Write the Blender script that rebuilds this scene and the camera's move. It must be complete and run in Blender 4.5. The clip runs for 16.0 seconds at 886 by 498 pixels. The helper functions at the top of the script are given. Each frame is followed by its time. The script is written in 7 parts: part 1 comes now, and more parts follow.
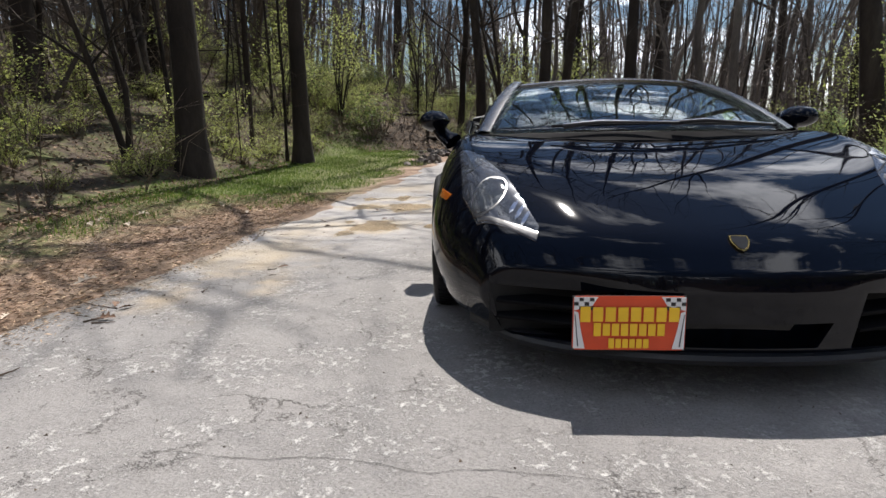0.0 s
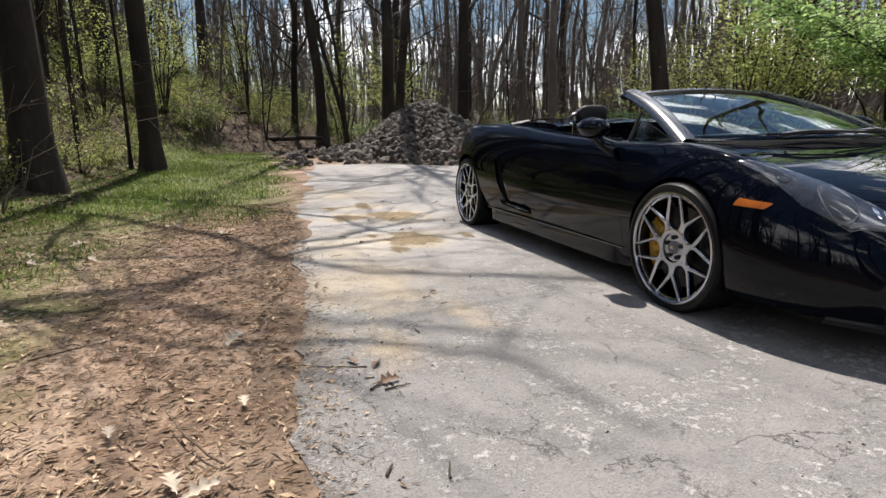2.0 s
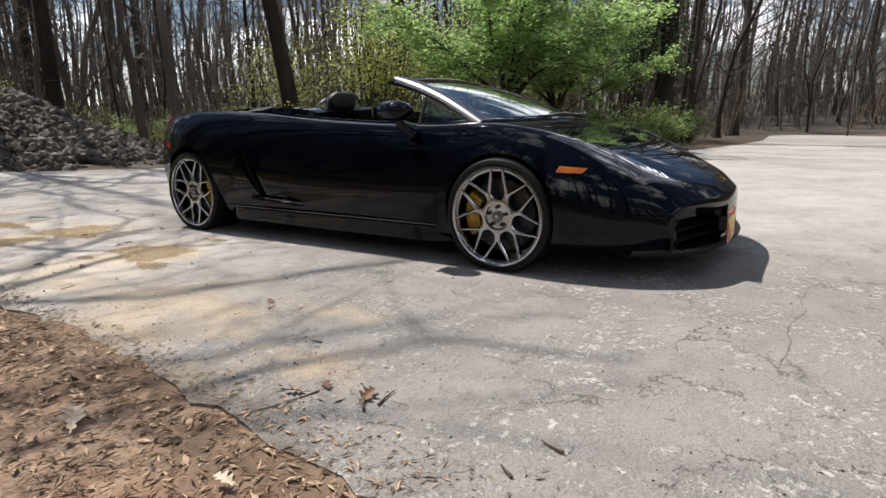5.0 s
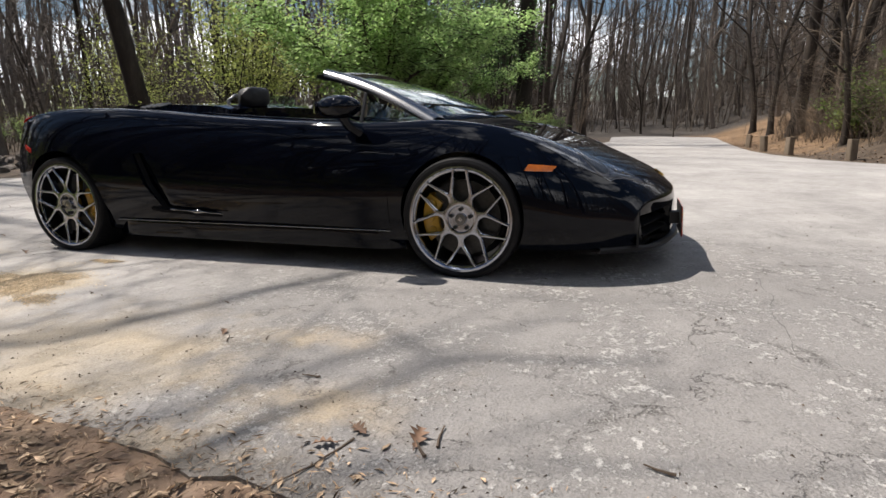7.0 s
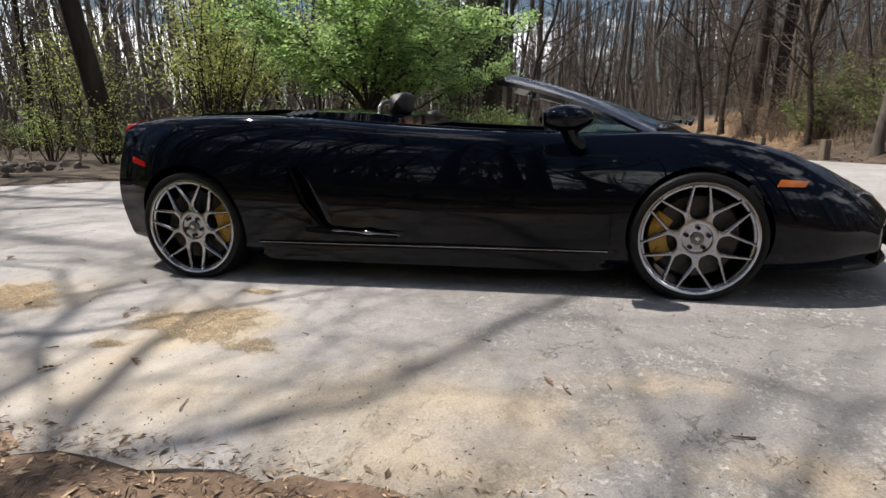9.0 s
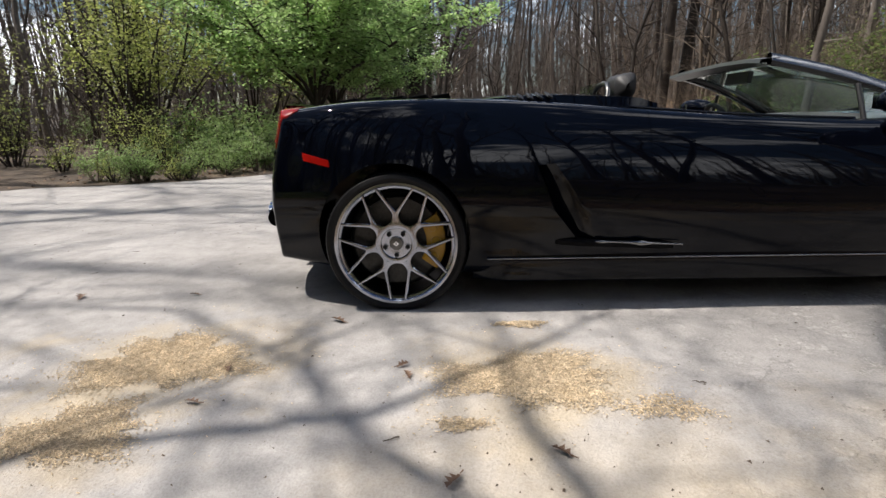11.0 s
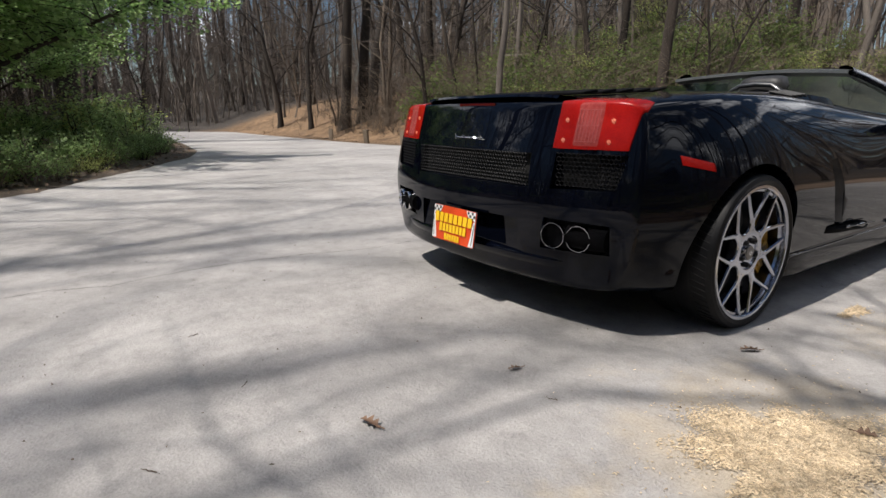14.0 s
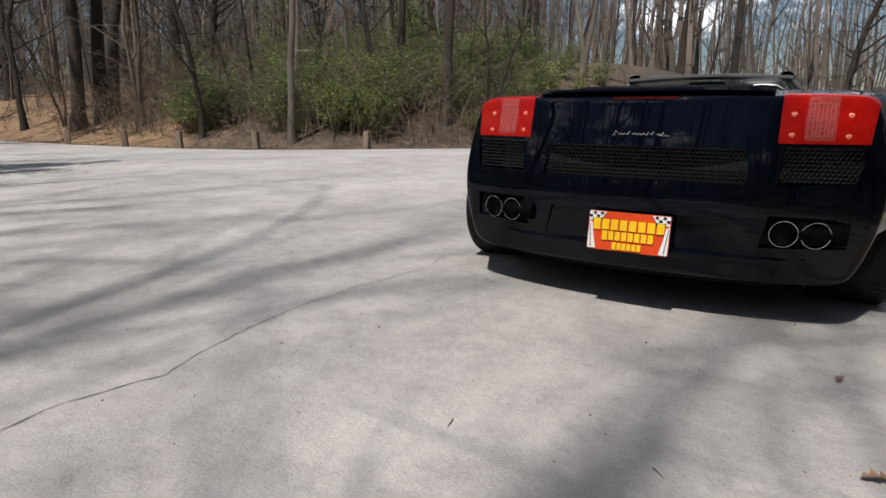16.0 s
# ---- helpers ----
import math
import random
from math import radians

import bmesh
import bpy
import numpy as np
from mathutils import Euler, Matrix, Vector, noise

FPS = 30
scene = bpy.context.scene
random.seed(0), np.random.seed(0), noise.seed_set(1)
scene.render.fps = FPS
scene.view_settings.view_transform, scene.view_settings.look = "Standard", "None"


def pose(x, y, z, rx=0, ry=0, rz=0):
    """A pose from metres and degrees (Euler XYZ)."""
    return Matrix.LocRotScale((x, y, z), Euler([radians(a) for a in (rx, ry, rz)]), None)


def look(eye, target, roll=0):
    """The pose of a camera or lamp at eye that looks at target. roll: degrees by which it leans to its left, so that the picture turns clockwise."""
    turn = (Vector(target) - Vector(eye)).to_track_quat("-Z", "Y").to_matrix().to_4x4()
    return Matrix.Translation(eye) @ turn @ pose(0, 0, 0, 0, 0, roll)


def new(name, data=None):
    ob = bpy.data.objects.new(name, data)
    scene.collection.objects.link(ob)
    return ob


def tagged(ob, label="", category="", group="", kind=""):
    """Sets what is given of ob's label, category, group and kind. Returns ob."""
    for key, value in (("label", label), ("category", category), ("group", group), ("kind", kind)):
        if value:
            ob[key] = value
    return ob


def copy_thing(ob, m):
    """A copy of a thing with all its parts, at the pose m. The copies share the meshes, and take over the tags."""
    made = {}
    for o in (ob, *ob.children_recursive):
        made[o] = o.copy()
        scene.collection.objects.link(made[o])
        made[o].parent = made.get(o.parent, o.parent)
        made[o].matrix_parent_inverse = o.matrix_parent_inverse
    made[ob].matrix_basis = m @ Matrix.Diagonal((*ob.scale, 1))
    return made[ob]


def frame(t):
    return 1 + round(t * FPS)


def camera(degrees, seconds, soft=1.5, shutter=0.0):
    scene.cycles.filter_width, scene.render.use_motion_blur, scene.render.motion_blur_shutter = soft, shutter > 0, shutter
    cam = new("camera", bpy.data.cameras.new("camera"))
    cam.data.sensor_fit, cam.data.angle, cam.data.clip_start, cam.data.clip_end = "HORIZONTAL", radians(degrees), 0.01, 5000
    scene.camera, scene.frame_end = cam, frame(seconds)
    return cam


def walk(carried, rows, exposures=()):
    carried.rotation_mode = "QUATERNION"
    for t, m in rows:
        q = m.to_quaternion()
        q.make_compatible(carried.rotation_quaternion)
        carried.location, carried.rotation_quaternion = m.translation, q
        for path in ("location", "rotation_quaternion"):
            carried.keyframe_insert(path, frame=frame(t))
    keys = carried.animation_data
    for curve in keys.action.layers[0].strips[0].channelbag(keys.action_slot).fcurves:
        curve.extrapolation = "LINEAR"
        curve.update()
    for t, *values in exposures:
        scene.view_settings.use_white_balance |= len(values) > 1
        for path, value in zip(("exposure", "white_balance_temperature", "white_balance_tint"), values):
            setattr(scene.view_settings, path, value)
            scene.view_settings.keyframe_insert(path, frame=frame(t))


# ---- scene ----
cam = camera(77.3, 16.0)
PATH = [
    (0, (-0.765, -3.75, 0.808), (-0.862, -1.801, 0.368), 0.0),
    (0.5, (-1.291, -3.705, 0.811), (-1.287, -1.754, 0.37), -0.0),
    (1, (-1.818, -3.626, 0.831), (-1.623, -1.685, 0.386), -0.0),
    (1.5, (-2.275, -3.481, 0.871), (-1.867, -1.574, 0.426), -0.0),
    (2, (-2.67, -3.285, 0.85), (-2.053, -1.435, 0.406), 0.1),
    (2.5, (-3.047, -3.025, 0.792), (-2.222, -1.258, 0.35), 0.1),
    (3, (-3.343, -2.76, 0.759), (-2.314, -1.103, 0.316), -0.0),
    (3.5, (-3.386, -2.711, 0.738), (-2.186, -1.173, 0.294), 0.0),
    (4, (-3.361, -2.706, 0.734), (-1.998, -1.311, 0.291), 0.0),
    (4.5, (-3.358, -2.666, 0.756), (-1.847, -1.433, 0.314), 0.1),
    (5, (-3.396, -2.559, 0.759), (-1.756, -1.502, 0.317), 0.1),
    (5.2, (-3.413, -2.499, 0.759), (-1.729, -1.515, 0.317), 0.1),
    (7.3, (-3.414, -1.898, 0.727), (-1.559, -1.284, 0.298), 0.0),
    (7.5, (-3.428, -1.78, 0.738), (-1.572, -1.172, 0.309), 0.0),
    (8, (-3.473, -1.442, 0.764), (-1.606, -0.867, 0.334), -0.0),
    (8.5, (-3.515, -1.073, 0.781), (-1.629, -0.567, 0.349), -0.0),
    (8.7, (-3.529, -0.924, 0.79), (-1.635, -0.45, 0.357), -0.0),
    (10.8, (-3.192, 0.868, 0.754), (-1.244, 0.951, 0.31), 0.0),
    (11, (-3.16, 1.038, 0.745), (-1.211, 1.083, 0.3), -0.1),
    (11.5, (-3.076, 1.49, 0.721), (-1.129, 1.38, 0.277), -0.1),
    (12, (-2.949, 1.93, 0.699), (-1.025, 1.615, 0.255), -0.0),
    (12.5, (-2.77, 2.348, 0.689), (-0.892, 1.824, 0.244), -0.1),
    (13, (-2.523, 2.728, 0.681), (-0.715, 1.997, 0.237), -0.1),
    (13.5, (-2.238, 3.064, 0.703), (-0.52, 2.14, 0.261), -0.0),
    (14, (-1.923, 3.385, 0.73), (-0.319, 2.278, 0.284), 0.1),
    (14.5, (-1.575, 3.665, 0.731), (-0.103, 2.386, 0.285), 0.2),
    (15, (-1.188, 3.893, 0.708), (0.131, 2.457, 0.264), 0.2),
    (15.5, (-0.789, 4.066, 0.7), (0.361, 2.491, 0.258), 0.3),
    (16, (-0.421, 4.184, 0.709), (0.542, 2.489, 0.264), 0.1),
]
walk(cam, [(t, look(eye, target, roll)) for t, eye, target, roll in PATH], [(0, 0.48, 6400, 12), (2.0, 0.47, 6600, 12), (5.0, 0.40, 6650, 12), (8.0, 0.36, 6600, 12), (11.5, 0.42, 6500, 12), (13.0, 0.27, 6450, 12), (14.5, 0.16, 6450, 12), (16.0, 0.06, 6450, 12)])

from mathutils import geometry
from mathutils.bvhtree import BVHTree

# ---- light ----
SUN_TO = Vector((0.05, 0.55, 1.0)).normalized()          # towards the sun
elev, azim = math.asin(SUN_TO.z), math.atan2(SUN_TO.x, SUN_TO.y)
world = bpy.data.worlds.new("sky")
scene.world = world
world.use_nodes = True
wn, wl = world.node_tree.nodes, world.node_tree.links
wn.clear()
sky = wn.new("ShaderNodeTexSky")
sky.sky_type, sky.sun_disc = "NISHITA", False
sky.sun_elevation, sky.sun_rotation = elev, azim
sky.air_density, sky.dust_density, sky.ozone_density = 1.25, 0.2, 4.0
wco = wn.new("ShaderNodeTexCoord")
wmap = wn.new("ShaderNodeMapping")
wmap.inputs["Scale"].default_value = (1.0, 1.0, 2.6)
wmap.inputs["Location"].default_value = (2.3, 0.7, 0.4)
wnz = wn.new("ShaderNodeTexNoise")
wnz.inputs["Scale"].default_value, wnz.inputs["Detail"].default_value, wnz.inputs["Roughness"].default_value = 2.6, 9.0, 0.62
wramp = wn.new("ShaderNodeValToRGB")
wramp.color_ramp.elements[0].position, wramp.color_ramp.elements[1].position = 0.535, 0.64
wmix = wn.new("ShaderNodeMixRGB")
wmix.inputs["Color2"].default_value = (38.0, 38.8, 40.0, 1)
wbg = wn.new("ShaderNodeBackground")
wbg.inputs["Strength"].default_value = 0.056
wout = wn.new("ShaderNodeOutputWorld")
wl.new(wco.outputs["Generated"], wmap.inputs["Vector"])
wl.new(wmap.outputs["Vector"], wnz.inputs["Vector"])
wl.new(wnz.outputs["Fac"], wramp.inputs["Fac"])
wl.new(wramp.outputs["Color"], wmix.inputs["Fac"])
wl.new(sky.outputs["Color"], wmix.inputs["Color1"])
wl.new(wmix.outputs["Color"], wbg.inputs["Color"])
wl.new(wbg.outputs["Background"], wout.inputs["Surface"])
sun = new("sun", bpy.data.lights.new("sun", "SUN"))
sun.data.energy, sun.data.angle, sun.data.color = 5.0, radians(0.53), (1.0, 0.95, 0.87)
sun.matrix_world = look(SUN_TO * 60, (0, 0, 0))


# ---- materials ----
def nodes_of(name):
    m = bpy.data.materials.new(name)
    m.use_nodes = True
    return m, m.node_tree.nodes, m.node_tree.links, m.node_tree.nodes["Principled BSDF"]


def noise_node(nt, links, vec, scale, detail=6.0, rough=0.6):
    n = nt.new("ShaderNodeTexNoise")
    n.inputs["Scale"].default_value, n.inputs["Detail"].default_value, n.inputs["Roughness"].default_value = scale, detail, rough
    links.new(vec, n.inputs["Vector"])
    return n


def ramp_node(nt, links, fac, stops):
    r = nt.new("ShaderNodeValToRGB")
    while len(r.color_ramp.elements) < len(stops):
        r.color_ramp.elements.new(0.5)
    for e, (p, c) in zip(r.color_ramp.elements, stops):
        e.position, e.color = p, (*c, 1) if len(c) == 3 else c
    links.new(fac, r.inputs["Fac"])
    return r


def mixer(nt, links, fac, a, b, mode="MIX"):
    m = nt.new("ShaderNodeMixRGB")
    m.blend_type = mode
    for sock, v in ((m.inputs["Fac"], fac), (m.inputs["Color1"], a), (m.inputs["Color2"], b)):
        if isinstance(v, (int, float)):
            sock.default_value = v
        elif isinstance(v, tuple):
            sock.default_value = (*v, 1)
        else:
            links.new(v, sock)
    return m.outputs["Color"]


def maths(nt, links, op, a, b=0.0, clamp=False):
    m = nt.new("ShaderNodeMath")
    m.operation, m.use_clamp = op, clamp
    for sock, v in ((m.inputs[0], a), (m.inputs[1], b)):
        if isinstance(v, (int, float)):
            sock.default_value = v
        else:
            links.new(v, sock)
    return m.outputs[0]


def bumped(nt, links, bsdf, height, strength, dist=0.01):
    b = nt.new("ShaderNodeBump")
    b.inputs["Strength"].default_value, b.inputs["Distance"].default_value = strength, dist
    links.new(height, b.inputs["Height"])
    links.new(b.outputs["Normal"], bsdf.inputs["Normal"])


def mat(name, stops, scale=4.0, rough=0.7, bump=0.0, bump_scale=40.0, metallic=0.0, coat=0.0, spec=0.5, fine=0.25, per=0.0, trans=0.0, ior=1.45, stretch=None):
    """A two-scale noise material: stops colour the large noise, a fine one modulates it; per varies it object by object or island by island."""
    m, nt, links, b = nodes_of(name)
    co = nt.new("ShaderNodeTexCoord").outputs["Object"]
    if stretch:
        mp = nt.new("ShaderNodeMapping")
        mp.inputs["Scale"].default_value = stretch
        links.new(co, mp.inputs["Vector"])
        co = mp.outputs["Vector"]
    n1 = noise_node(nt, links, co, scale)
    col = ramp_node(nt, links, n1.outputs["Fac"], stops).outputs["Color"]
    n2 = noise_node(nt, links, co, bump_scale, 4.0, 0.7)
    if fine:
        g = ramp_node(nt, links, n2.outputs["Fac"], [(0.3, (1 - fine,) * 3), (0.7, (1 + fine * 0.6,) * 3)])
        col = mixer(nt, links, 1.0, col, g.outputs["Color"], "MULTIPLY")
    if per:
        info = nt.new("ShaderNodeObjectInfo")
        geo = nt.new("ShaderNodeNewGeometry")
        rnd = maths(nt, links, "FRACT", maths(nt, links, "ADD", info.outputs["Random"], geo.outputs["Random Per Island"]))
        g = ramp_node(nt, links, rnd, [(0.0, (1 - per,) * 3), (1.0, (1 + per,) * 3)])
        col = mixer(nt, links, 1.0, col, g.outputs["Color"], "MULTIPLY")
    links.new(col, b.inputs["Base Color"])
    b.inputs["Roughness"].default_value, b.inputs["Metallic"].default_value = rough, metallic
    b.inputs["Coat Weight"].default_value, b.inputs["Coat Roughness"].default_value = coat, 0.02
    b.inputs["Specular IOR Level"].default_value, b.inputs["IOR"].default_value = spec, ior
    b.inputs["Transmission Weight"].default_value = trans
    if bump:
        bumped(nt, links, b, n2.outputs["Fac"], bump)
    return m


M_PAINT = mat("black_paint", [(0.3, (0.0013, 0.0019, 0.0044)), (0.7, (0.0019, 0.0028, 0.0064))], 3.0, 0.022, spec=0.29, fine=0.0)
M_PILLAR = mat("polished_black_trim", [(0.3, (0.004, 0.004, 0.006)), (0.7, (0.007, 0.007, 0.009))], 5.0, 0.22, spec=1.0, ior=2.2, fine=0.0)
# grey where the rail is dark: glare from behind, put into the colour
M_GLARETRIM = mat("glare_grey_trim", [(0.3, (0.05, 0.055, 0.056)), (0.7, (0.08, 0.085, 0.086))], 5.0, 0.3, spec=0.5, fine=0.06)
# extra glossy black for the thin edges that carry the sun's glints
M_EDGE = mat("glossy_glint_edge", [(0.3, (0.006, 0.006, 0.008)), (0.7, (0.010, 0.010, 0.012))], 5.0, 0.14, spec=1.0, ior=2.2, fine=0.0)
M_LAMP = mat("silvered_lamp_lens", [(0.35, (0.035, 0.040, 0.050)), (0.65, (0.085, 0.092, 0.108))], 14.0, 0.10, metallic=0.35, coat=1.0, fine=0.3, bump_scale=60)
M_LAMPGLASS = mat("dark_lamp_glass", [(0.3, (0.02, 0.022, 0.026)), (0.7, (0.05, 0.055, 0.06))], 12.0, 0.05, coat=1.0, fine=0.0)
M_BLACK = mat("satin_black_plastic", [(0.3, (0.012, 0.012, 0.013)), (0.7, (0.02, 0.02, 0.021))], 8.0, 0.42, bump=0.05, bump_scale=300)
M_MESH = mat("black_wire_mesh", [(0.3, (0.005, 0.005, 0.006)), (0.7, (0.009, 0.009, 0.010))], 8.0, 0.85, spec=0.08)
M_WIRE = mat("grey_grille_wire", [(0.3, (0.0045, 0.0045, 0.0055)), (0.7, (0.0075, 0.0075, 0.009))], 8.0, 0.55, spec=0.14)
# near-black that stands for the shade inside openings and grooves
M_DARK = mat("cavity_shade", [(0.3, (0.006, 0.006, 0.006)), (0.7, (0.012, 0.012, 0.012))], 8.0, 0.8)
M_RUBBER = mat("tyre_rubber", [(0.3, (0.004, 0.004, 0.005)), (0.7, (0.010, 0.010, 0.011))], 10.0, 0.5, spec=0.25, bump=0.08, bump_scale=160)
M_RIM = mat("brushed_silver_rim", [(0.3, (0.38, 0.40, 0.46)), (0.7, (0.52, 0.54, 0.60))], 6.0, 0.13, metallic=1.0, fine=0.12, bump_scale=200)
M_CHROME = mat("chrome", [(0.3, (0.75, 0.75, 0.77)), (0.7, (0.85, 0.85, 0.87))], 6.0, 0.07, metallic=1.0, fine=0.0)
M_STEEL = mat("brake_steel", [(0.3, (0.14, 0.14, 0.14)), (0.7, (0.22, 0.215, 0.21))], 20.0, 0.35, metallic=1.0, bump_scale=120)
# darker than brake_steel, for the disc behind the spokes
M_DISC = mat("dark_brake_disc", [(0.3, (0.045, 0.044, 0.043)), (0.7, (0.075, 0.072, 0.070))], 20.0, 0.4, metallic=0.9, bump_scale=120)
M_BARREL = mat("dark_wheel_barrel", [(0.3, (0.10, 0.10, 0.105)), (0.7, (0.16, 0.16, 0.165))], 6.0, 0.3, metallic=1.0, fine=0.1)
M_CALIPER = mat("yellow_caliper_paint", [(0.3, (0.36, 0.19, 0.010)), (0.7, (0.46, 0.26, 0.015))], 10.0, 0.3, coat=0.4, fine=0.05)
M_LEATHER = mat("black_leather", [(0.3, (0.016, 0.016, 0.017)), (0.7, (0.03, 0.03, 0.031))], 8.0, 0.5, bump=0.15, bump_scale=140)
M_AMBER = mat("amber_lens", [(0.3, (0.42, 0.10, 0.006)), (0.7, (0.56, 0.15, 0.01))], 30.0, 0.15, coat=0.6, fine=0.1, bump=0.2, bump_scale=90)
M_RED = mat("red_lens", [(0.3, (0.30, 0.005, 0.0035)), (0.7, (0.38, 0.009, 0.005))], 26.0, 0.16, coat=0.0, spec=0.3, fine=0.22, bump=0.08, bump_scale=160)
M_PINK = mat("clear_red_lens", [(0.3, (0.30, 0.035, 0.032)), (0.7, (0.40, 0.075, 0.068))], 60.0, 0.16, spec=0.35, fine=0.25, bump=0.1, bump_scale=160)
M_RIB = mat("pale_lens_rib", [(0.3, (0.38, 0.07, 0.065)), (0.7, (0.50, 0.14, 0.13))], 90.0, 0.2, fine=0.2, bump_scale=200)
M_DULLRED = mat("unlit_red_lens", [(0.3, (0.05, 0.004, 0.004)), (0.7, (0.08, 0.006, 0.006))], 22.0, 0.2, fine=0.2)
# orange-white base colour holds the sun's glint on the reflectors
M_SPARK = mat("glint_lamp_reflector", [(0.3, (0.85, 0.12, 0.06)), (0.7, (0.95, 0.36, 0.22))], 90.0, 0.2, fine=0.4, bump=0.4, bump_scale=150)
M_WHITE = mat("white_enamel", [(0.3, (0.72, 0.72, 0.72)), (0.7, (0.8, 0.8, 0.8))], 6.0, 0.3, fine=0.03)
M_ORANGE = mat("orange_red_enamel", [(0.3, (0.60, 0.055, 0.012)), (0.7, (0.70, 0.075, 0.016))], 9.0, 0.3, fine=0.05)
M_YELLOW = mat("yellow_enamel", [(0.3, (0.85, 0.50, 0.015)), (0.7, (0.9, 0.56, 0.02))], 9.0, 0.3, fine=0.03)
M_INK = mat("black_enamel", [(0.3, (0.01, 0.01, 0.01)), (0.7, (0.016, 0.016, 0.016))], 9.0, 0.3)
M_GOLD = mat("gilt_emblem", [(0.3, (0.6, 0.4, 0.12)), (0.7, (0.7, 0.48, 0.16))], 9.0, 0.25, metallic=1.0)
M_STICKER = mat("yellow_sticker", [(0.3, (0.55, 0.6, 0.05)), (0.7, (0.65, 0.7, 0.08))], 9.0, 0.4)
M_BARK = mat("grey_brown_bark", [(0.25, (0.015, 0.0105, 0.0075)), (0.5, (0.034, 0.0255, 0.019)), (0.75, (0.070, 0.055, 0.043))], 2.2, 0.9, bump=0.8, bump_scale=22, per=0.3, stretch=(1, 1, 0.28))
M_BARK_PALE = mat("pale_bark", [(0.25, (0.085, 0.071, 0.059)), (0.5, (0.16, 0.135, 0.114)), (0.75, (0.27, 0.235, 0.20))], 2.2, 0.9, bump=0.7, bump_scale=24, per=0.3, stretch=(1, 1, 0.25))
M_SEAM = mat("filled_crack", [(0.3, (0.07, 0.068, 0.064)), (0.7, (0.13, 0.126, 0.12))], 8.0, 0.9)
M_BRUSH = mat("dry_brush_stems", [(0.3, (0.085, 0.064, 0.047)), (0.7, (0.19, 0.147, 0.108))], 1.5, 0.9, per=0.35)
M_FARBARK = mat("distant_bark", [(0.3, (0.085, 0.069, 0.057)), (0.7, (0.18, 0.148, 0.122))], 0.5, 0.9, per=0.5)
M_POST = mat("weathered_post_wood", [(0.3, (0.16, 0.12, 0.085)), (0.7, (0.28, 0.225, 0.165))], 5.0, 0.85, bump=0.5, bump_scale=60, per=0.2, stretch=(1, 1, 0.2))
M_ROCK = mat("quarry_stone", [(0.25, (0.05, 0.042, 0.036)), (0.5, (0.12, 0.102, 0.088)), (0.8, (0.26, 0.225, 0.195))], 5.0, 0.85, bump=0.6, bump_scale=30, per=0.45)
M_CHIP = mat("pale_wood_chips", [(0.3, (0.47, 0.365, 0.235)), (0.7, (0.67, 0.545, 0.38))], 30.0, 0.9, per=0.35)
M_TWIG = mat("dry_twig", [(0.3, (0.07, 0.05, 0.036)), (0.7, (0.15, 0.11, 0.08))], 12.0, 0.9, per=0.3)
M_DEADLEAF = mat("dead_leaves", [(0.3, (0.17, 0.112, 0.070)), (0.7, (0.50, 0.375, 0.255))], 30.0, 0.85, per=0.75)
M_BANKLITTER = mat("woodland_leaf_litter", [(0.3, (0.085, 0.054, 0.034)), (0.7, (0.27, 0.18, 0.115))], 30.0, 0.85, per=0.7)
M_PALELEAF = mat("bleached_dead_leaf", [(0.3, (0.46, 0.38, 0.29)), (0.7, (0.66, 0.58, 0.48))], 12.0, 0.8, per=0.2)
M_OAKLEAF = mat("fallen_oak_leaf", [(0.3, (0.12, 0.066, 0.040)), (0.7, (0.22, 0.135, 0.085))], 12.0, 0.7, per=0.3)


def leaf_mat(name, c1, c2, per=0.35):
    m, nt, links, b = nodes_of(name)
    geo, info = nt.new("ShaderNodeNewGeometry"), nt.new("ShaderNodeObjectInfo")
    rnd = maths(nt, links, "FRACT", maths(nt, links, "ADD", info.outputs["Random"], geo.outputs["Random Per Island"]))
    col = ramp_node(nt, links, rnd, [(0.0, c1), (1.0, c2)]).outputs["Color"]
    nz = noise_node(nt, links, nt.new("ShaderNodeTexCoord").outputs["Object"], 1.1)
    g = ramp_node(nt, links, nz.outputs["Fac"], [(0.3, (1 - per,) * 3), (0.7, (1 + per,) * 3)])
    col = mixer(nt, links, 1.0, col, g.outputs["Color"], "MULTIPLY")
    links.new(col, b.inputs["Base Color"])
    b.inputs["Roughness"].default_value = 0.5
    tr = nt.new("ShaderNodeBsdfTranslucent")
    links.new(col, tr.inputs["Color"])
    mx = nt.new("ShaderNodeMixShader")
    mx.inputs["Fac"].default_value = 0.6
    links.new(b.outputs["BSDF"], mx.inputs[1])
    links.new(tr.outputs["BSDF"], mx.inputs[2])
    links.new(mx.outputs["Shader"], nt["Material Output"].inputs["Surface"])
    return m


M_TREELEAF = leaf_mat("pale_green_tree_leaves", (0.20, 0.34, 0.10), (0.46, 0.60, 0.26))
M_LEAF = leaf_mat("fresh_green_leaves", (0.17, 0.27, 0.08), (0.37, 0.48, 0.20))
M_SPRING = leaf_mat("yellow_green_spring_leaves", (0.23, 0.28, 0.07), (0.45, 0.48, 0.16))
M_BANKLEAF = leaf_mat("dull_green_briar_leaves", (0.07, 0.115, 0.03), (0.21, 0.26, 0.08))
M_IVY = leaf_mat("dark_evergreen_leaves", (0.035, 0.075, 0.028), (0.10, 0.165, 0.06))
M_GRASS = leaf_mat("grass_blades", (0.055, 0.11, 0.018), (0.17, 0.23, 0.045))


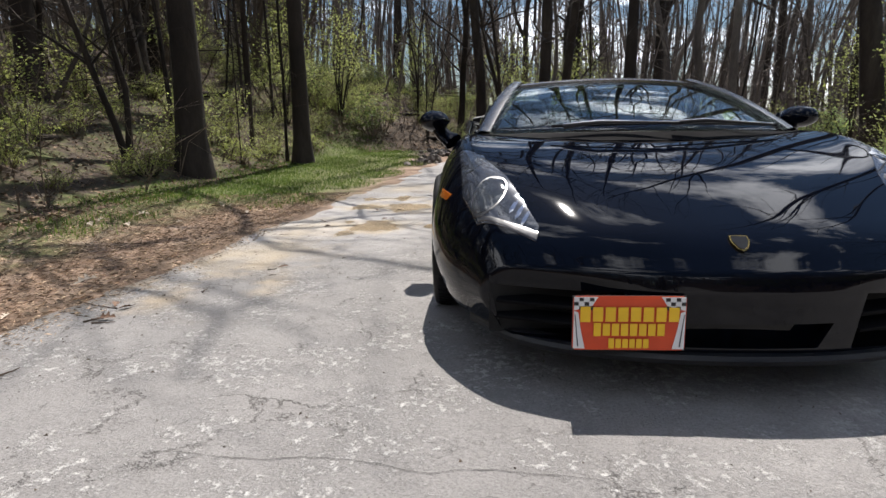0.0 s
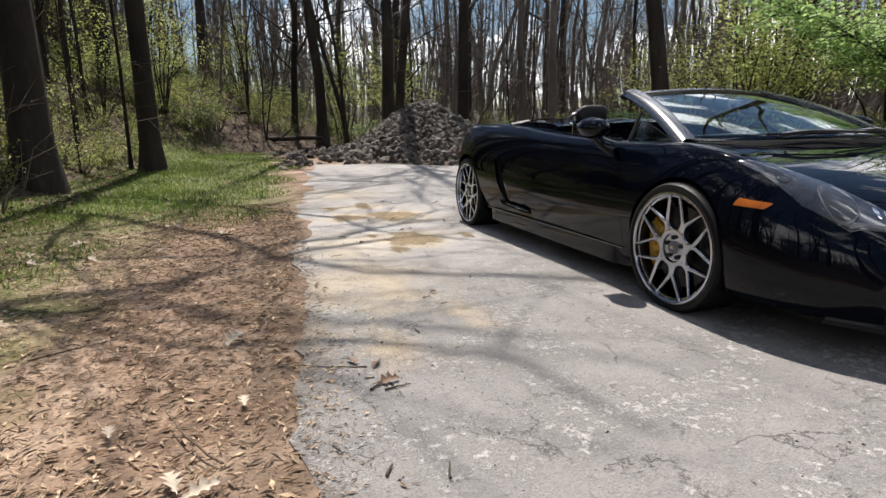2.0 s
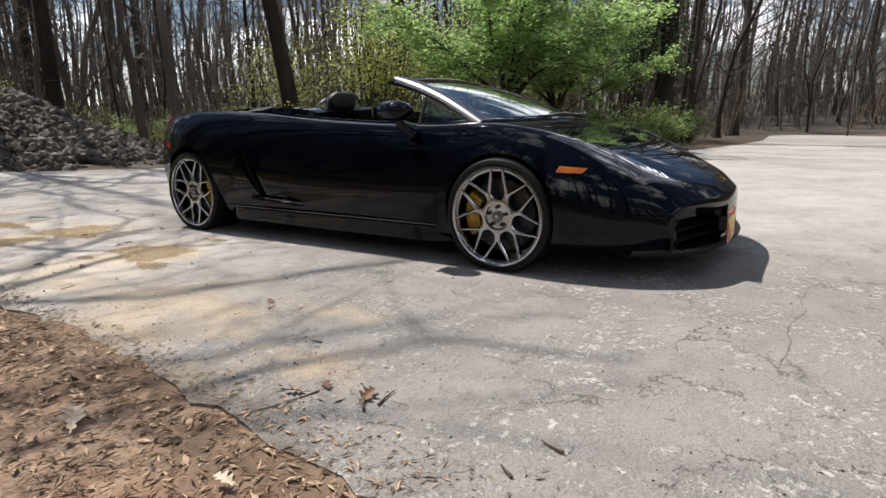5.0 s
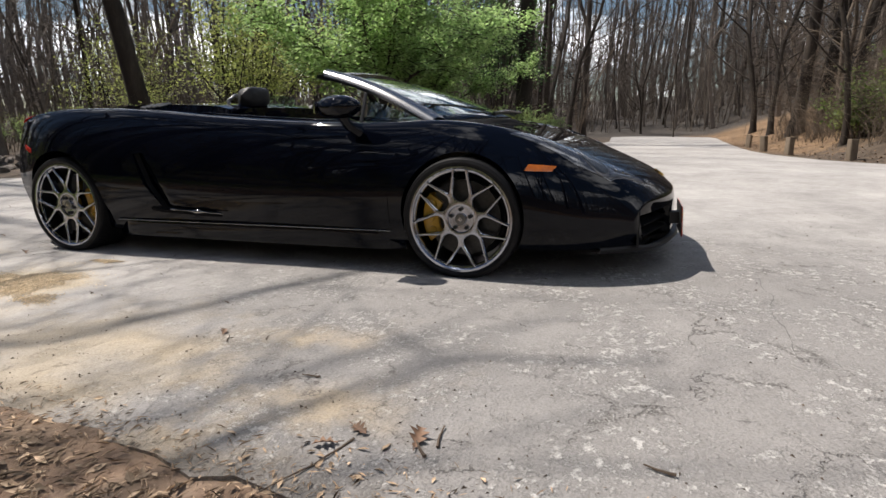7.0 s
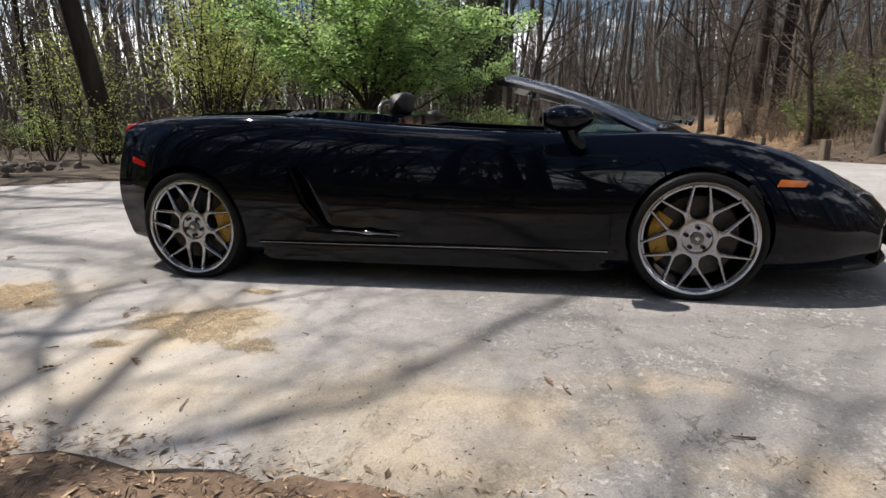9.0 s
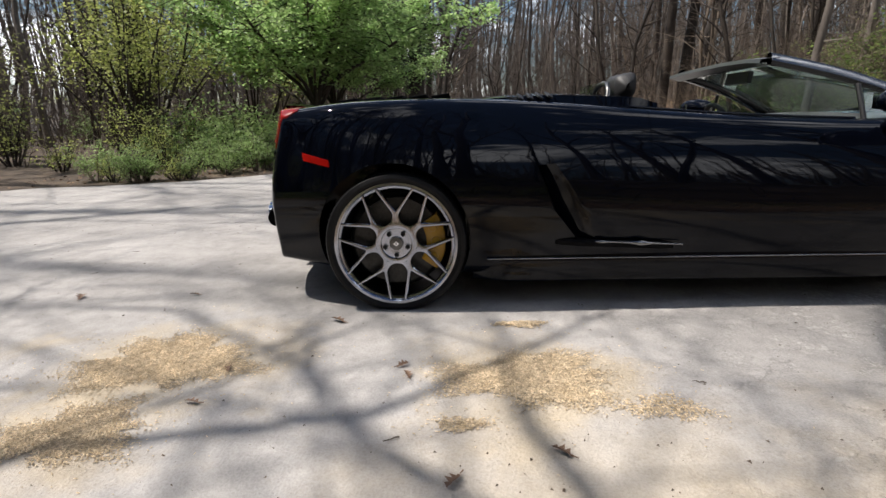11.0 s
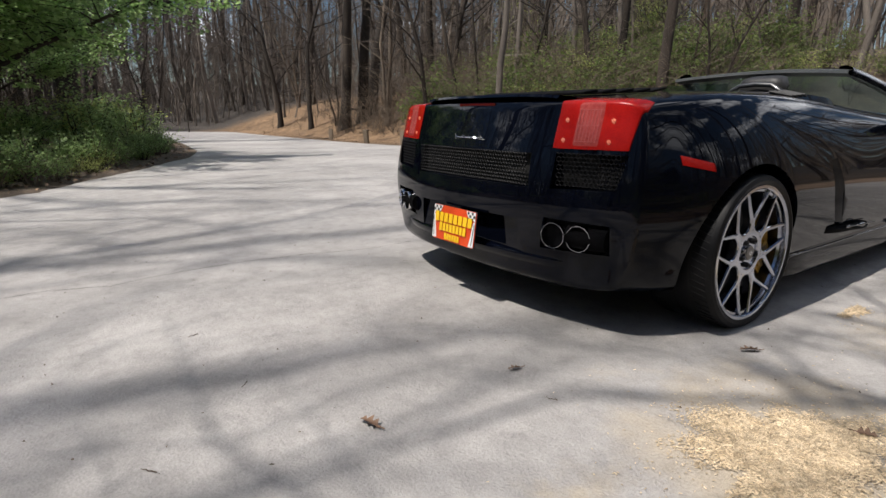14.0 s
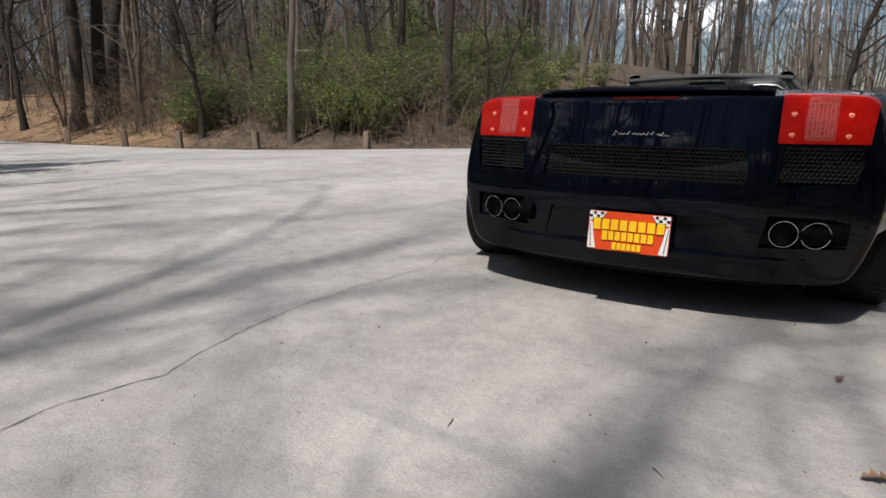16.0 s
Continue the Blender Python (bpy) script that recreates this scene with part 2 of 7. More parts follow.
def glass_mat(name, tint, rough=0.0, ior=1.5):
    m, nt, links, b = nodes_of(name)
    b.inputs["Base Color"].default_value = (*tint, 1)
    b.inputs["Transmission Weight"].default_value, b.inputs["Roughness"].default_value, b.inputs["IOR"].default_value = 1.0, rough, ior
    return m


M_GLASS = glass_mat("tinted_windscreen_glass", (0.46, 0.62, 0.60), 0.0, 1.75)


def ground_material():
    m, nt, links, b = nodes_of("woodland_ground")
    pos = nt.new("ShaderNodeNewGeometry").outputs["Position"]
    sep = nt.new("ShaderNodeSeparateXYZ")
    links.new(pos, sep.inputs[0])
    X, Y = sep.outputs["X"], sep.outputs["Y"]
    big, mid, fine = (noise_node(nt, links, pos, s, 8.0, 0.65).outputs["Fac"] for s in (0.35, 2.2, 24.0))
    warp = maths(nt, links, "MULTIPLY", maths(nt, links, "SUBTRACT", mid, 0.5), 2.4)
    litter = ramp_node(nt, links, mid, [(0.3, (0.034, 0.024, 0.016)), (0.5, (0.075, 0.053, 0.036)), (0.72, (0.15, 0.108, 0.074))]).outputs["Color"]
    dirt = ramp_node(nt, links, mid, [(0.28, (0.11, 0.068, 0.045)), (0.47, (0.25, 0.166, 0.112)), (0.66, (0.43, 0.32, 0.235))]).outputs["Color"]
    grass = ramp_node(nt, links, mid, [(0.3, (0.10, 0.105, 0.03)), (0.6, (0.135, 0.165, 0.045)), (0.75, (0.22, 0.19, 0.09))]).outputs["Color"]
    straw = ramp_node(nt, links, mid, [(0.3, (0.085, 0.052, 0.028)), (0.5, (0.20, 0.125, 0.068)), (0.7, (0.33, 0.21, 0.115))]).outputs["Color"]

    def band(v, lo, hi, soft):
        v = maths(nt, links, "ADD", v, maths(nt, links, "MULTIPLY", warp, soft))
        up = maths(nt, links, "DIVIDE", maths(nt, links, "SUBTRACT", v, lo), soft, True)
        down = maths(nt, links, "DIVIDE", maths(nt, links, "SUBTRACT", hi, v), soft, True)
        return maths(nt, links, "MULTIPLY", up, down)

    far = maths(nt, links, "SQRT", maths(nt, links, "ADD", maths(nt, links, "MULTIPLY", X, X), maths(nt, links, "MULTIPLY", Y, Y)))
    far = maths(nt, links, "DIVIDE", maths(nt, links, "SUBTRACT", far, 30.0), 14.0, True)
    old = ramp_node(nt, links, big, [(0.3, (0.035, 0.030, 0.026)), (0.7, (0.075, 0.062, 0.052))]).outputs["Color"]
    col = mixer(nt, links, far, litter, old)
    col = mixer(nt, links, maths(nt, links, "MULTIPLY", band(X, -4.6, 0, 0.7), band(Y, -14, 12.5, 1.2)), col, dirt)
    col = mixer(nt, links, maths(nt, links, "MULTIPLY", maths(nt, links, "MULTIPLY", band(X, -5.0, -2.1, 0.5), band(Y, 2.0, 13.5, 0.9)), 0.85), col, grass)
    thin = ramp_node(nt, links, noise_node(nt, links, pos, 3.1, 6.0, 0.7).outputs["Fac"], [(0.38, (0,) * 3), (0.58, (1,) * 3)]).outputs["Color"]
    col = mixer(nt, links, maths(nt, links, "MULTIPLY", maths(nt, links, "MULTIPLY", band(X, -5.3, -3.3, 0.5), band(Y, -3.5, 4.5, 0.9)), maths(nt, links, "MULTIPLY", thin, 0.8)), col, grass)
    moss = ramp_node(nt, links, noise_node(nt, links, pos, 1.6, 6.0, 0.7).outputs["Fac"], [(0.45, (0,) * 3), (0.6, (1,) * 3)]).outputs["Color"]
    col = mixer(nt, links, maths(nt, links, "MULTIPLY", maths(nt, links, "MULTIPLY", band(X, -9.0, -3.5, 0.6), band(Y, -2.5, 16, 0.9)), maths(nt, links, "MULTIPLY", moss, 0.75)), col, grass)
    col = mixer(nt, links, maths(nt, links, "MULTIPLY", band(X, 13.5, 46, 3.0), band(Y, -17, -5.0, 1.5)), col, straw)
    crumbs = ramp_node(nt, links, noise_node(nt, links, pos, 6.0, 6.0, 0.7).outputs["Fac"], [(0.40, (0,) * 3), (0.56, (1,) * 3)]).outputs["Color"]
    edge = maths(nt, links, "MULTIPLY", maths(nt, links, "MULTIPLY", band(X, -2.80, -2.2, 0.10), band(Y, -12, 4.5, 0.8)), maths(nt, links, "MULTIPLY", crumbs, 0.85))
    col = mixer(nt, links, edge, col, (0.155, 0.108, 0.073))
    spk = ramp_node(nt, links, fine, [(0.3, (0.6,) * 3), (0.55, (1.0,) * 3), (0.72, (1.35,) * 3)]).outputs["Color"]
    col = mixer(nt, links, 1.0, col, spk, "MULTIPLY")
    links.new(col, b.inputs["Base Color"])
    b.inputs["Roughness"].default_value = 0.95
    bumped(nt, links, b, maths(nt, links, "ADD", fine, maths(nt, links, "MULTIPLY", mid, 1.4)), 0.45, 0.022)
    return m


def asphalt_material():
    m, nt, links, b = nodes_of("weathered_asphalt")
    pos = nt.new("ShaderNodeNewGeometry").outputs["Position"]
    sep = nt.new("ShaderNodeSeparateXYZ")
    links.new(pos, sep.inputs[0])
    X, Y = sep.outputs["X"], sep.outputs["Y"]
    big, mid, fine, grit = (noise_node(nt, links, pos, s, 8.0, 0.6).outputs["Fac"] for s in (0.45, 2.6, 30.0, 140.0))
    col = ramp_node(nt, links, big, [(0.3, (0.272, 0.259, 0.248)), (0.5, (0.355, 0.338, 0.324)), (0.7, (0.425, 0.405, 0.388))]).outputs["Color"]
    col = mixer(nt, links, 1.0, col, ramp_node(nt, links, mid, [(0.3, (0.84,) * 3), (0.7, (1.1,) * 3)]).outputs["Color"], "MULTIPLY")
    col = mixer(nt, links, 1.0, col, ramp_node(nt, links, noise_node(nt, links, pos, 11.0, 6.0, 0.75).outputs["Fac"], [(0.3, (0.80,) * 3), (0.5, (1.0,) * 3), (0.7, (1.12,) * 3)]).outputs["Color"], "MULTIPLY")
    warp = nt.new("ShaderNodeVectorMath")
    warp.operation = "ADD"
    wnoise = noise_node(nt, links, pos, 3.0, 6.0, 0.7)
    wscale = nt.new("ShaderNodeVectorMath")
    wscale.operation = "SCALE"
    wscale.inputs["Scale"].default_value = 0.35
    links.new(wnoise.outputs["Color"], wscale.inputs[0])
    links.new(pos, warp.inputs[0])
    links.new(wscale.outputs[0], warp.inputs[1])

    def edges(scale, width):
        v = nt.new("ShaderNodeTexVoronoi")
        v.feature = "DISTANCE_TO_EDGE"
        v.inputs["Scale"].default_value = scale
        links.new(warp.outputs[0], v.inputs["Vector"])
        return maths(nt, links, "SUBTRACT", 1.0, maths(nt, links, "DIVIDE", v.outputs["Distance"], width, True))

    def far(cx, cy, r0, r1):
        dx, dy = maths(nt, links, "SUBTRACT", X, cx), maths(nt, links, "SUBTRACT", Y, cy)
        d = maths(nt, links, "SQRT", maths(nt, links, "ADD", maths(nt, links, "MULTIPLY", dx, dx), maths(nt, links, "MULTIPLY", dy, dy)))
        d = maths(nt, links, "ADD", d, maths(nt, links, "MULTIPLY", maths(nt, links, "SUBTRACT", mid, 0.5), 1.6))
        return maths(nt, links, "DIVIDE", maths(nt, links, "SUBTRACT", r1, d), r1 - r0, True)

    worn = far(-1.6, -2.2, 1.2, 2.9)                      # broken-up patch in front of the car
    crack = maths(nt, links, "MULTIPLY", maths(nt, links, "MAXIMUM", edges(2.3, 0.012), maths(nt, links, "MULTIPLY", edges(6.5, 0.020), 0.32)), maths(nt, links, "MULTIPLY", worn, 0.65))
    crack = maths(nt, links, "MULTIPLY", crack, ramp_node(nt, links, noise_node(nt, links, pos, 5.0).outputs["Fac"], [(0.48, (0,) * 3), (0.56, (1,) * 3)]).outputs["Color"])
    stone = ramp_node(nt, links, noise_node(nt, links, pos, 34.0, 6.0, 0.8).outputs["Fac"], [(0.50, (0,) * 3), (0.57, (1,) * 3)]).outputs["Color"]
    patch = ramp_node(nt, links, noise_node(nt, links, pos, 3.2, 6.0, 0.75).outputs["Fac"], [(0.47, (0,) * 3), (0.56, (1,) * 3)]).outputs["Color"]
    pale = maths(nt, links, "MULTIPLY", maths(nt, links, "MULTIPLY", stone, patch), worn)
    col = mixer(nt, links, maths(nt, links, "MULTIPLY", worn, 0.65), col, (0.205, 0.195, 0.188))
    col = mixer(nt, links, maths(nt, links, "MULTIPLY", pale, 0.66), col, (0.60, 0.58, 0.555))
    tan = maths(nt, links, "MULTIPLY", far(-2.25, -0.95, 0.15, 0.75), ramp_node(nt, links, noise_node(nt, links, pos, 2.4, 5.0).outputs["Fac"], [(0.46, (0,) * 3), (0.62, (1,) * 3)]).outputs["Color"])
    col = mixer(nt, links, maths(nt, links, "MULTIPLY", tan, 0.8), col, (0.42, 0.34, 0.24))
    for cx, cy, r0, r1 in ((-1.42, 2.02, 0.12, 0.5), (-1.86, 2.05, 0.05, 0.4), (-1.56, 0.80, 0.1, 0.45), (-1.57, 2.85, 0.05, 0.4), (-2.1, 0.7, 0.0, 0.75), (-2.2, -0.3, 0.0, 0.7), (-1.7, 4.2, 0.0, 0.9)):
        col = mixer(nt, links, maths(nt, links, "MULTIPLY", far(cx, cy, r0, r1), 0.5), col, (0.54, 0.44, 0.30))
    # soil washed over the edge beside the dirt strip
    rim = maths(nt, links, "ADD", maths(nt, links, "ADD", X, maths(nt, links, "MULTIPLY", Y, -0.055)), maths(nt, links, "MULTIPLY", maths(nt, links, "SUBTRACT", mid, 0.5), 0.9))
    soil = maths(nt, links, "DIVIDE", maths(nt, links, "SUBTRACT", -2.40, rim), 0.22, True)
    col = mixer(nt, links, maths(nt, links, "MULTIPLY", soil, 0.7), col, (0.13, 0.112, 0.092))
    col = mixer(nt, links, crack, col, (0.06, 0.054, 0.048))
    spk = ramp_node(nt, links, grit, [(0.3, (0.68,) * 3), (0.5, (1.0,) * 3), (0.7, (1.22,) * 3)]).outputs["Color"]
    col = mixer(nt, links, maths(nt, links, "ADD", maths(nt, links, "MULTIPLY", worn, 0.45), 0.45), col, spk, "MULTIPLY")
    links.new(col, b.inputs["Base Color"])
    b.inputs["Roughness"].default_value, b.inputs["Specular IOR Level"].default_value = 0.85, 0.3
    h = maths(nt, links, "ADD", maths(nt, links, "ADD", grit, maths(nt, links, "MULTIPLY", fine, 1.2)), maths(nt, links, "MULTIPLY", crack, -4.0))
    bumped(nt, links, b, maths(nt, links, "ADD", h, maths(nt, links, "MULTIPLY", pale, 1.8)), 0.6, 0.009)
    return m


M_GROUND, M_ASPHALT = ground_material(), asphalt_material()


# ---- mesh helpers ----
class Geo:
    """Vertices and faces of one mesh in the making."""

    def __init__(self):
        self.v, self.f = [], []

    def add(self, verts, faces):
        k = len(self.v)
        self.v.extend(tuple(p) for p in verts)
        self.f.extend(tuple(i + k for i in f) for f in faces)
        return self

    def box(self, x0, x1, y0, y1, z0, z1):
        return self.add([(x, y, z) for x in (x0, x1) for y in (y0, y1) for z in (z0, z1)],
                        [(0, 1, 3, 2), (4, 6, 7, 5), (0, 4, 5, 1), (2, 3, 7, 6), (0, 2, 6, 4), (1, 5, 7, 3)])

    def tube(self, pts, radii, sides=6, cap=True, flat=1.0):
        pts = [Vector(p) for p in pts]
        rings, ref = [], None
        for i, p in enumerate(pts):
            d = (pts[min(i + 1, len(pts) - 1)] - pts[max(i - 1, 0)]).normalized()
            if ref is None:
                ref = d.orthogonal().normalized()
            ref = (ref - d * ref.dot(d)).normalized()
            s = d.cross(ref)
            r = radii[i] if isinstance(radii, (list, tuple)) else radii
            rings.append([p + (ref * math.cos(a) + s * math.sin(a) * flat) * r for a in (2 * math.pi * j / sides for j in range(sides))])
        fs = []
        for i in range(len(pts) - 1):
            for j in range(sides):
                a, c = i * sides + j, i * sides + (j + 1) % sides
                fs.append((a, c, c + sides, a + sides))
        if cap:
            fs.append(tuple(range(sides - 1, -1, -1)))
            fs.append(tuple(range((len(pts) - 1) * sides, len(pts) * sides)))
        return self.add([q for r in rings for q in r], fs)

    def revolve(self, profile, n=48, closed=False):
        """Profile of (x, r) turned about the x axis."""
        m = len(profile)
        vs = [(x, r * math.cos(2 * math.pi * j / n), r * math.sin(2 * math.pi * j / n)) for j in range(n) for x, r in profile]
        fs = []
        for j in range(n):
            for i in range(m if closed else m - 1):
                a, b2 = j * m + i, j * m + (i + 1) % m
                c, d = ((j + 1) % n) * m + (i + 1) % m, ((j + 1) % n) * m + i
                fs.append((a, b2, c, d))
        return self.add(vs, fs)

    def prism(self, poly, axis, lo, hi):
        """A polygon in the two other axes, drawn out along axis from lo to hi."""
        n, ax = len(poly), "xyz".index(axis)

        def place(p, h):
            q = list(p)
            q.insert(ax, h)
            return q
        vs = [place(p, lo) for p in poly] + [place(p, hi) for p in poly]
        fs = [tuple(range(n - 1, -1, -1)), tuple(range(n, 2 * n))] + [(i, (i + 1) % n, (i + 1) % n + n, i + n) for i in range(n)]
        return self.add(vs, fs)

    def sheet(self, rows):
        """A grid of points, row by row."""
        n = len(rows[0])
        return self.add([p for r in rows for p in r], [(i * n + j, i * n + j + 1, (i + 1) * n + j + 1, (i + 1) * n + j) for i in range(len(rows) - 1) for j in range(n - 1)])

    def mesh(self, name, material, smooth=None, fix=False):
        me = bpy.data.meshes.new(name)
        me.from_pydata(self.v, [], self.f)
        if fix:
            bm = bmesh.new()
            bm.from_mesh(me)
            bmesh.ops.remove_doubles(bm, verts=bm.verts, dist=1e-5)
            bmesh.ops.recalc_face_normals(bm, faces=bm.faces)
            bm.to_mesh(me)
            bm.free()
        if material:
            me.materials.append(material)
        if smooth is not None:
            me.shade_smooth()
            if smooth < 180:
                me.set_sharp_from_angle(angle=radians(smooth))
        return me


def part(name, geo, material, parent, label="", smooth=None, fix=True, at=None):
    ob = new(name, geo.mesh(name, material, smooth, fix) if isinstance(geo, Geo) else geo)
    ob.parent = parent
    if at is not None:
        ob.matrix_local = at
    return tagged(ob, label)


def bevel(ob, width=0.006, segments=2):
    md = ob.modifiers.new("bevel", "BEVEL")
    md.width, md.segments, md.limit_method, md.angle_limit = width, segments, "ANGLE", radians(35)
    return ob


def thicken(ob, t, offset=-1):
    md = ob.modifiers.new("solid", "SOLIDIFY")
    md.thickness, md.offset = t, offset
    return ob


def carve(me, cutter, op):
    """The mesh me after a boolean with the Geo cutter; me stays as it was."""
    a, c = new("tmp_a", me), new("tmp_c", cutter.mesh("tmp", None, None, True))
    md = a.modifiers.new("b", "BOOLEAN")
    md.operation, md.object, md.solver = op, c, "EXACT"
    dep = bpy.context.evaluated_depsgraph_get()
    dep.update()
    out = bpy.data.meshes.new_from_object(a.evaluated_get(dep))
    bpy.data.objects.remove(a)
    bpy.data.objects.remove(c)
    return out


def smoothstep(a, b, x):
    t = np.clip((np.asarray(x, float) - a) / (b - a), 0, 1)
    return t * t * (3 - 2 * t)


# ---- ground and pavement ----
def height(x, y):
    """The lie of the land, in metres."""
    x, y = np.asarray(x, float), np.asarray(y, float)
    r = np.hypot(x, y)
    z = (0.0116 * x - 0.0164 * y) * (1 - smoothstep(5, 13, r))
    foot = np.interp(y, [-30, -4, 2, 9, 13, 16, 20, 27, 40], [-9, -6.2, -5.1, -4.9, -3.6, -1.4, 0.9, 2.8, 5.5])
    u = np.maximum(foot - x, 0)
    z = z + 5.0 * (1 - np.exp(-u * u / (u + 0.8) * 0.10))
    v = np.maximum(np.interp(x, [-5, 3, 8, 10.5, 13, 60], [-30, -16, -9.4, -7.0, -6.4, -7.4]) - y, 0) * smoothstep(0, 8, x)
    z = z + 5.0 * (1 - np.exp(-v * v / (v + 0.9) * 0.088))
    z = z + 5.0 * smoothstep(48, 150, r)                    # wooded rise all round
    e = np.maximum(x - 46, 0)
    z = z + 2.5 * (1 - np.exp(-e * 0.06)) * (1 - smoothstep(12, 30, np.abs(y)))
    return z


def rough(x, y):
    """Small unevenness of the bare ground."""
    x, y = np.asarray(x, float), np.asarray(y, float)
    return 0.012 * np.sin(2.3 * x + 1.7 * np.sin(1.1 * y)) * np.sin(1.9 * y + 0.7 * x) + 0.006 * np.sin(7.1 * x + 2 * y) * np.sin(6.3 * y - x)


def verge_x(y):
    """The west edge of the asphalt."""
    return np.interp(y, [-30, -9, -4, -2, -0.8, 0.2, 2.2, 4.4, 7.9, 9.5], [-2.9, -2.75, -2.68, -2.62, -2.56, -2.5, -2.36, -2.12, -1.78, -1.4])


def berm(x, y):
    """Soil and scraps heaped unevenly against the asphalt's west edge."""
    d = np.asarray(x, float) - verge_x(y)
    w = 0.5 + 0.5 * np.sin(7.3 * y + 3 * np.sin(2.9 * y)) * np.sin(17.0 * y + 5 * x)
    h = (0.003 + 0.006 * w) * np.exp(-((d + 0.05) / (0.10 + 0.05 * w)) ** 2) + 0.0145 * np.exp(-((d + 0.04) / 0.24) ** 2)
    return np.where(np.asarray(y) < 9.3, h, 0)


LOT = [(-2.9, -30), (-2.75, -9), (-2.68, -4), (-2.62, -2), (-2.56, -0.8), (-2.5, 0.2), (-2.36, 2.2), (-2.12, 4.4), (-1.78, 7.9), (-1.4, 9.5), (0.2, 9.2),
       (2.4, 7.7), (3.6, 6.3), (4.2, 4.7), (5.3, 3.6), (7.6, 2.3), (10.4, 1.15), (13.4, 0.4), (20.5, -0.4), (27, -0.8), (34, -0.6), (41, -0.4), (44.5, -1.8), (45, -5.0), (42, -7.2), (37.5, -7.1), (31, -6.6),
       (23, -5.9), (16.5, -5.5), (13.9, -5.6), (11.4, -6.1), (8.6, -7.6), (6.3, -9.6), (4.6, -14), (4.0, -30)]


def within(X, Y):
    """Which points lie inside the lot's outline."""
    out = np.zeros(X.shape, bool)
    for (x0, y0), (x1, y1) in zip(LOT, LOT[1:] + LOT[:1]):
        if y0 != y1:
            out ^= ((y0 > Y) != (y1 > Y)) & (X < x0 + (Y - y0) * (x1 - x0) / (y1 - y0))
    return out


def make_ground():
    near = np.concatenate([np.arange(-16, -3.2, 0.25), np.arange(-3.2, -1.2, 0.05), np.arange(-1.2, 16.01, 0.25)])
    near_y = np.concatenate([np.arange(-16, -4.5, 0.25), np.arange(-4.5, 5, 0.08), np.arange(5, 16.01, 0.25)])
    far = np.array([17, 18.5, 20, 22, 24, 27, 30, 34, 38, 44, 50, 60, 75, 100, 150, 250, 500, 1200, 3000.0])
    xs = np.concatenate([-far[::-1], near, far])
    ys = np.concatenate([-far[::-1], near_y, far])
    X, Y = np.meshgrid(xs, ys, indexing="ij")
    Z = height(X, Y) + rough(X, Y) - 0.016 + berm(X, Y)
    deep = within(X - 0.4, Y) & within(X + 0.4, Y) & within(X, Y - 0.4) & within(X, Y + 0.4)
    Z = np.where(deep, Z - 0.05, Z)
    n = len(ys)
    g = Geo()
    g.v = list(zip(X.ravel().tolist(), Y.ravel().tolist(), Z.ravel().tolist()))
    g.f = [(i * n + j, (i + 1) * n + j, (i + 1) * n + j + 1, i * n + j + 1) for i in range(len(xs) - 1) for j in range(n - 1)]
    ob = new("ground", g.mesh("ground", M_GROUND, 180))
    return tagged(ob, "brown woodland soil with leaf litter and thin grass", "ground", kind="structure")


ground = make_ground()

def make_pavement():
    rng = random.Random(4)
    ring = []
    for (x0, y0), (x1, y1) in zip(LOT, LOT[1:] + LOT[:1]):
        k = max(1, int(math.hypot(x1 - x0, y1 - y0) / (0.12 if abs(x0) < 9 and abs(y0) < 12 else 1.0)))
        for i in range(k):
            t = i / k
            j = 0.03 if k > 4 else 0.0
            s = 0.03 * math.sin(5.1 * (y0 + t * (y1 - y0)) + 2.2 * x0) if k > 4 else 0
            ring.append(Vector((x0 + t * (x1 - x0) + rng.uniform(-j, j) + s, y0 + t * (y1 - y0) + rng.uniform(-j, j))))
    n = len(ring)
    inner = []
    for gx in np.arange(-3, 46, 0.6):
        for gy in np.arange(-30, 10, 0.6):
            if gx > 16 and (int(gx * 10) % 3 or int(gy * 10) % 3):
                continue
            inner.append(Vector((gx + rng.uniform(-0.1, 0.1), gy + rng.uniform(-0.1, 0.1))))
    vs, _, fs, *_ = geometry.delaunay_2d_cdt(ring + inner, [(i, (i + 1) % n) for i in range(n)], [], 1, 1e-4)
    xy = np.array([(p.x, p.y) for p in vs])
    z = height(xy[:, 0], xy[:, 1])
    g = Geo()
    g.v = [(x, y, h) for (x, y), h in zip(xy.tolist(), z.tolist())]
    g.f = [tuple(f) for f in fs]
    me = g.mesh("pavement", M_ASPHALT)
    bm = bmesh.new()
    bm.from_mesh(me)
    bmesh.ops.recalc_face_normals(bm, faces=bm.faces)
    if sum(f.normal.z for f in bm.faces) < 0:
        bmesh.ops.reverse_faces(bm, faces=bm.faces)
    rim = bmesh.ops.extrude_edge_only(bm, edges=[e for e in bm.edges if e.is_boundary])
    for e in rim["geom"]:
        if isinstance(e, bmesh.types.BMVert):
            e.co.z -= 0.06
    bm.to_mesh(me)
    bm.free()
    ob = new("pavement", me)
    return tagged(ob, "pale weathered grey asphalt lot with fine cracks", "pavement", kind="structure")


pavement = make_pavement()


# ---- the car ----
CAR = new("sports_car")
tagged(CAR, "low black open-top sports car parked on the asphalt", "car")
CAR.matrix_world = pose(0, 0, 0, -0.94, -0.66, 0)


def curve(table):
    """A value along the car's length from a short table of (y, value)."""
    ys, vs = [p[0] for p in table], [p[1] for p in table]
    return lambda y: float(np.interp(y, ys, vs))


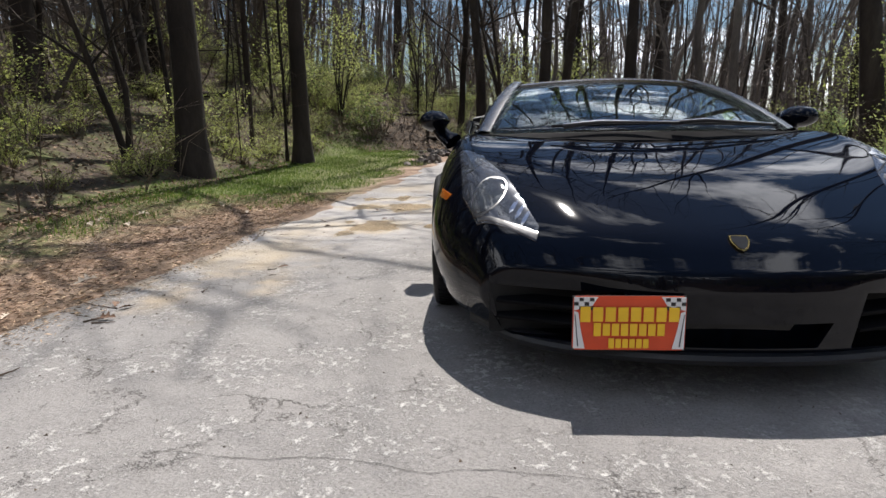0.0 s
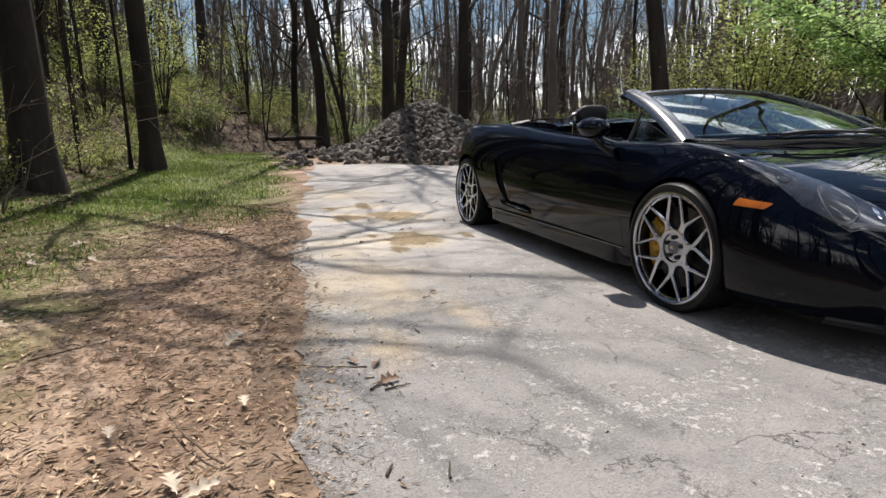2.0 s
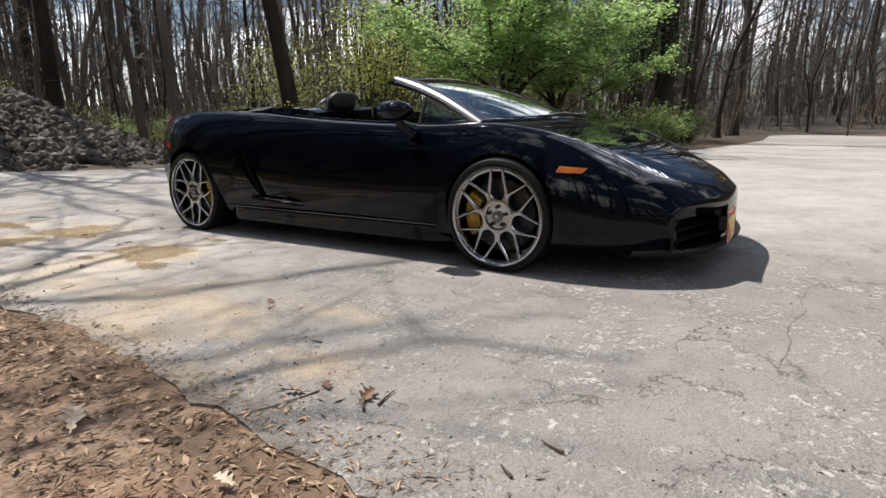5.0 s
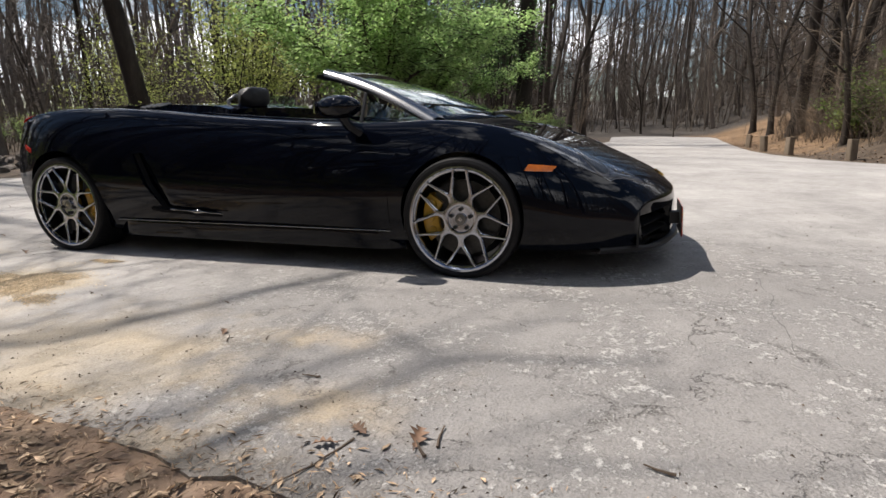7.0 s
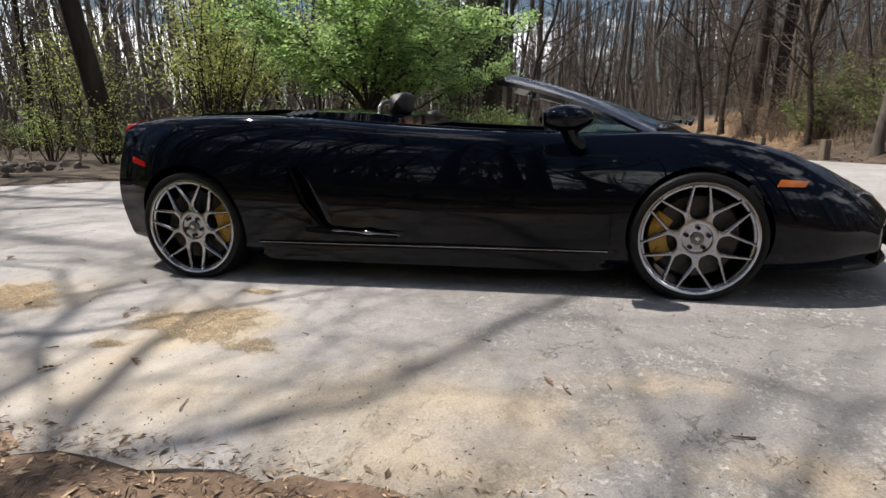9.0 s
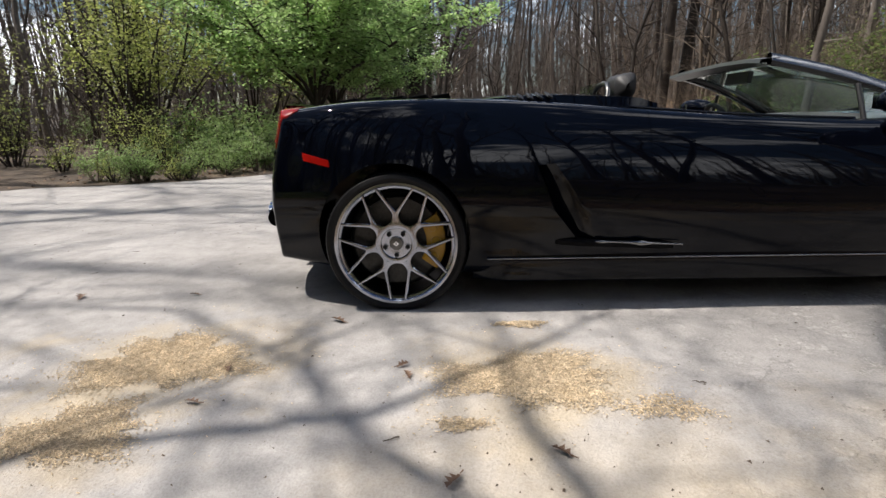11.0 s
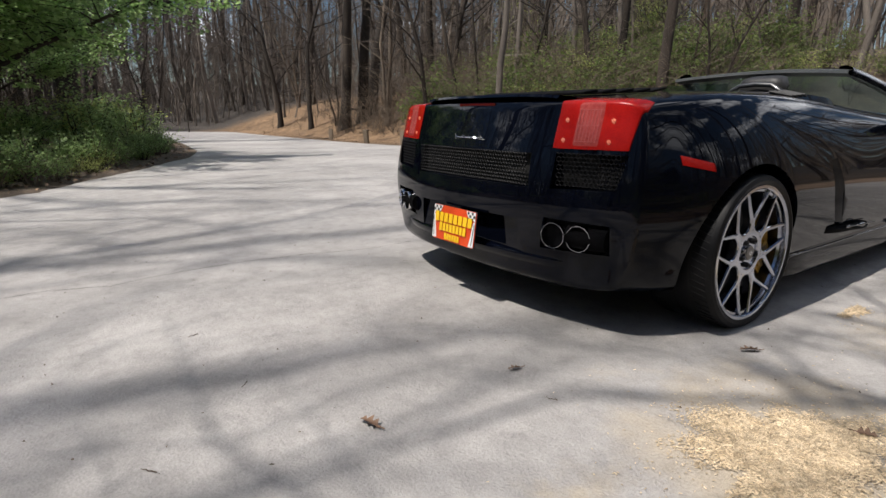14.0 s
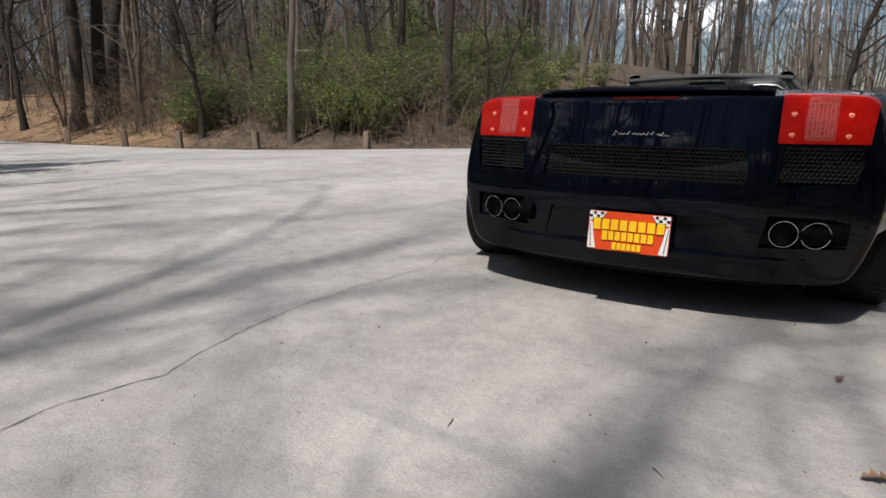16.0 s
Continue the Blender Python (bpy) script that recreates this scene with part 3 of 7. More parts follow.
sill_w = curve([(-2.28, 0.65), (-2.1, 0.79), (-1.75, 0.875), (-1.28, 0.865), (-0.9, 0.86), (0.4, 0.865), (1.28, 0.87), (1.7, 0.82), (1.97, 0.745)])
waist_w = curve([(-2.28, 0.73), (-2.1, 0.84), (-1.75, 0.918), (-1.28, 0.935), (-0.9, 0.905), (0.0, 0.90), (0.6, 0.93), (1.28, 0.955), (1.6, 0.93), (1.97, 0.80)])
waist_z = curve([(-2.28, 0.26), (-1.9, 0.35), (-1.28, 0.46), (-0.6, 0.46), (0.6, 0.50), (1.28, 0.52), (1.97, 0.50)])
crest_w = curve([(-2.28, 0.67), (-2.1, 0.735), (-1.75, 0.78), (-1.28, 0.80), (-0.9, 0.79), (0.0, 0.80), (0.6, 0.80), (1.28, 0.82), (1.65, 0.79), (1.97, 0.73)])
crest_z = curve([(-2.28, 0.36), (-2.2, 0.445), (-1.9, 0.592), (-1.62, 0.688), (-1.35, 0.75), (-1.05, 0.768), (-0.75, 0.748), (0.1, 0.795), (0.55, 0.845), (1.1, 0.875), (1.5, 0.862), (1.97, 0.832)])
inner_z = curve([(-2.28, 0.37), (-2.2, 0.45), (-1.9, 0.585), (-1.62, 0.668), (-1.35, 0.72), (-1.05, 0.75), (-0.75, 0.745), (0.1, 0.80), (0.55, 0.855), (1.1, 0.885), (1.5, 0.872), (1.97, 0.84)])
mid_z = curve([(-2.28, 0.375), (-2.2, 0.455), (-1.9, 0.59), (-1.62, 0.675), (-1.35, 0.735), (-1.05, 0.765), (0.5, 0.84), (1.1, 0.885), (1.5, 0.872), (1.97, 0.84)])
floor_z = curve([(-2.28, 0.125), (-1.7, 0.12), (-0.9, 0.115), (1.0, 0.115), (1.5, 0.13), (1.97, 0.17)])
bow = curve([(-2.28, 0.34), (-2.1, 0.25), (-1.8, 0.09), (-1.45, 0.0), (1.4, 0.0), (1.7, -0.09), (1.97, -0.19)])


def body_mesh():
    g, secs = Geo(), []
    for y in (-2.285, -2.27, -2.20, -2.08, -1.88, -1.66, -1.46, -1.28, -1.08, -0.8, -0.45, -0.1, 0.25, 0.6, 0.95, 1.28, 1.5, 1.7, 1.86, 1.955, 1.97):
        zb, ws, ww, wz, cw, cz, iz, mz = floor_z(y), sill_w(y), waist_w(y), waist_z(y), crest_w(y), crest_z(y), inner_z(y), mid_z(y)
        half = [(0, zb), (ws * 0.55, zb), (ws - 0.03, zb), (ws, zb + 0.05), ((ws + ww) / 2 + 0.012, (zb + wz) / 2 + 0.02), (ww, wz), ((ww * 0.62 + cw * 0.38), wz * 0.42 + cz * 0.58),
                (cw + 0.022, cz - 0.038), (cw - 0.015, cz), (cw - 0.10, iz * 0.6 + cz * 0.4), (cw * 0.52, iz * 0.5 + mz * 0.5), (0, mz)]
        tail = float(smoothstep(1.5, 1.95, y))
        lean = lambda z: tail * (-0.085 * float(smoothstep(0.5, 0.86, z)) - 0.03 * float(smoothstep(0.42, 0.2, z)))
        pt = lambda x, z: (x, y + bow(y) * (abs(x) / 0.9) ** 2.4 + lean(z), z)
        secs.append([pt(-x, z) for x, z in half] + [pt(x, z) for x, z in half[-2:0:-1]])
    n = len(secs[0])
    for sec in secs:
        g.v.extend(sec)
    for i in range(len(secs) - 1):
        g.f.extend((i * n + j, i * n + (j + 1) % n, (i + 1) * n + (j + 1) % n, (i + 1) * n + j) for j in range(n))
    for base, y in ((0, -2.285), ((len(secs) - 1) * n, 1.97)):       # close nose and tail with a bowed grid
        rows = []
        for k in range(2, 8):
            x, _, z = g.v[base + k]
            off = g.v[base + k][1] - y - bow(y) * (abs(x) / 0.9) ** 2.4
            row = [base + k]
            for f in (0.66, 0.33, 0.0, -0.33, -0.66):
                g.v.append((x * f, y + off + bow(y) * (abs(x * f) / 0.9) ** 2.4, z))
                row.append(len(g.v) - 1)
            rows.append(row + [base + n - k])
        rows.append([base + k for k in range(8, 15)])
        for lo, hi in zip(rows, rows[1:]):
            g.f.extend((lo[j], lo[j + 1], hi[j + 1], hi[j]) for j in range(6))
        g.f.append(tuple(rows[0]) + tuple(base + k for k in (n - 1, 0, 1)))
    me = g.mesh("cage", None, None, True)
    ob = new("tmp_body", me)
    md = ob.modifiers.new("s", "SUBSURF")
    md.levels = md.render_levels = 3
    dep = bpy.context.evaluated_depsgraph_get()
    dep.update()
    out = bpy.data.meshes.new_from_object(ob.evaluated_get(dep))
    bpy.data.objects.remove(ob)
    return out


SHELL = body_mesh()
SKIN = BVHTree.FromPolygons([v.co for v in SHELL.vertices], [tuple(p.vertices) for p in SHELL.polygons])


def tail_y(x, z):
    """Where the bodywork ends at the tail."""
    return SKIN.ray_cast(Vector((x, 3, z)), Vector((0, -1, 0)))[0].y


def nose_y(x, z):
    return SKIN.ray_cast(Vector((x, -3, z)), Vector((0, 1, 0)))[0].y


def top_z(x, y):
    return SKIN.ray_cast(Vector((x, y, 3)), Vector((0, 0, -1)))[0].z


def side_x(y, z):
    return SKIN.ray_cast(Vector((3, y, z)), Vector((-1, 0, 0)))[0].x


HUB_Z, AXLES = 0.285, (-1.28, 1.28)


def both(make):
    g = Geo()
    for s in (-1, 1):
        make(g, s)
    return g


def mirrored(poly, s):
    return [(s * x, *rest) for x, *rest in poly]


def wheel_wells(g, s):
    for y, r in ((AXLES[0], 0.309), (AXLES[1] + 0.012, 0.322)):
        prof = [(s * 0.58, 0.001), (s * 0.58, r), (s * 1.1, r), (s * 1.1, 0.001)]
        k = len(g.v)
        g.revolve(prof, 72, True)
        g.v[k:] = [(vx, vy + y, vz + HUB_Z + 0.012) for vx, vy, vz in g.v[k:]]


LAMP = [(0.80, -1.50), (0.725, -1.60), (0.635, -1.78), (0.548, -2.06), (0.56, -2.105), (0.735, -1.955), (0.785, -1.80)]
body = carve(SHELL, both(wheel_wells), "DIFFERENCE")
body = carve(body, Geo().prism([(-0.66, -0.98), (0.66, -0.98), (0.70, -0.6), (0.70, 0.2), (0.62, 0.34), (-0.62, 0.34), (-0.70, 0.2), (-0.70, -0.6)], "z", 0.36, 1.2), "DIFFERENCE")
SCOOP = [(0.58, 0.61), (0.50, 0.45), (0.385, 0.285), (0.52, 0.282), (0.63, 0.42), (0.70, 0.60)]


def scoop_cut(g, s):
    """The flank sinks in towards the rear and ends at the mouth of the scoop."""
    k = len(g.v)
    g.prism(SCOOP, "x", 0.8, 1.2)
    for i in range(6):
        g.v[k + i] = (0.93 if i < 3 else 0.862, *g.v[k + i][1:])
    g.v[k:] = [(s * x, y, z) for x, y, z in g.v[k:]]


body = carve(body, both(scoop_cut), "DIFFERENCE")
body = carve(body, both(lambda g, s: g.prism(mirrored([(0.30, 0.16), (0.66, 0.15), (0.70, 0.30), (0.33, 0.315)], s), "y", -2.6, nose_y(0.66, 0.23) + 0.03)), "DIFFERENCE")
body = carve(body, Geo().prism([(-0.2, 0.165), (0.2, 0.165), (0.24, 0.235), (-0.24, 0.235)], "y", -2.6, nose_y(0, 0.2) + 0.08), "DIFFERENCE")
body = carve(body, Geo().prism([(-0.38, 0.53), (0.38, 0.53), (0.37, 0.655), (-0.37, 0.655)], "y", tail_y(0.3, 0.6) - 0.05, 2.4), "DIFFERENCE")
body = carve(body, both(lambda g, s: g.prism(mirrored([(0.475, 0.53), (0.715, 0.54), (0.735, 0.66), (0.475, 0.66)], s), "y", tail_y(0.7, 0.6) - 0.03, 2.4)), "DIFFERENCE")
body = carve(body, both(lambda g, s: g.prism(mirrored([(0.44, 0.305), (0.71, 0.315), (0.71, 0.42), (0.46, 0.425)], s), "y", tail_y(0.68, 0.365) - 0.03, 2.4)), "DIFFERENCE")
body = carve(body, Geo().prism([(-0.36, 0.265), (0.36, 0.265), (0.33, 0.405), (-0.33, 0.405)], "y", tail_y(0, 0.33) - 0.035, 2.4), "DIFFERENCE")
# shut lines of the doors
def door_seams(g, s):
    g.box(min(s * 0.86, s * 1), max(s * 0.86, s * 1), -0.9045, -0.902, 0.235, 0.735)
    g.box(min(s * 0.785, s * 1), max(s * 0.785, s * 1), 0.237, 0.2395, 0.62, 0.9)


body = carve(body, both(door_seams), "DIFFERENCE")
body.materials.clear()
body.materials.append(M_PAINT)
body.shade_smooth()
body.set_sharp_from_angle(angle=radians(30))
part("body", body, None, CAR, "gloss black bodywork with a blue sheen")


def on_shell(name, cutter, material, label, push=0.003, parent=CAR):
    """A panel that follows the bodywork inside the cutter and stands a little proud of it."""
    me = carve(SHELL, cutter, "INTERSECT")
    bm = bmesh.new()
    bm.from_mesh(me)
    bm.normal_update()
    for v, d in [(v, v.normal.copy()) for v in bm.verts]:
        v.co += d * push
    bm.to_mesh(me)
    bm.free()
    me.materials.clear()
    me.materials.append(material)
    me.shade_smooth()
    me.set_sharp_from_angle(angle=radians(30))
    return part(name, me, None, parent, label)


def turned(poly, s):
    return mirrored(poly, s) if s > 0 else mirrored(poly, s)[::-1]


# lamps
def oval(cx, cy, rx, ry, turn, n=20):
    c, q = math.cos(turn), math.sin(turn)
    return [(cx + rx * math.cos(t) * c - ry * math.sin(t) * q, cy + rx * math.cos(t) * q + ry * math.sin(t) * c) for t in (2 * math.pi * i / n for i in range(n))]


for s in (-1, 1):
    lamp = on_shell("headlight", Geo().prism(turned(LAMP, s), "z", 0.33, 0.9), M_LAMP, "wedge-shaped clear headlight with silver bowls", 0.002)
    on_shell("silver_trim", Geo().prism(turned([(0.553, -2.080), (0.56, -2.10), (0.73, -1.952), (0.733, -1.938), (0.64, -2.015)], s), "z", 0.33, 0.9), M_STEEL, "silver strip at the foot of the lamp", 0.004, lamp)
    on_shell("bezel", Geo().prism(turned(oval(0.692, -1.865, 0.053, 0.085, 0.35), s), "z", 0.33, 0.9), M_STEEL, "dull silver bezel", 0.0045, lamp)
    on_shell("projector", Geo().prism(turned(oval(0.692, -1.865, 0.047, 0.076, 0.35), s), "z", 0.33, 0.9), M_LAMPGLASS, "dark projector glass", 0.006, lamp)
    on_shell("upper_lamp", Geo().prism(turned(oval(0.742, -1.665, 0.026, 0.06, 0.42), s), "z", 0.33, 0.9), M_LAMPGLASS, "dark upper lamp", 0.005, lamp)
    for k in range(3):
        on_shell("lamp_fin", Geo().prism(turned(oval(0.618 - 0.017 * k, -1.955 - 0.030 * k, 0.004, 0.028, 0.5, 8), s), "z", 0.33, 0.9), M_CHROME, "", 0.005, lamp)
    on_shell("front_side_marker", Geo().prism([(-1.585, 0.52), (-1.60, 0.545), (-1.72, 0.535), (-1.70, 0.515)], "x", min(s * 0.7, s * 1.1), max(s * 0.7, s * 1.1)), M_AMBER, "small amber side marker lamp")
    on_shell("rear_side_marker", Geo().prism([(1.545, 0.605), (1.55, 0.63), (1.665, 0.658), (1.66, 0.63)], "x", min(s * 0.7, s * 1.1), max(s * 0.7, s * 1.1)), M_RED, "small red side marker lamp")
    tail = on_shell("tail_light", Geo().prism(turned([(0.46, 1.73), (0.735, 1.70), (0.745, 1.745), (0.708, 1.88), (0.705, 2.2), (0.46, 2.2)], s), "z", 0.678, 0.95), M_RED, "red tail light wrapping over the rear corner", 0.004)
    on_shell("centre_lens", Geo().prism(turned([(0.535, 1.80), (0.62, 1.80), (0.62, 2.2), (0.535, 2.2)], s), "z", 0.69, 0.83), M_PINK, "paler clear centre section", 0.006, tail)
    for k in range(7):
        rx = 0.541 + 0.0122 * k
        rib = Geo().tube([(s * rx, tail_y(rx, z) + 0.0065, z) for z in np.linspace(0.699, 0.812, 7)], 0.0016, 5)
        part("lens_rib", rib, M_RIB, tail, "pale moulded rib of the clear lens", 60)
    for z in (0.702, 0.757, 0.81):
        rib = Geo().tube([(s * x, tail_y(x, z) + 0.0065, z) for x in np.linspace(0.538, 0.617, 6)], 0.0012, 5)
        part("lens_rib", rib, M_RIB, tail, "pale moulded rib of the clear lens", 60)
    # round reflectors, their glint painted by a bright colour
    for cx, cz in ((0.495, 0.775), (0.495, 0.705), (0.662, 0.772), (0.662, 0.702)):
        ob = part("reflector", Geo().revolve([(0.002, 0.0005), (0.0018, 0.006), (0.0, 0.009)], 16), M_SPARK, tail, "round reflector with its sun glint in the colour", 60)
        ob.matrix_local = Matrix.Translation((s * cx, tail_y(cx, cz) + 0.006, cz)) @ Euler((0, 0, radians(90))).to_matrix().to_4x4()


def honeycomb(w, h, cell):
    """A flat wire mesh in x and z of hexagonal cells."""
    g = Geo()
    t, r = cell * 0.13, cell / math.sqrt(3)
    nx, nz = int(w / cell) + 1, int(h / (1.5 * r)) + 1
    for i in range(nx + 1):
        for k in range(nz + 1):
            cx, cz = -w / 2 + (i + 0.5 * (k % 2)) * cell, -h / 2 + k * 1.5 * r
            for a in (30, 90, 150):
                p = [(cx + r * math.cos(radians(b)), cz + r * math.sin(radians(b))) for b in (a, a + 60)]
                if all(abs(q[0]) < w / 2 and abs(q[1]) < h / 2 for q in p):
                    g.tube([(p[0][0], 0, p[0][1]), (p[1][0], 0, p[1][1])], t, 3, False)
    return g


def mesh_panel(x, y, z, w, h, yaw, label):
    ob = part("mesh_grille", honeycomb(w, h, 0.0165), M_WIRE, CAR, label, at=pose(x, y, z, 0, 0, yaw))
    # dark sheet in place of the shade behind the mesh
    part("grille_back", Geo().box(-w / 2, w / 2, -0.05, -0.045, -h / 2, h / 2), M_DARK, ob)
    return ob


def yaw_at(x, z):
    return math.degrees(math.atan2(tail_y(x + 0.05, z) - tail_y(x - 0.05, z), 0.1))


mesh_panel(0, tail_y(0.25, 0.59) - 0.006, 0.593, 0.75, 0.125, 0, "wide black honeycomb grille across the tail")
for sx in (-0.598, 0.598):
    mesh_panel(sx, tail_y(sx, 0.60) - 0.012, 0.600, 0.255, 0.125, yaw_at(sx, 0.6), "black honeycomb grille below the tail light")

# exhaust
for s in (-1, 1):
    holder = bevel(part("exhaust_surround", Geo().box(-0.125, 0.125, -0.02, 0.0, -0.055, 0.055), M_MESH, CAR, "black panel round the twin tailpipes", at=pose(s * 0.553, tail_y(0.553, 0.365) - 0.02, 0.365, 0, 0, yaw_at(s * 0.553, 0.365))), 0.01)
    for dx in (-0.051, 0.051):
        pipe = Geo().revolve([(-0.20, 0.042), (0.0, 0.0475), (0.005, 0.0468), (0.005, 0.0455), (0.002, 0.0445), (-0.02, 0.0440), (-0.19, 0.043)], 40)
        p = part("tailpipe", pipe, M_CHROME, holder, "polished round tailpipe", 50)
        p.matrix_local = Matrix.Translation((dx, 0.035, 0)) @ Euler((0, 0, radians(90))).to_matrix().to_4x4()
        # near-black lining: the depth's shade is put into its colour
        q = part("tailpipe_bore", Geo().revolve([(-0.15, 0.0005), (-0.15, 0.0405), (-0.03, 0.0425), (0.001, 0.0440)], 32), M_MESH, holder)
        q.matrix_local = p.matrix_local

# lower tail: diffuser and lip
def tuck(x):
    """How the lower tail draws in towards its corners."""
    return 0.035 * float(smoothstep(0.45, 0.74, abs(x)))


diff = Geo().sheet([[(x, tail_y(x, 0.25) + dy - tuck(x) if dy > -1 else 1.45, z + tuck(x)) for x in np.linspace(-0.66, 0.66, 27)] for dy, z in ((-0.07, 0.20), (-0.062, 0.172), (-0.075, 0.145), (-0.12, 0.128), (-2, 0.115))])
part("rear_diffuser", diff, M_MESH, CAR, "black rear diffuser", 40)
lip = Geo().sheet([[(x, tail_y(x, 0.26) + dy - tuck(x) * 0.8, z + 0.3 * tuck(x)) for x in np.linspace(-0.74, 0.74, 37)] for dy, z in ((-0.02, 0.275), (0.004, 0.270), (0.008, 0.262), (0.004, 0.245), (-0.022, 0.205), (-0.065, 0.172))])
part("rear_lip", lip, M_PAINT, CAR, "gloss black lip under the tail", 50)

# front lip and intake slats
lipf = Geo().sheet([[(x, nose_y(x, 0.17) + dy + 0.05 * float(smoothstep(0.5, 0.76, abs(x))), z) for x in np.linspace(-0.76, 0.76, 33)] for dy, z in ((0.05, 0.155), (-0.02, 0.150), (-0.028, 0.138), (-0.01, 0.118), (0.12, 0.112))])
part("front_splitter", lipf, M_BLACK, CAR, "black front splitter", 40)
for s in (-1, 1):
    for z in (0.205, 0.255):
        bevel(part("intake_slat", Geo().box(-0.18, 0.18, -0.03, 0.03, -0.006, 0.006), M_MESH, CAR, at=pose(s * 0.50, nose_y(0.5, 0.24) + 0.05, z, 12, 0, s * 18)), 0.003)
    # dark sheet over the cut face, for the intake's inner shade
    part("intake_back", Geo().box(-0.2, 0.2, 0, 0.01, -0.09, 0.09), M_DARK, CAR, at=pose(s * 0.5, nose_y(0.66, 0.23) + 0.02, 0.235, 0, 0, 0))

# side skirts
for s in (-1, 1):
    sk = Geo()
    rows = [[(s * (w + 0.012 * (yy + 0.9) / 1.9 - 0.055 * max(0.0, (abs(yy) - 0.78) / 0.18) ** 2), yy, z) for yy in np.linspace(-0.96, 0.96, 25)] for w, z in ((0.84, 0.105), (0.866, 0.108), (0.872, 0.122), (0.874, 0.205), (0.870, 0.224), (0.845, 0.232))]
    sk.sheet(rows)
    part("side_skirt", sk, M_PAINT, CAR, "gloss black sill", 40)
    vane = Geo().sheet([[(s * (0.86 + (w - 0.86) * float(smoothstep(0.06, 0.2, yy) * smoothstep(0.74, 0.5, yy)) + 0.02 * (yy - 0.1)), yy, z + 0.05 * (yy - 0.1)) for yy in np.linspace(0.08, 0.72, 19)] for w, z in ((0.82, 0.275), (0.905, 0.272), (0.915, 0.262), (0.905, 0.245))])
    part("scoop_lip", vane, M_MESH, CAR, "lower lip of the side scoop", 40)
    # length and bulges follow the sun glint: the highlight is put into the shape
    rod = Geo().tube([(s * (0.912 + 0.02 * (yy - 0.1)), yy, 0.268 + 0.05 * (yy - 0.1)) for yy in np.linspace(0.10, 0.46, 40)], [0.003 + 0.009 * math.exp(-((yy - 0.27) / 0.035) ** 2) + 0.004 * math.exp(-((yy - 0.43) / 0.02) ** 2) for yy in np.linspace(0.10, 0.46, 40)], 14)
    # rod added along the sill to draw its glint line
    part("sill_crease", Geo().tube([(s * (0.8745 + 0.012 * (yy + 0.9) / 1.9), yy, 0.208) for yy in np.linspace(-0.9, 0.9, 10)], 0.0035, 8), M_EDGE, CAR, "thin glossy crease added for the glint line along the sill", 60)
    part("scoop_edge", rod, M_EDGE, CAR, "glossy edge of the side scoop, bulged to catch a glint", 60)
    cap = Geo().tube([(s * 0.735, yy, top_z(0.735, yy) + 0.002) for yy in np.linspace(-0.64, 0.30, 12)], 0.007, 10)
    part("door_top_rail", cap, M_PAINT, CAR, "rounded glossy top edge of the door", 60)
    # dark sheet before the gloss rear wall, painting the mouth's shade
    mouth = Geo().sheet([[(s * x, y - 0.006, z) for x in (0.864, 0.88, 0.90)] for y, z in SCOOP[3:]])
    part("scoop_mouth", mouth, M_DARK, CAR, "dark sheet for the shade in the mouth of the side scoop")

# windscreen
def screen(u, v):
    """A point of the windscreen: u across from -1 to 1, v from the cowl to the header."""
    a = 1 - u * u
    x0, y0, z0 = 0.735 * u, -1.06 - 0.27 * a, 0.748 + 0.012 * a
    x1, y1, z1 = 0.545 * u, -0.375 - 0.07 * a, 1.012 + 0.028 * a
    k = 0.025 * math.sin(math.pi * v)
    return (x0 + (x1 - x0) * v, y0 + (y1 - y0) * v - k * 0.35, z0 + (z1 - z0) * v + k)


def frame_strip(path, w, h, inward):
    g, rows = Geo(), []
    for p, q in zip(path, inward):
        p, q = Vector(p), Vector(q)
        d = (q - p).normalized() * w
        up = Vector((0, 0, h))
        rows.append([p, p + up * 0.7 + d * 0.15, p + up + d * 0.5, p + up * 0.8 + d, p + d, p - up * 0.6 + d * 0.8, p - up * 0.6 + d * 0.2, p])
    return g.sheet(rows)


glass = part("windscreen", Geo().sheet([[screen(u, v) for u in np.linspace(-0.97, 0.97, 25)] for v in np.linspace(0.01, 0.97, 13)]), M_GLASS, CAR, "steeply raked green-tinted windscreen", 180)
thicken(glass, 0.005)
glass.visible_shadow = False
for s in (-1, 1):
    path = [screen(s * 1.0, v) for v in np.linspace(-0.04, 1.0, 12)]
    part("windscreen_pillar", frame_strip(path, 0.086, 0.034, [screen(s * 0.8, v) for v in np.linspace(-0.04, 1.0, 12)]), M_PILLAR, CAR, "gloss black windscreen pillar", 50)
    # fixed quarter glass and its upright
    qg = Geo().sheet([[(s * 0.715, -1.03, 0.755), (s * 0.70, -0.71, 0.755)], [(s * 0.70, -0.99, 0.768), (s * 0.655, -0.71, 0.875)]])
    q = part("quarter_glass", qg, M_GLASS, CAR, "small triangular quarter window")
    thicken(q, 0.004)
    q.visible_shadow = False
    bevel(part("glass_upright", Geo().tube([(s * 0.725, -0.69, 0.74), (s * 0.65, -0.69, 0.90)], 0.011, 6), M_BLACK, CAR), 0.002)
head = [screen(u, 1.0) for u in np.linspace(-1, 1, 17)]
part("windscreen_header", frame_strip(head, 0.06, 0.018, [screen(u * 0.95, 0.85) for u in np.linspace(-1, 1, 17)]), M_PILLAR, CAR, "gloss black windscreen header rail", 50)
# back of the header, its colour lifted to stand for glare
back = Geo().sheet([[(x * 0.98, y + dy, z + dz) for x, y, z in head] for dy, dz in ((-0.02, 0.012), (0.045, 0.006), (0.05, -0.012), (-0.02, -0.03))])
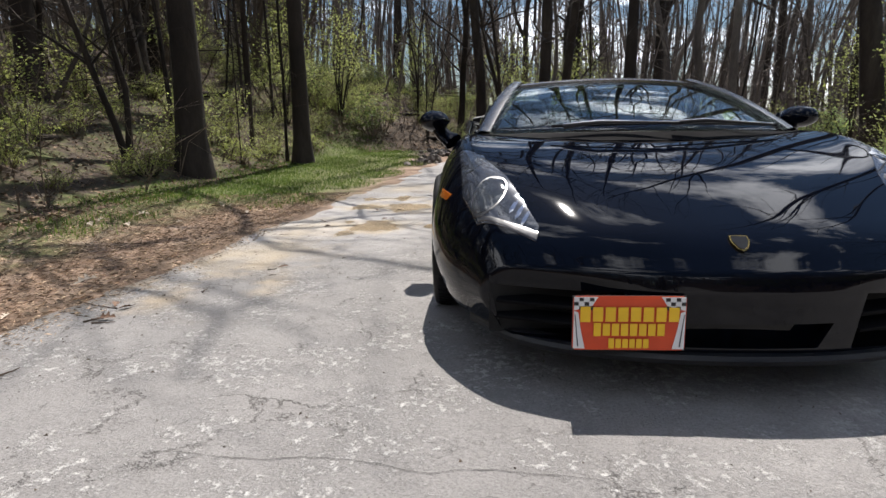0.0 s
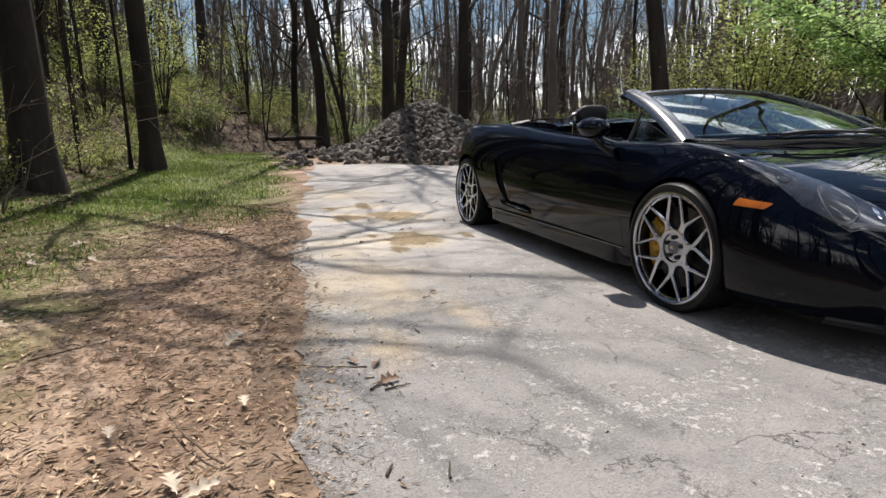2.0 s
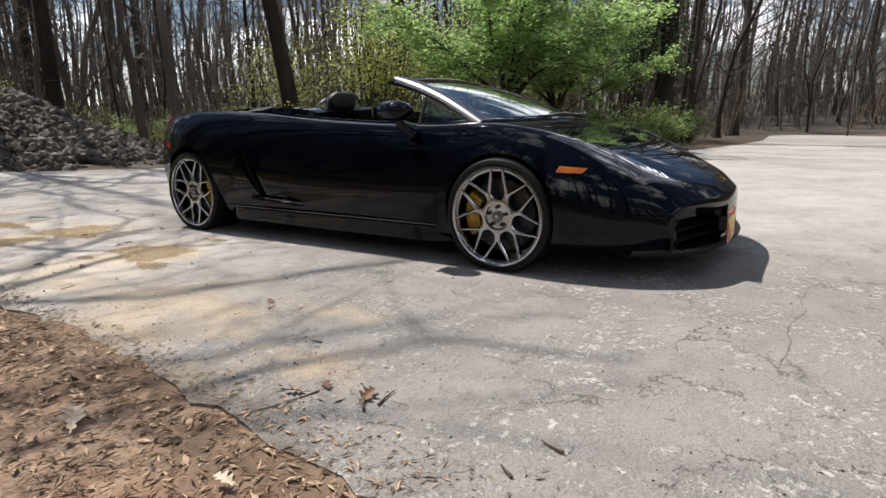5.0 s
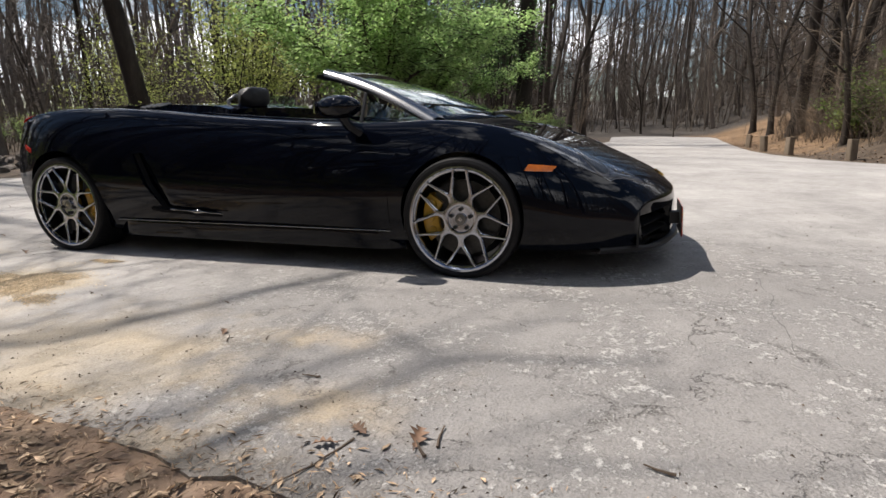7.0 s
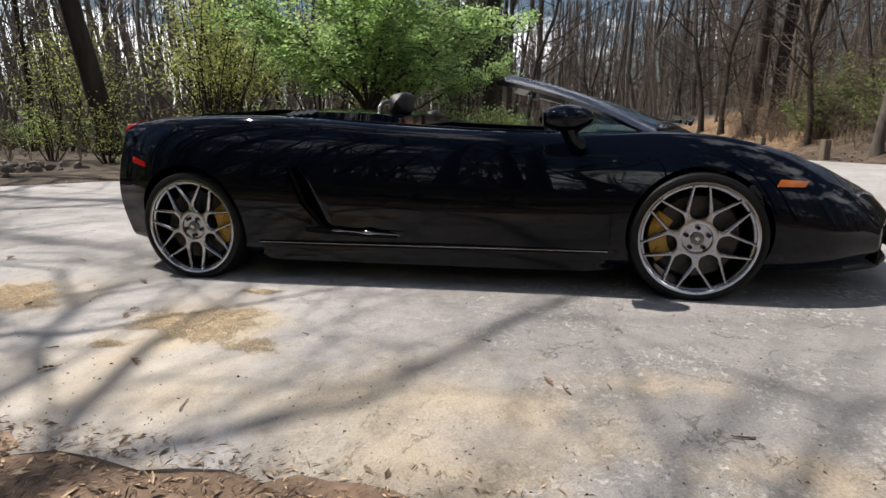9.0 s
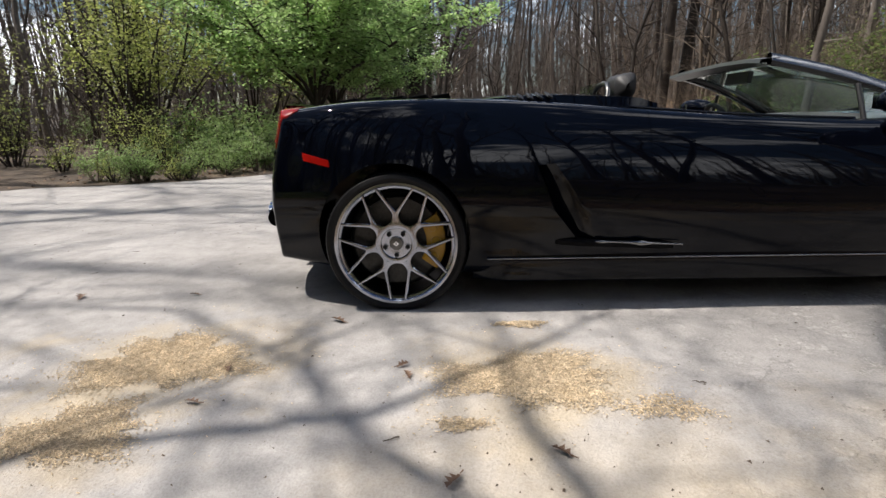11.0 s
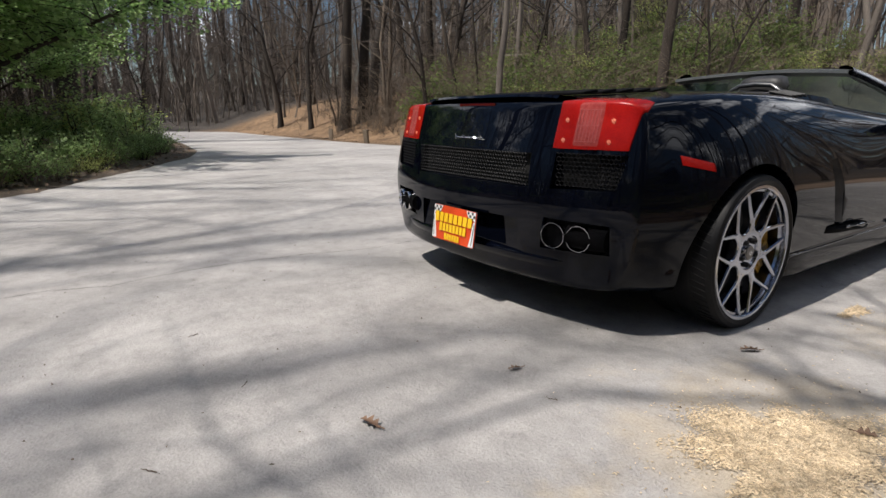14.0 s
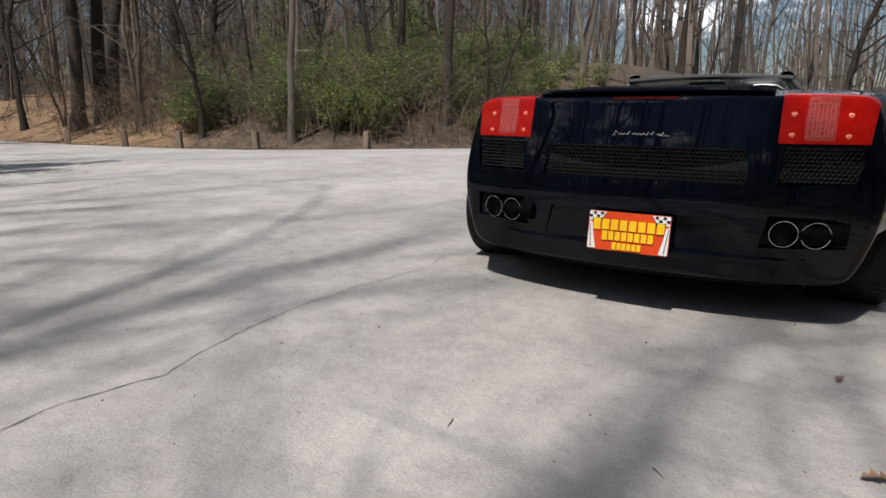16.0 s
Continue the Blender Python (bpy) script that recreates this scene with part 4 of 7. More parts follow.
part("header_rail_back", back, M_GLARETRIM, CAR, "dark header rail, greyed for the glare on its back", 50)
cowl_rows = []
for dy, k in ((-0.075, 0.0), (-0.045, 0.2), (-0.015, 0.75), (0.015, 1.0), (0.05, 1.0)):
    cowl_rows.append([(x, y + dy, (1 - k) * (top_z(x, y + dy) + 0.002) + k * z) for x, y, z in (screen(u, 0.0) for u in np.linspace(-0.97, 0.97, 21))])
cowl = Geo().sheet(cowl_rows)
part("cowl_panel", cowl, M_MESH, CAR, "black cowl below the windscreen", 50)
for a, b in (((-0.36, -1.315, 0.782), (0.10, -1.375, 0.792)), ((0.08, -1.345, 0.790), (0.55, -1.24, 0.780))):
    a, b = Vector(a), Vector(b)
    w = part("wiper", Geo().tube([a, a.lerp(b, 0.3) + Vector((0, -0.02, 0.012)), b], [0.012, 0.009, 0.005], 6), M_BLACK, CAR, "black wiper arm", 60)
    part("wiper_edge", Geo().tube([a + Vector((0, -0.008, 0.009)), a.lerp(b, 0.3) + Vector((0, -0.027, 0.019)), b + Vector((0, -0.004, 0.004))], 0.0028, 6), M_CHROME, w, "bright silver edge of the wiper arm", 60)
    part("wiper_blade", Geo().tube([a + Vector((-0.05, 0.03, 0.002)), b + Vector((0.02, 0.01, 0.0))], 0.006, 5), M_RUBBER, w)

# mirrors
for s in (-1, 1):
    rows = []
    for t in np.linspace(0, 1, 9):
        r = max(0.004, math.sin(math.pi * t)) ** 0.5 if 0 < t < 1 else 0.01
        rows.append([(s * (0.87 + 0.17 * t), -0.68 - 0.02 * t + 0.120 * r * math.cos(a), 0.824 + 0.057 * r * math.sin(a)) for a in np.linspace(0, 2 * math.pi, 17)])
    pod = part("door_mirror", Geo().sheet(rows), M_PAINT, CAR, "rounded gloss black door mirror on a slim arm", 60)
    part("mirror_arm", Geo().tube([(s * 0.945, -0.69, 0.80), (s * 0.90, -0.705, 0.745), (s * 0.85, -0.735, 0.715)], [0.044, 0.046, 0.062], 12, True, 0.6), M_PAINT, pod, "", 60)
    part("mirror_glass", Geo().prism([(s * 0.895, 0.795), (s * 1.015, 0.795), (s * 1.015, 0.85), (s * 0.895, 0.85)], "y", -0.595, -0.588), M_CHROME, pod, "mirror glass")

# tonneau, engine deck, spoiler
hump = Geo()
rows = []
for y in np.linspace(0.16, 1.02, 12):
    top = float(np.interp(y, [0.16, 0.25, 0.6, 0.85, 1.02], [0.862, 0.888, 0.905, 0.898, 0.884]))
    w = float(np.interp(y, [0.16, 0.3, 0.75, 1.02], [0.70, 0.715, 0.705, 0.60]))
    rows.append([(x * w, y, (top if abs(x) < 0.99 else top - 0.08) - 0.018 * abs(x) ** 6 - 0.012 * (1 - math.cos(math.pi * x)) * 0.5) for x in (-1.02, -1, -0.96, -0.9, -0.7, -0.4, 0, 0.4, 0.7, 0.9, 0.96, 1, 1.02)])
hump.sheet(rows)
hump.f.append(tuple(range(12, -1, -1)))
part("tonneau_cover", hump, M_PAINT, CAR, "raised gloss black soft-top cover behind the seats", 40)
for s in (-1, 1):
    for k in range(4):
        bevel(part("vent_slat", Geo().box(-0.05, 0.05, -0.012, 0.012, -0.004, 0.004), M_BLACK, CAR, at=pose(s * 0.695, 0.63 + 0.04 * k, 0.877 - 0.002 * k, 25, s * 12, 0)), 0.002)
for k in range(5):
    bevel(part("engine_louvre", Geo().box(-0.34, 0.34, -0.045, 0.045, -0.006, 0.006), M_MESH, CAR, "black engine cover louvre", at=pose(0, 1.10 + 0.115 * k, 0.897 - 0.004 * k, -8, 0, 0)), 0.004)
wing = Geo().sheet([[(x, 1.80 + dy - 0.10 * (x / 0.9) ** 2, z - 0.012 * (abs(x) / 0.45) ** 4) for x in np.linspace(-0.43, 0.43, 19)] for dy, z in ((-0.10, 0.852), (-0.02, 0.868), (0.055, 0.872), (0.062, 0.862), (0.03, 0.845), (-0.10, 0.842))])
part("rear_spoiler", wing, M_PAINT, CAR, "low black spoiler blade", 40)
part("high_brake_light", Geo().box(-0.12, 0.12, tail_y(0, 0.8) - 0.05, tail_y(0, 0.8) - 0.01, 0.828, 0.838), M_DULLRED, CAR, "slim red brake light")

# cockpit
part("cockpit_tub", Geo().prism([(-0.97, 0.40), (0.36, 0.40), (0.36, 0.20), (-0.97, 0.20)], "x", -0.69, 0.69), M_LEATHER, CAR, "black cockpit floor")
dash = Geo().sheet([[(x, y, z - 0.02 * (x / 0.6) ** 2) for x in np.linspace(-0.66, 0.66, 11)] for y, z in ((-1.25, 0.755), (-1.05, 0.775), (-0.85, 0.785), (-0.78, 0.75), (-0.76, 0.62), (-0.85, 0.45))])
part("dashboard", dash, M_LEATHER, CAR, "black leather dashboard", 50)
wheel_rim = Geo()
wheel_rim.tube([(0.17 * math.cos(a), 0.17 * math.sin(a), 0) for a in np.linspace(0, 2 * math.pi, 29)], 0.014, 8, False)
sw = part("steering_wheel", wheel_rim, M_LEATHER, CAR, "black steering wheel", 60, at=pose(0.36, -0.60, 0.68, 65, 0, 0))
part("steering_spoke", Geo().box(-0.16, 0.16, -0.02, 0.02, -0.01, 0.01), M_LEATHER, sw)
for s in (-1, 1):
    seat = Geo()
    rows = [[(s * 0.36 + x, y + 0.05 * (x / 0.23) ** 2 * -1, z) for x in np.linspace(-w, w, 9)] for y, z, w in ((-0.30, 0.44, 0.24), (-0.05, 0.45, 0.25), (0.06, 0.48, 0.24), (0.16, 0.66, 0.24), (0.215, 0.80, 0.19), (0.24, 0.86, 0.13), (0.27, 0.86, 0.13), (0.29, 0.5, 0.22))]
    seat.sheet(rows)
    st = part("seat", seat, M_LEATHER, CAR, "black leather bucket seat", 50)
    rows = []
    for t in np.linspace(0, 1, 11):
        r = max(0.02, (1 - abs(2 * t - 1) ** 5)) ** 0.5
        sq = lambda v: math.copysign(abs(v) ** 0.55, v)
        rows.append([(s * 0.36 - 0.125 + 0.25 * t, 0.235 + 0.055 * r * sq(math.cos(a)), (0.918 if s < 0 else 0.83) + 0.06 * r * sq(math.sin(a)) - 0.02 * sq(math.cos(a)) * 0.5) for a in np.linspace(0, 2 * math.pi, 21)])
    part("headrest", Geo().sheet(rows), M_LEATHER, st, "rounded black headrest", 60)
    up = 0.0 if s < 0 else -0.07
    part("roll_hoop", Geo().tube([(s * x, y, z + up) for x, y, z in ((0.50, 0.33, 0.80), (0.49, 0.325, 0.90), (0.44, 0.318, 0.928), (0.36, 0.315, 0.935), (0.28, 0.318, 0.928), (0.23, 0.325, 0.90), (0.22, 0.33, 0.80))], 0.012, 10), M_STEEL, CAR, "dull silver roll hoop behind the seat", 60)
part("bulkhead", Geo().box(-0.62, 0.62, 0.315, 0.345, 0.4, 0.865), M_LEATHER, CAR, "black panel behind the seats")
deflector = part("wind_deflector", Geo().sheet([[(x, 0.30, 0.86) for x in np.linspace(-0.2, 0.2, 7)], [(x, 0.305, 0.945) for x in np.linspace(-0.2, 0.2, 7)]]), M_GLASS, CAR, "clear wind deflector")
thicken(deflector, 0.005)
deflector.visible_shadow = False
part("interior_mirror", Geo().box(-0.12, 0.12, -0.012, 0.012, -0.03, 0.03), M_BLACK, CAR, "rear-view mirror", at=pose(0.0, -0.50, 0.965, 10, 0, 0))
stick = Geo().revolve([(0, 0.0005), (0, 0.03)], 20)
ob = part("sticker", stick, M_STICKER, CAR, "small yellow inspection sticker")
ob.matrix_local = Matrix.Translation((0.56, -0.78, 0.83)) @ Euler((0, radians(40), radians(70))).to_matrix().to_4x4()


# plates and badges
def plate(x, y, z, tilt, name, bracket):
    p = part(name, Geo().prism([(-0.1525 + dx * 0.012, -0.076 + dz) if 0 else q for dx, dz, q in [(0, 0, q) for q in ((-0.1525, -0.068), (-0.1445, -0.076), (0.1445, -0.076), (0.1525, -0.068), (0.1525, 0.068), (0.1445, 0.076), (-0.1445, 0.076), (-0.1525, 0.068))]], "y", -0.001, 0.001),
             M_ORANGE, CAR, "orange club plate with chequered corners and yellow bars", at=pose(x, y, z, tilt, 0, 180 if bracket < 0 else 0))
    f = -0.0022

    def flat(nm, poly, m, lift=0.0):
        part(nm, Geo().prism(poly, "y", f - 0.0012 - lift, f - lift), m, p)

    for s in (-1, 1):
        flat("side_panel", [(s * 0.150, -0.072), (s * 0.118, -0.072), (s * 0.130, -0.02), (s * 0.138, 0.03), (s * 0.150, 0.035)], M_WHITE)
        flat("corner_panel", [(s * 0.150, 0.074), (s * 0.085, 0.074), (s * 0.10, 0.05), (s * 0.150, 0.036)], M_WHITE)
        chk = Geo()
        for i in range(4):
            for k in range(3):
                if (i + k) % 2 == 0:
                    cx, cz = s * (0.102 + 0.014 * i), 0.067 - 0.012 * k
                    chk.prism([(cx - 0.006, cz - 0.005), (cx + 0.006, cz - 0.005), (cx + 0.006, cz + 0.005), (cx - 0.006, cz + 0.005)], "y", f - 0.0026, f - 0.0014)
        part("chequer", chk, M_INK, p)
        flat("rule", [(s * 0.139, -0.065), (s * 0.136, -0.065), (s * 0.146, 0.025), (s * 0.148, 0.025)], M_INK, 0.0014)
    for cz, h, w, n in ((0.026, 0.040, 0.272, 8), (-0.017, 0.034, 0.196, 8), (-0.056, 0.026, 0.112, 6)):
        for i in range(n):
            c = -w / 2 + (i + 0.5) * w / n
            k = w / n * 0.40
            hh = h / 2 * (1.1 if i == 0 else 1.0)
            bar = Geo().prism([(c - k, cz - hh), (c + k, cz - hh), (c + k, cz + hh), (c - k, cz + hh)], "y", f - 0.0042, f - 0.0028)
            part("bar", bar, M_YELLOW, p)
    part("plate_back", Geo().box(-0.1535, 0.1535, 0.0012, 0.005, -0.077, 0.077), M_BLACK, p, "black plastic backing")
    part("bracket", Geo().box(-0.03, 0.03, 0.001, 0.05, -0.03, 0.03), M_BLACK, p)
    return p


plate(-0.325, -2.295, 0.242, -3, "front_plate", 1)
plate(0.0, 2.000, 0.328, -7, "rear_plate", -1)
emb = Geo().prism([(-0.035, 0.045), (0.035, 0.045), (0.037, 0.01), (0.02, -0.03), (0, -0.045), (-0.02, -0.03), (-0.037, 0.01)], "z", 0.0, 0.005)
e = part("emblem", emb, M_GOLD, CAR, "small gilt shield emblem", at=Matrix.Translation((0, -2.195, top_z(0, -2.195) + 0.001)) @ Euler((math.atan2(top_z(0, -2.15) - top_z(0, -2.24), 0.09), 0, 0)).to_matrix().to_4x4() @ Matrix.Diagonal((0.72, 0.66, 1, 1)))
part("emblem_field", Geo().prism([(-0.029, 0.039), (0.029, 0.039), (0.03, 0.01), (0.016, -0.026), (0, -0.038), (-0.016, -0.026), (-0.03, 0.01)], "z", 0.0052, 0.0065), M_INK, e)
scr = Geo()
tall = [0.017, 0.007, 0.008, 0.015, 0.007, 0.007, 0.008, 0.013, 0.016, 0.007, 0.012]
for i, hgt in enumerate(tall):                             # slanted strokes
    x = -0.095 + 0.0175 * i
    scr.tube([(x - 0.004, 0, -0.006), (x + 0.003, 0, hgt - 0.006), (x + 0.006, 0, hgt * 0.4 - 0.006), (x + 0.0145, 0, -0.006)], 0.0013, 4)
scr.tube([(-0.105, 0, -0.010), (0.0, 0, -0.0095), (0.105, 0, -0.008)], 0.0009, 4)
part("chrome_badge", scr, M_CHROME, CAR, "slim chrome badge strip", at=pose(0, tail_y(0, 0.702) + 0.003, 0.702, 14, 0, 180))


# wheels
def make_wheel(tyre_w):
    R = 0.259
    rim = Geo().revolve([(0.0, R), (-0.006, R - 0.003), (-0.006, R - 0.013), (-0.002, R - 0.017), (0.010, R - 0.019), (0.012, R - 0.027), (0.022, R - 0.030)], 96)
    w = new("wheel", rim.mesh("wheel", M_RIM, 35, True))
    w.parent = CAR
    tagged(w, "brushed silver wheel with seven forked spokes")
    part("barrel", Geo().revolve([(0.022, R - 0.030), (tyre_w - 0.03, R - 0.042), (tyre_w - 0.02, R - 0.004), (tyre_w - 0.02, R)], 72), M_BARREL, w, "dark inner barrel of the wheel", 35)
    part("hub_shield", Geo().revolve([(0.125, 0.0005), (0.12, 0.20), (0.13, 0.212)], 48), M_DARK, w, "", 35)
    T = 0.295
    tp = [(0.0, R - 0.004), (-0.008, R + 0.006), (-0.011, R + 0.014), (-0.006, T - 0.008), (0.006, T - 0.001), (0.02, T), (tyre_w - 0.03, T), (tyre_w - 0.012, T - 0.002), (tyre_w - 0.002, T - 0.012), (tyre_w - 0.004, R + 0.01), (tyre_w - 0.02, R - 0.004)]
    part("tyre", Geo().revolve(tp, 96), M_RUBBER, w, "low-profile black tyre", 35)
    tread = Geo()
    for j in range(72):
        a = 2 * math.pi * j / 72
        for x0, x1, sk in ((0.012, 0.065, 0.05), (tyre_w - 0.07, tyre_w - 0.016, -0.05)):
            pts = [(x0 + (x1 - x0) * t, (T + 0.0012) * math.cos(a + sk * t), (T + 0.0012) * math.sin(a + sk * t)) for t in (0, 0.5, 1)]
            tread.tube(pts, 0.0022, 3)
    for x in (0.07, tyre_w / 2, tyre_w - 0.075):
        tread.revolve([(x, T + 0.0008), (x + 0.008, T + 0.0008)], 72)
    part("tread_groove", tread, M_DARK, w, fix=False)
    half = math.pi / 7                                     # from a fork's axis to the middle of the slot beside it

    def slot(u):
        """Half the width of the rounded slot between two forks, at the distance u along its axis."""
        full = float(np.interp(u, [0.30 * R, 0.50 * R, 0.95 * R], [0.152 * R, 0.152 * R, 0.092 * R]))
        k = min(1.0, max(0.0, (u - 0.335 * R) / (0.15 * R)))
        return full * math.sqrt(max(0.0, 1 - (1 - k) ** 2))

    def dish(r):
        return 0.013 - 0.012 * min(1.0, max(0.0, (r - 0.09) / 0.15)) ** 1.5

    for k in range(7):
        b = 2 * math.pi * k / 7
        sp = Geo()
        for s in (-1, 1):
            rows = []
            for i in range(19):
                t = i / 18
                u = R * (0.335 + 0.62 * t ** 1.35)
                inner = (u, slot(u))                        # along the slot's axis and across it
                wide = R * float(np.interp(u / R, [0.47, 0.95], [0.072, 0.046]))
                outer = (u, inner[1] + wide)
                edge = math.atan2(outer[1], outer[0])
                free = edge < half - 1e-4                  # past the crotch of the fork
                if not free or u < 0.46 * R:
                    rj = R * float(np.interp(u / R, [0.335, 0.46], [0.34, 0.54]))
                    outer, free = (rj * math.cos(half), rj * math.sin(half)), False

                def spot(p, q, x):
                    px, pz = inner[0] + (outer[0] - inner[0]) * p, inner[1] + (outer[1] - inner[1]) * p
                    r, a = math.hypot(px, pz), b + s * (half - math.atan2(pz, px))
                    return (dish(r) + x, r * math.cos(a), r * math.sin(a))
                rows.append([spot(0, 0, 0.032), spot(0, 0, 0.005), spot(0.20, 0, 0.0008), spot(0.5, 0, 0.0), spot(0.8 if free else 0.9, 0, 0.0008 if free else 0.0), spot(1, 0, 0.005 if free else 0.0), spot(1, 0, 0.032)])
            sp.sheet(rows)
        part("spoke", sp, M_RIM, w, "", 30)
    hub = Geo().revolve([(0.045, 0.0865), (0.0135, 0.0862), (0.0125, 0.070), (0.0135, 0.066), (0.021, 0.063), (0.022, 0.030), (0.013, 0.028)], 56)
    part("hub", hub, M_RIM, w, "", 35)
    part("centre_cap", Geo().revolve([(0.013, 0.028), (0.010, 0.0255), (0.009, 0.0005)], 32), M_STEEL, w, "dark centre cap", 35)
    part("cap_mark", Geo().box(0.0075, 0.0095, -0.010, 0.010, -0.003, 0.003).box(0.0075, 0.0095, -0.004, 0.004, -0.010, 0.010), M_CHROME, w)
    for k in range(5):
        a = 2 * math.pi * k / 5 + math.pi
        part("lug_nut", Geo().revolve([(0.024, 0.0115), (0.008, 0.0105), (0.007, 0.007), (0.014, 0.0005)], 6), M_BLACK, w, at=Matrix.Translation((0, 0.049 * math.cos(a), 0.049 * math.sin(a))))
    part("brake_disc", Geo().revolve([(0.075, 0.06), (0.072, 0.185), (0.10, 0.185), (0.10, 0.06)], 56), M_DISC, w, "grey steel brake disc", 35)
    cal = Geo()
    angs = np.linspace(-0.62, 0.62, 9)
    cal.sheet([[(x, r * math.cos(a), r * math.sin(a)) for x, r in ((0.115, 0.205), (0.05, 0.205), (0.045, 0.195), (0.045, 0.135), (0.05, 0.125), (0.115, 0.125))] for a in angs])
    cal.f.append(tuple(range(6)))
    cal.f.append(tuple(range(len(cal.v) - 1, len(cal.v) - 7, -1)))
    for a in (-0.4, 0.0, 0.4):
        k = len(cal.v)
        cal.revolve([(0.046, 0.022), (0.038, 0.02), (0.036, 0.0005)], 18)
        cal.v[k:] = [(vx, vy + 0.165 * math.cos(a), vz + 0.165 * math.sin(a)) for vx, vy, vz in cal.v[k:]]
    part("brake_caliper", cal, M_CALIPER, w, "bright yellow brake caliper", 35)
    return w


def spin_caliper(w, ang):
    for c in w.children:
        if c.name.startswith("brake_caliper"):
            c.matrix_local = Matrix.Rotation(ang, 4, "X")


front_wheel, rear_wheel = make_wheel(0.225), make_wheel(0.275)
for src, y, xo in ((front_wheel, -1.28, 0.905), (rear_wheel, 1.28, 0.918)):
    other = copy_thing(src, Matrix.Translation((xo, y, HUB_Z)) @ Matrix.Rotation(math.pi, 4, "Z"))
    roll = -math.pi / 2 if y < 0 else math.pi / 2
    src.matrix_local = Matrix.Translation((-xo, y, HUB_Z)) @ Matrix.Rotation(roll, 4, "X")
    other.parent = CAR
    other.matrix_local = Matrix.Translation((xo, y, HUB_Z)) @ Matrix.Rotation(math.pi, 4, "Z") @ Matrix.Rotation(roll, 4, "X")
    for wl_ in (src, other):
        target = 0.0 if y < 0 else math.pi       # caliper towards the tail at the front axle, towards the nose at the rear
        if wl_ is other:
            target = math.pi - target
        spin_caliper(wl_, target - roll)


# ---- woods ----
def limb(g, rng, p, d, length, r, level, top, kids, droop=0.0, stout=1.0, steps=0):
    """One bough with its side shoots; sides thin out with the level."""
    n = steps or (7, 5, 3, 2)[min(level, 3)]
    pts, radii = [Vector(p)], [r]
    step = length / n
    d = Vector(d).normalized()
    for i in range(n):
        wob = (0.16 + 0.12 * level) * (2.1 if steps else 1.0)
        d = (d + Vector((rng.uniform(-wob, wob), rng.uniform(-wob, wob), rng.uniform(-wob, wob) + (0.07 if level else 0.0) - droop))).normalized()
        pts.append(pts[-1] + d * step)
        radii.append(r * (1 - (0.75 if level == 0 else 0.85) * (i + 1) / n))
    g.tube(pts, radii, (9, 5, 3, 3)[min(level, 3)], False)
    if level >= top:
        return pts, radii
    for _ in range(kids[level]):
        t = rng.uniform(0.3, 0.98)
        i = min(int(t * n), n - 1)
        base = pts[i].lerp(pts[i + 1], t * n - i)
        axis = (pts[i + 1] - pts[i]).normalized()
        out = axis.orthogonal().normalized()
        out.rotate(Matrix.Rotation(rng.uniform(0, 2 * math.pi), 3, axis))
        dd = axis * rng.uniform(0.45, 0.9) + out * rng.uniform(0.6, 1.0)
        limb(g, rng, base, dd, length * rng.uniform(0.32, 0.55) * (1.15 - 0.5 * t), radii[i] * rng.uniform(0.4, 0.62) * min(stout, 1.25), level + 1, top, kids, droop, stout)
    return pts, radii


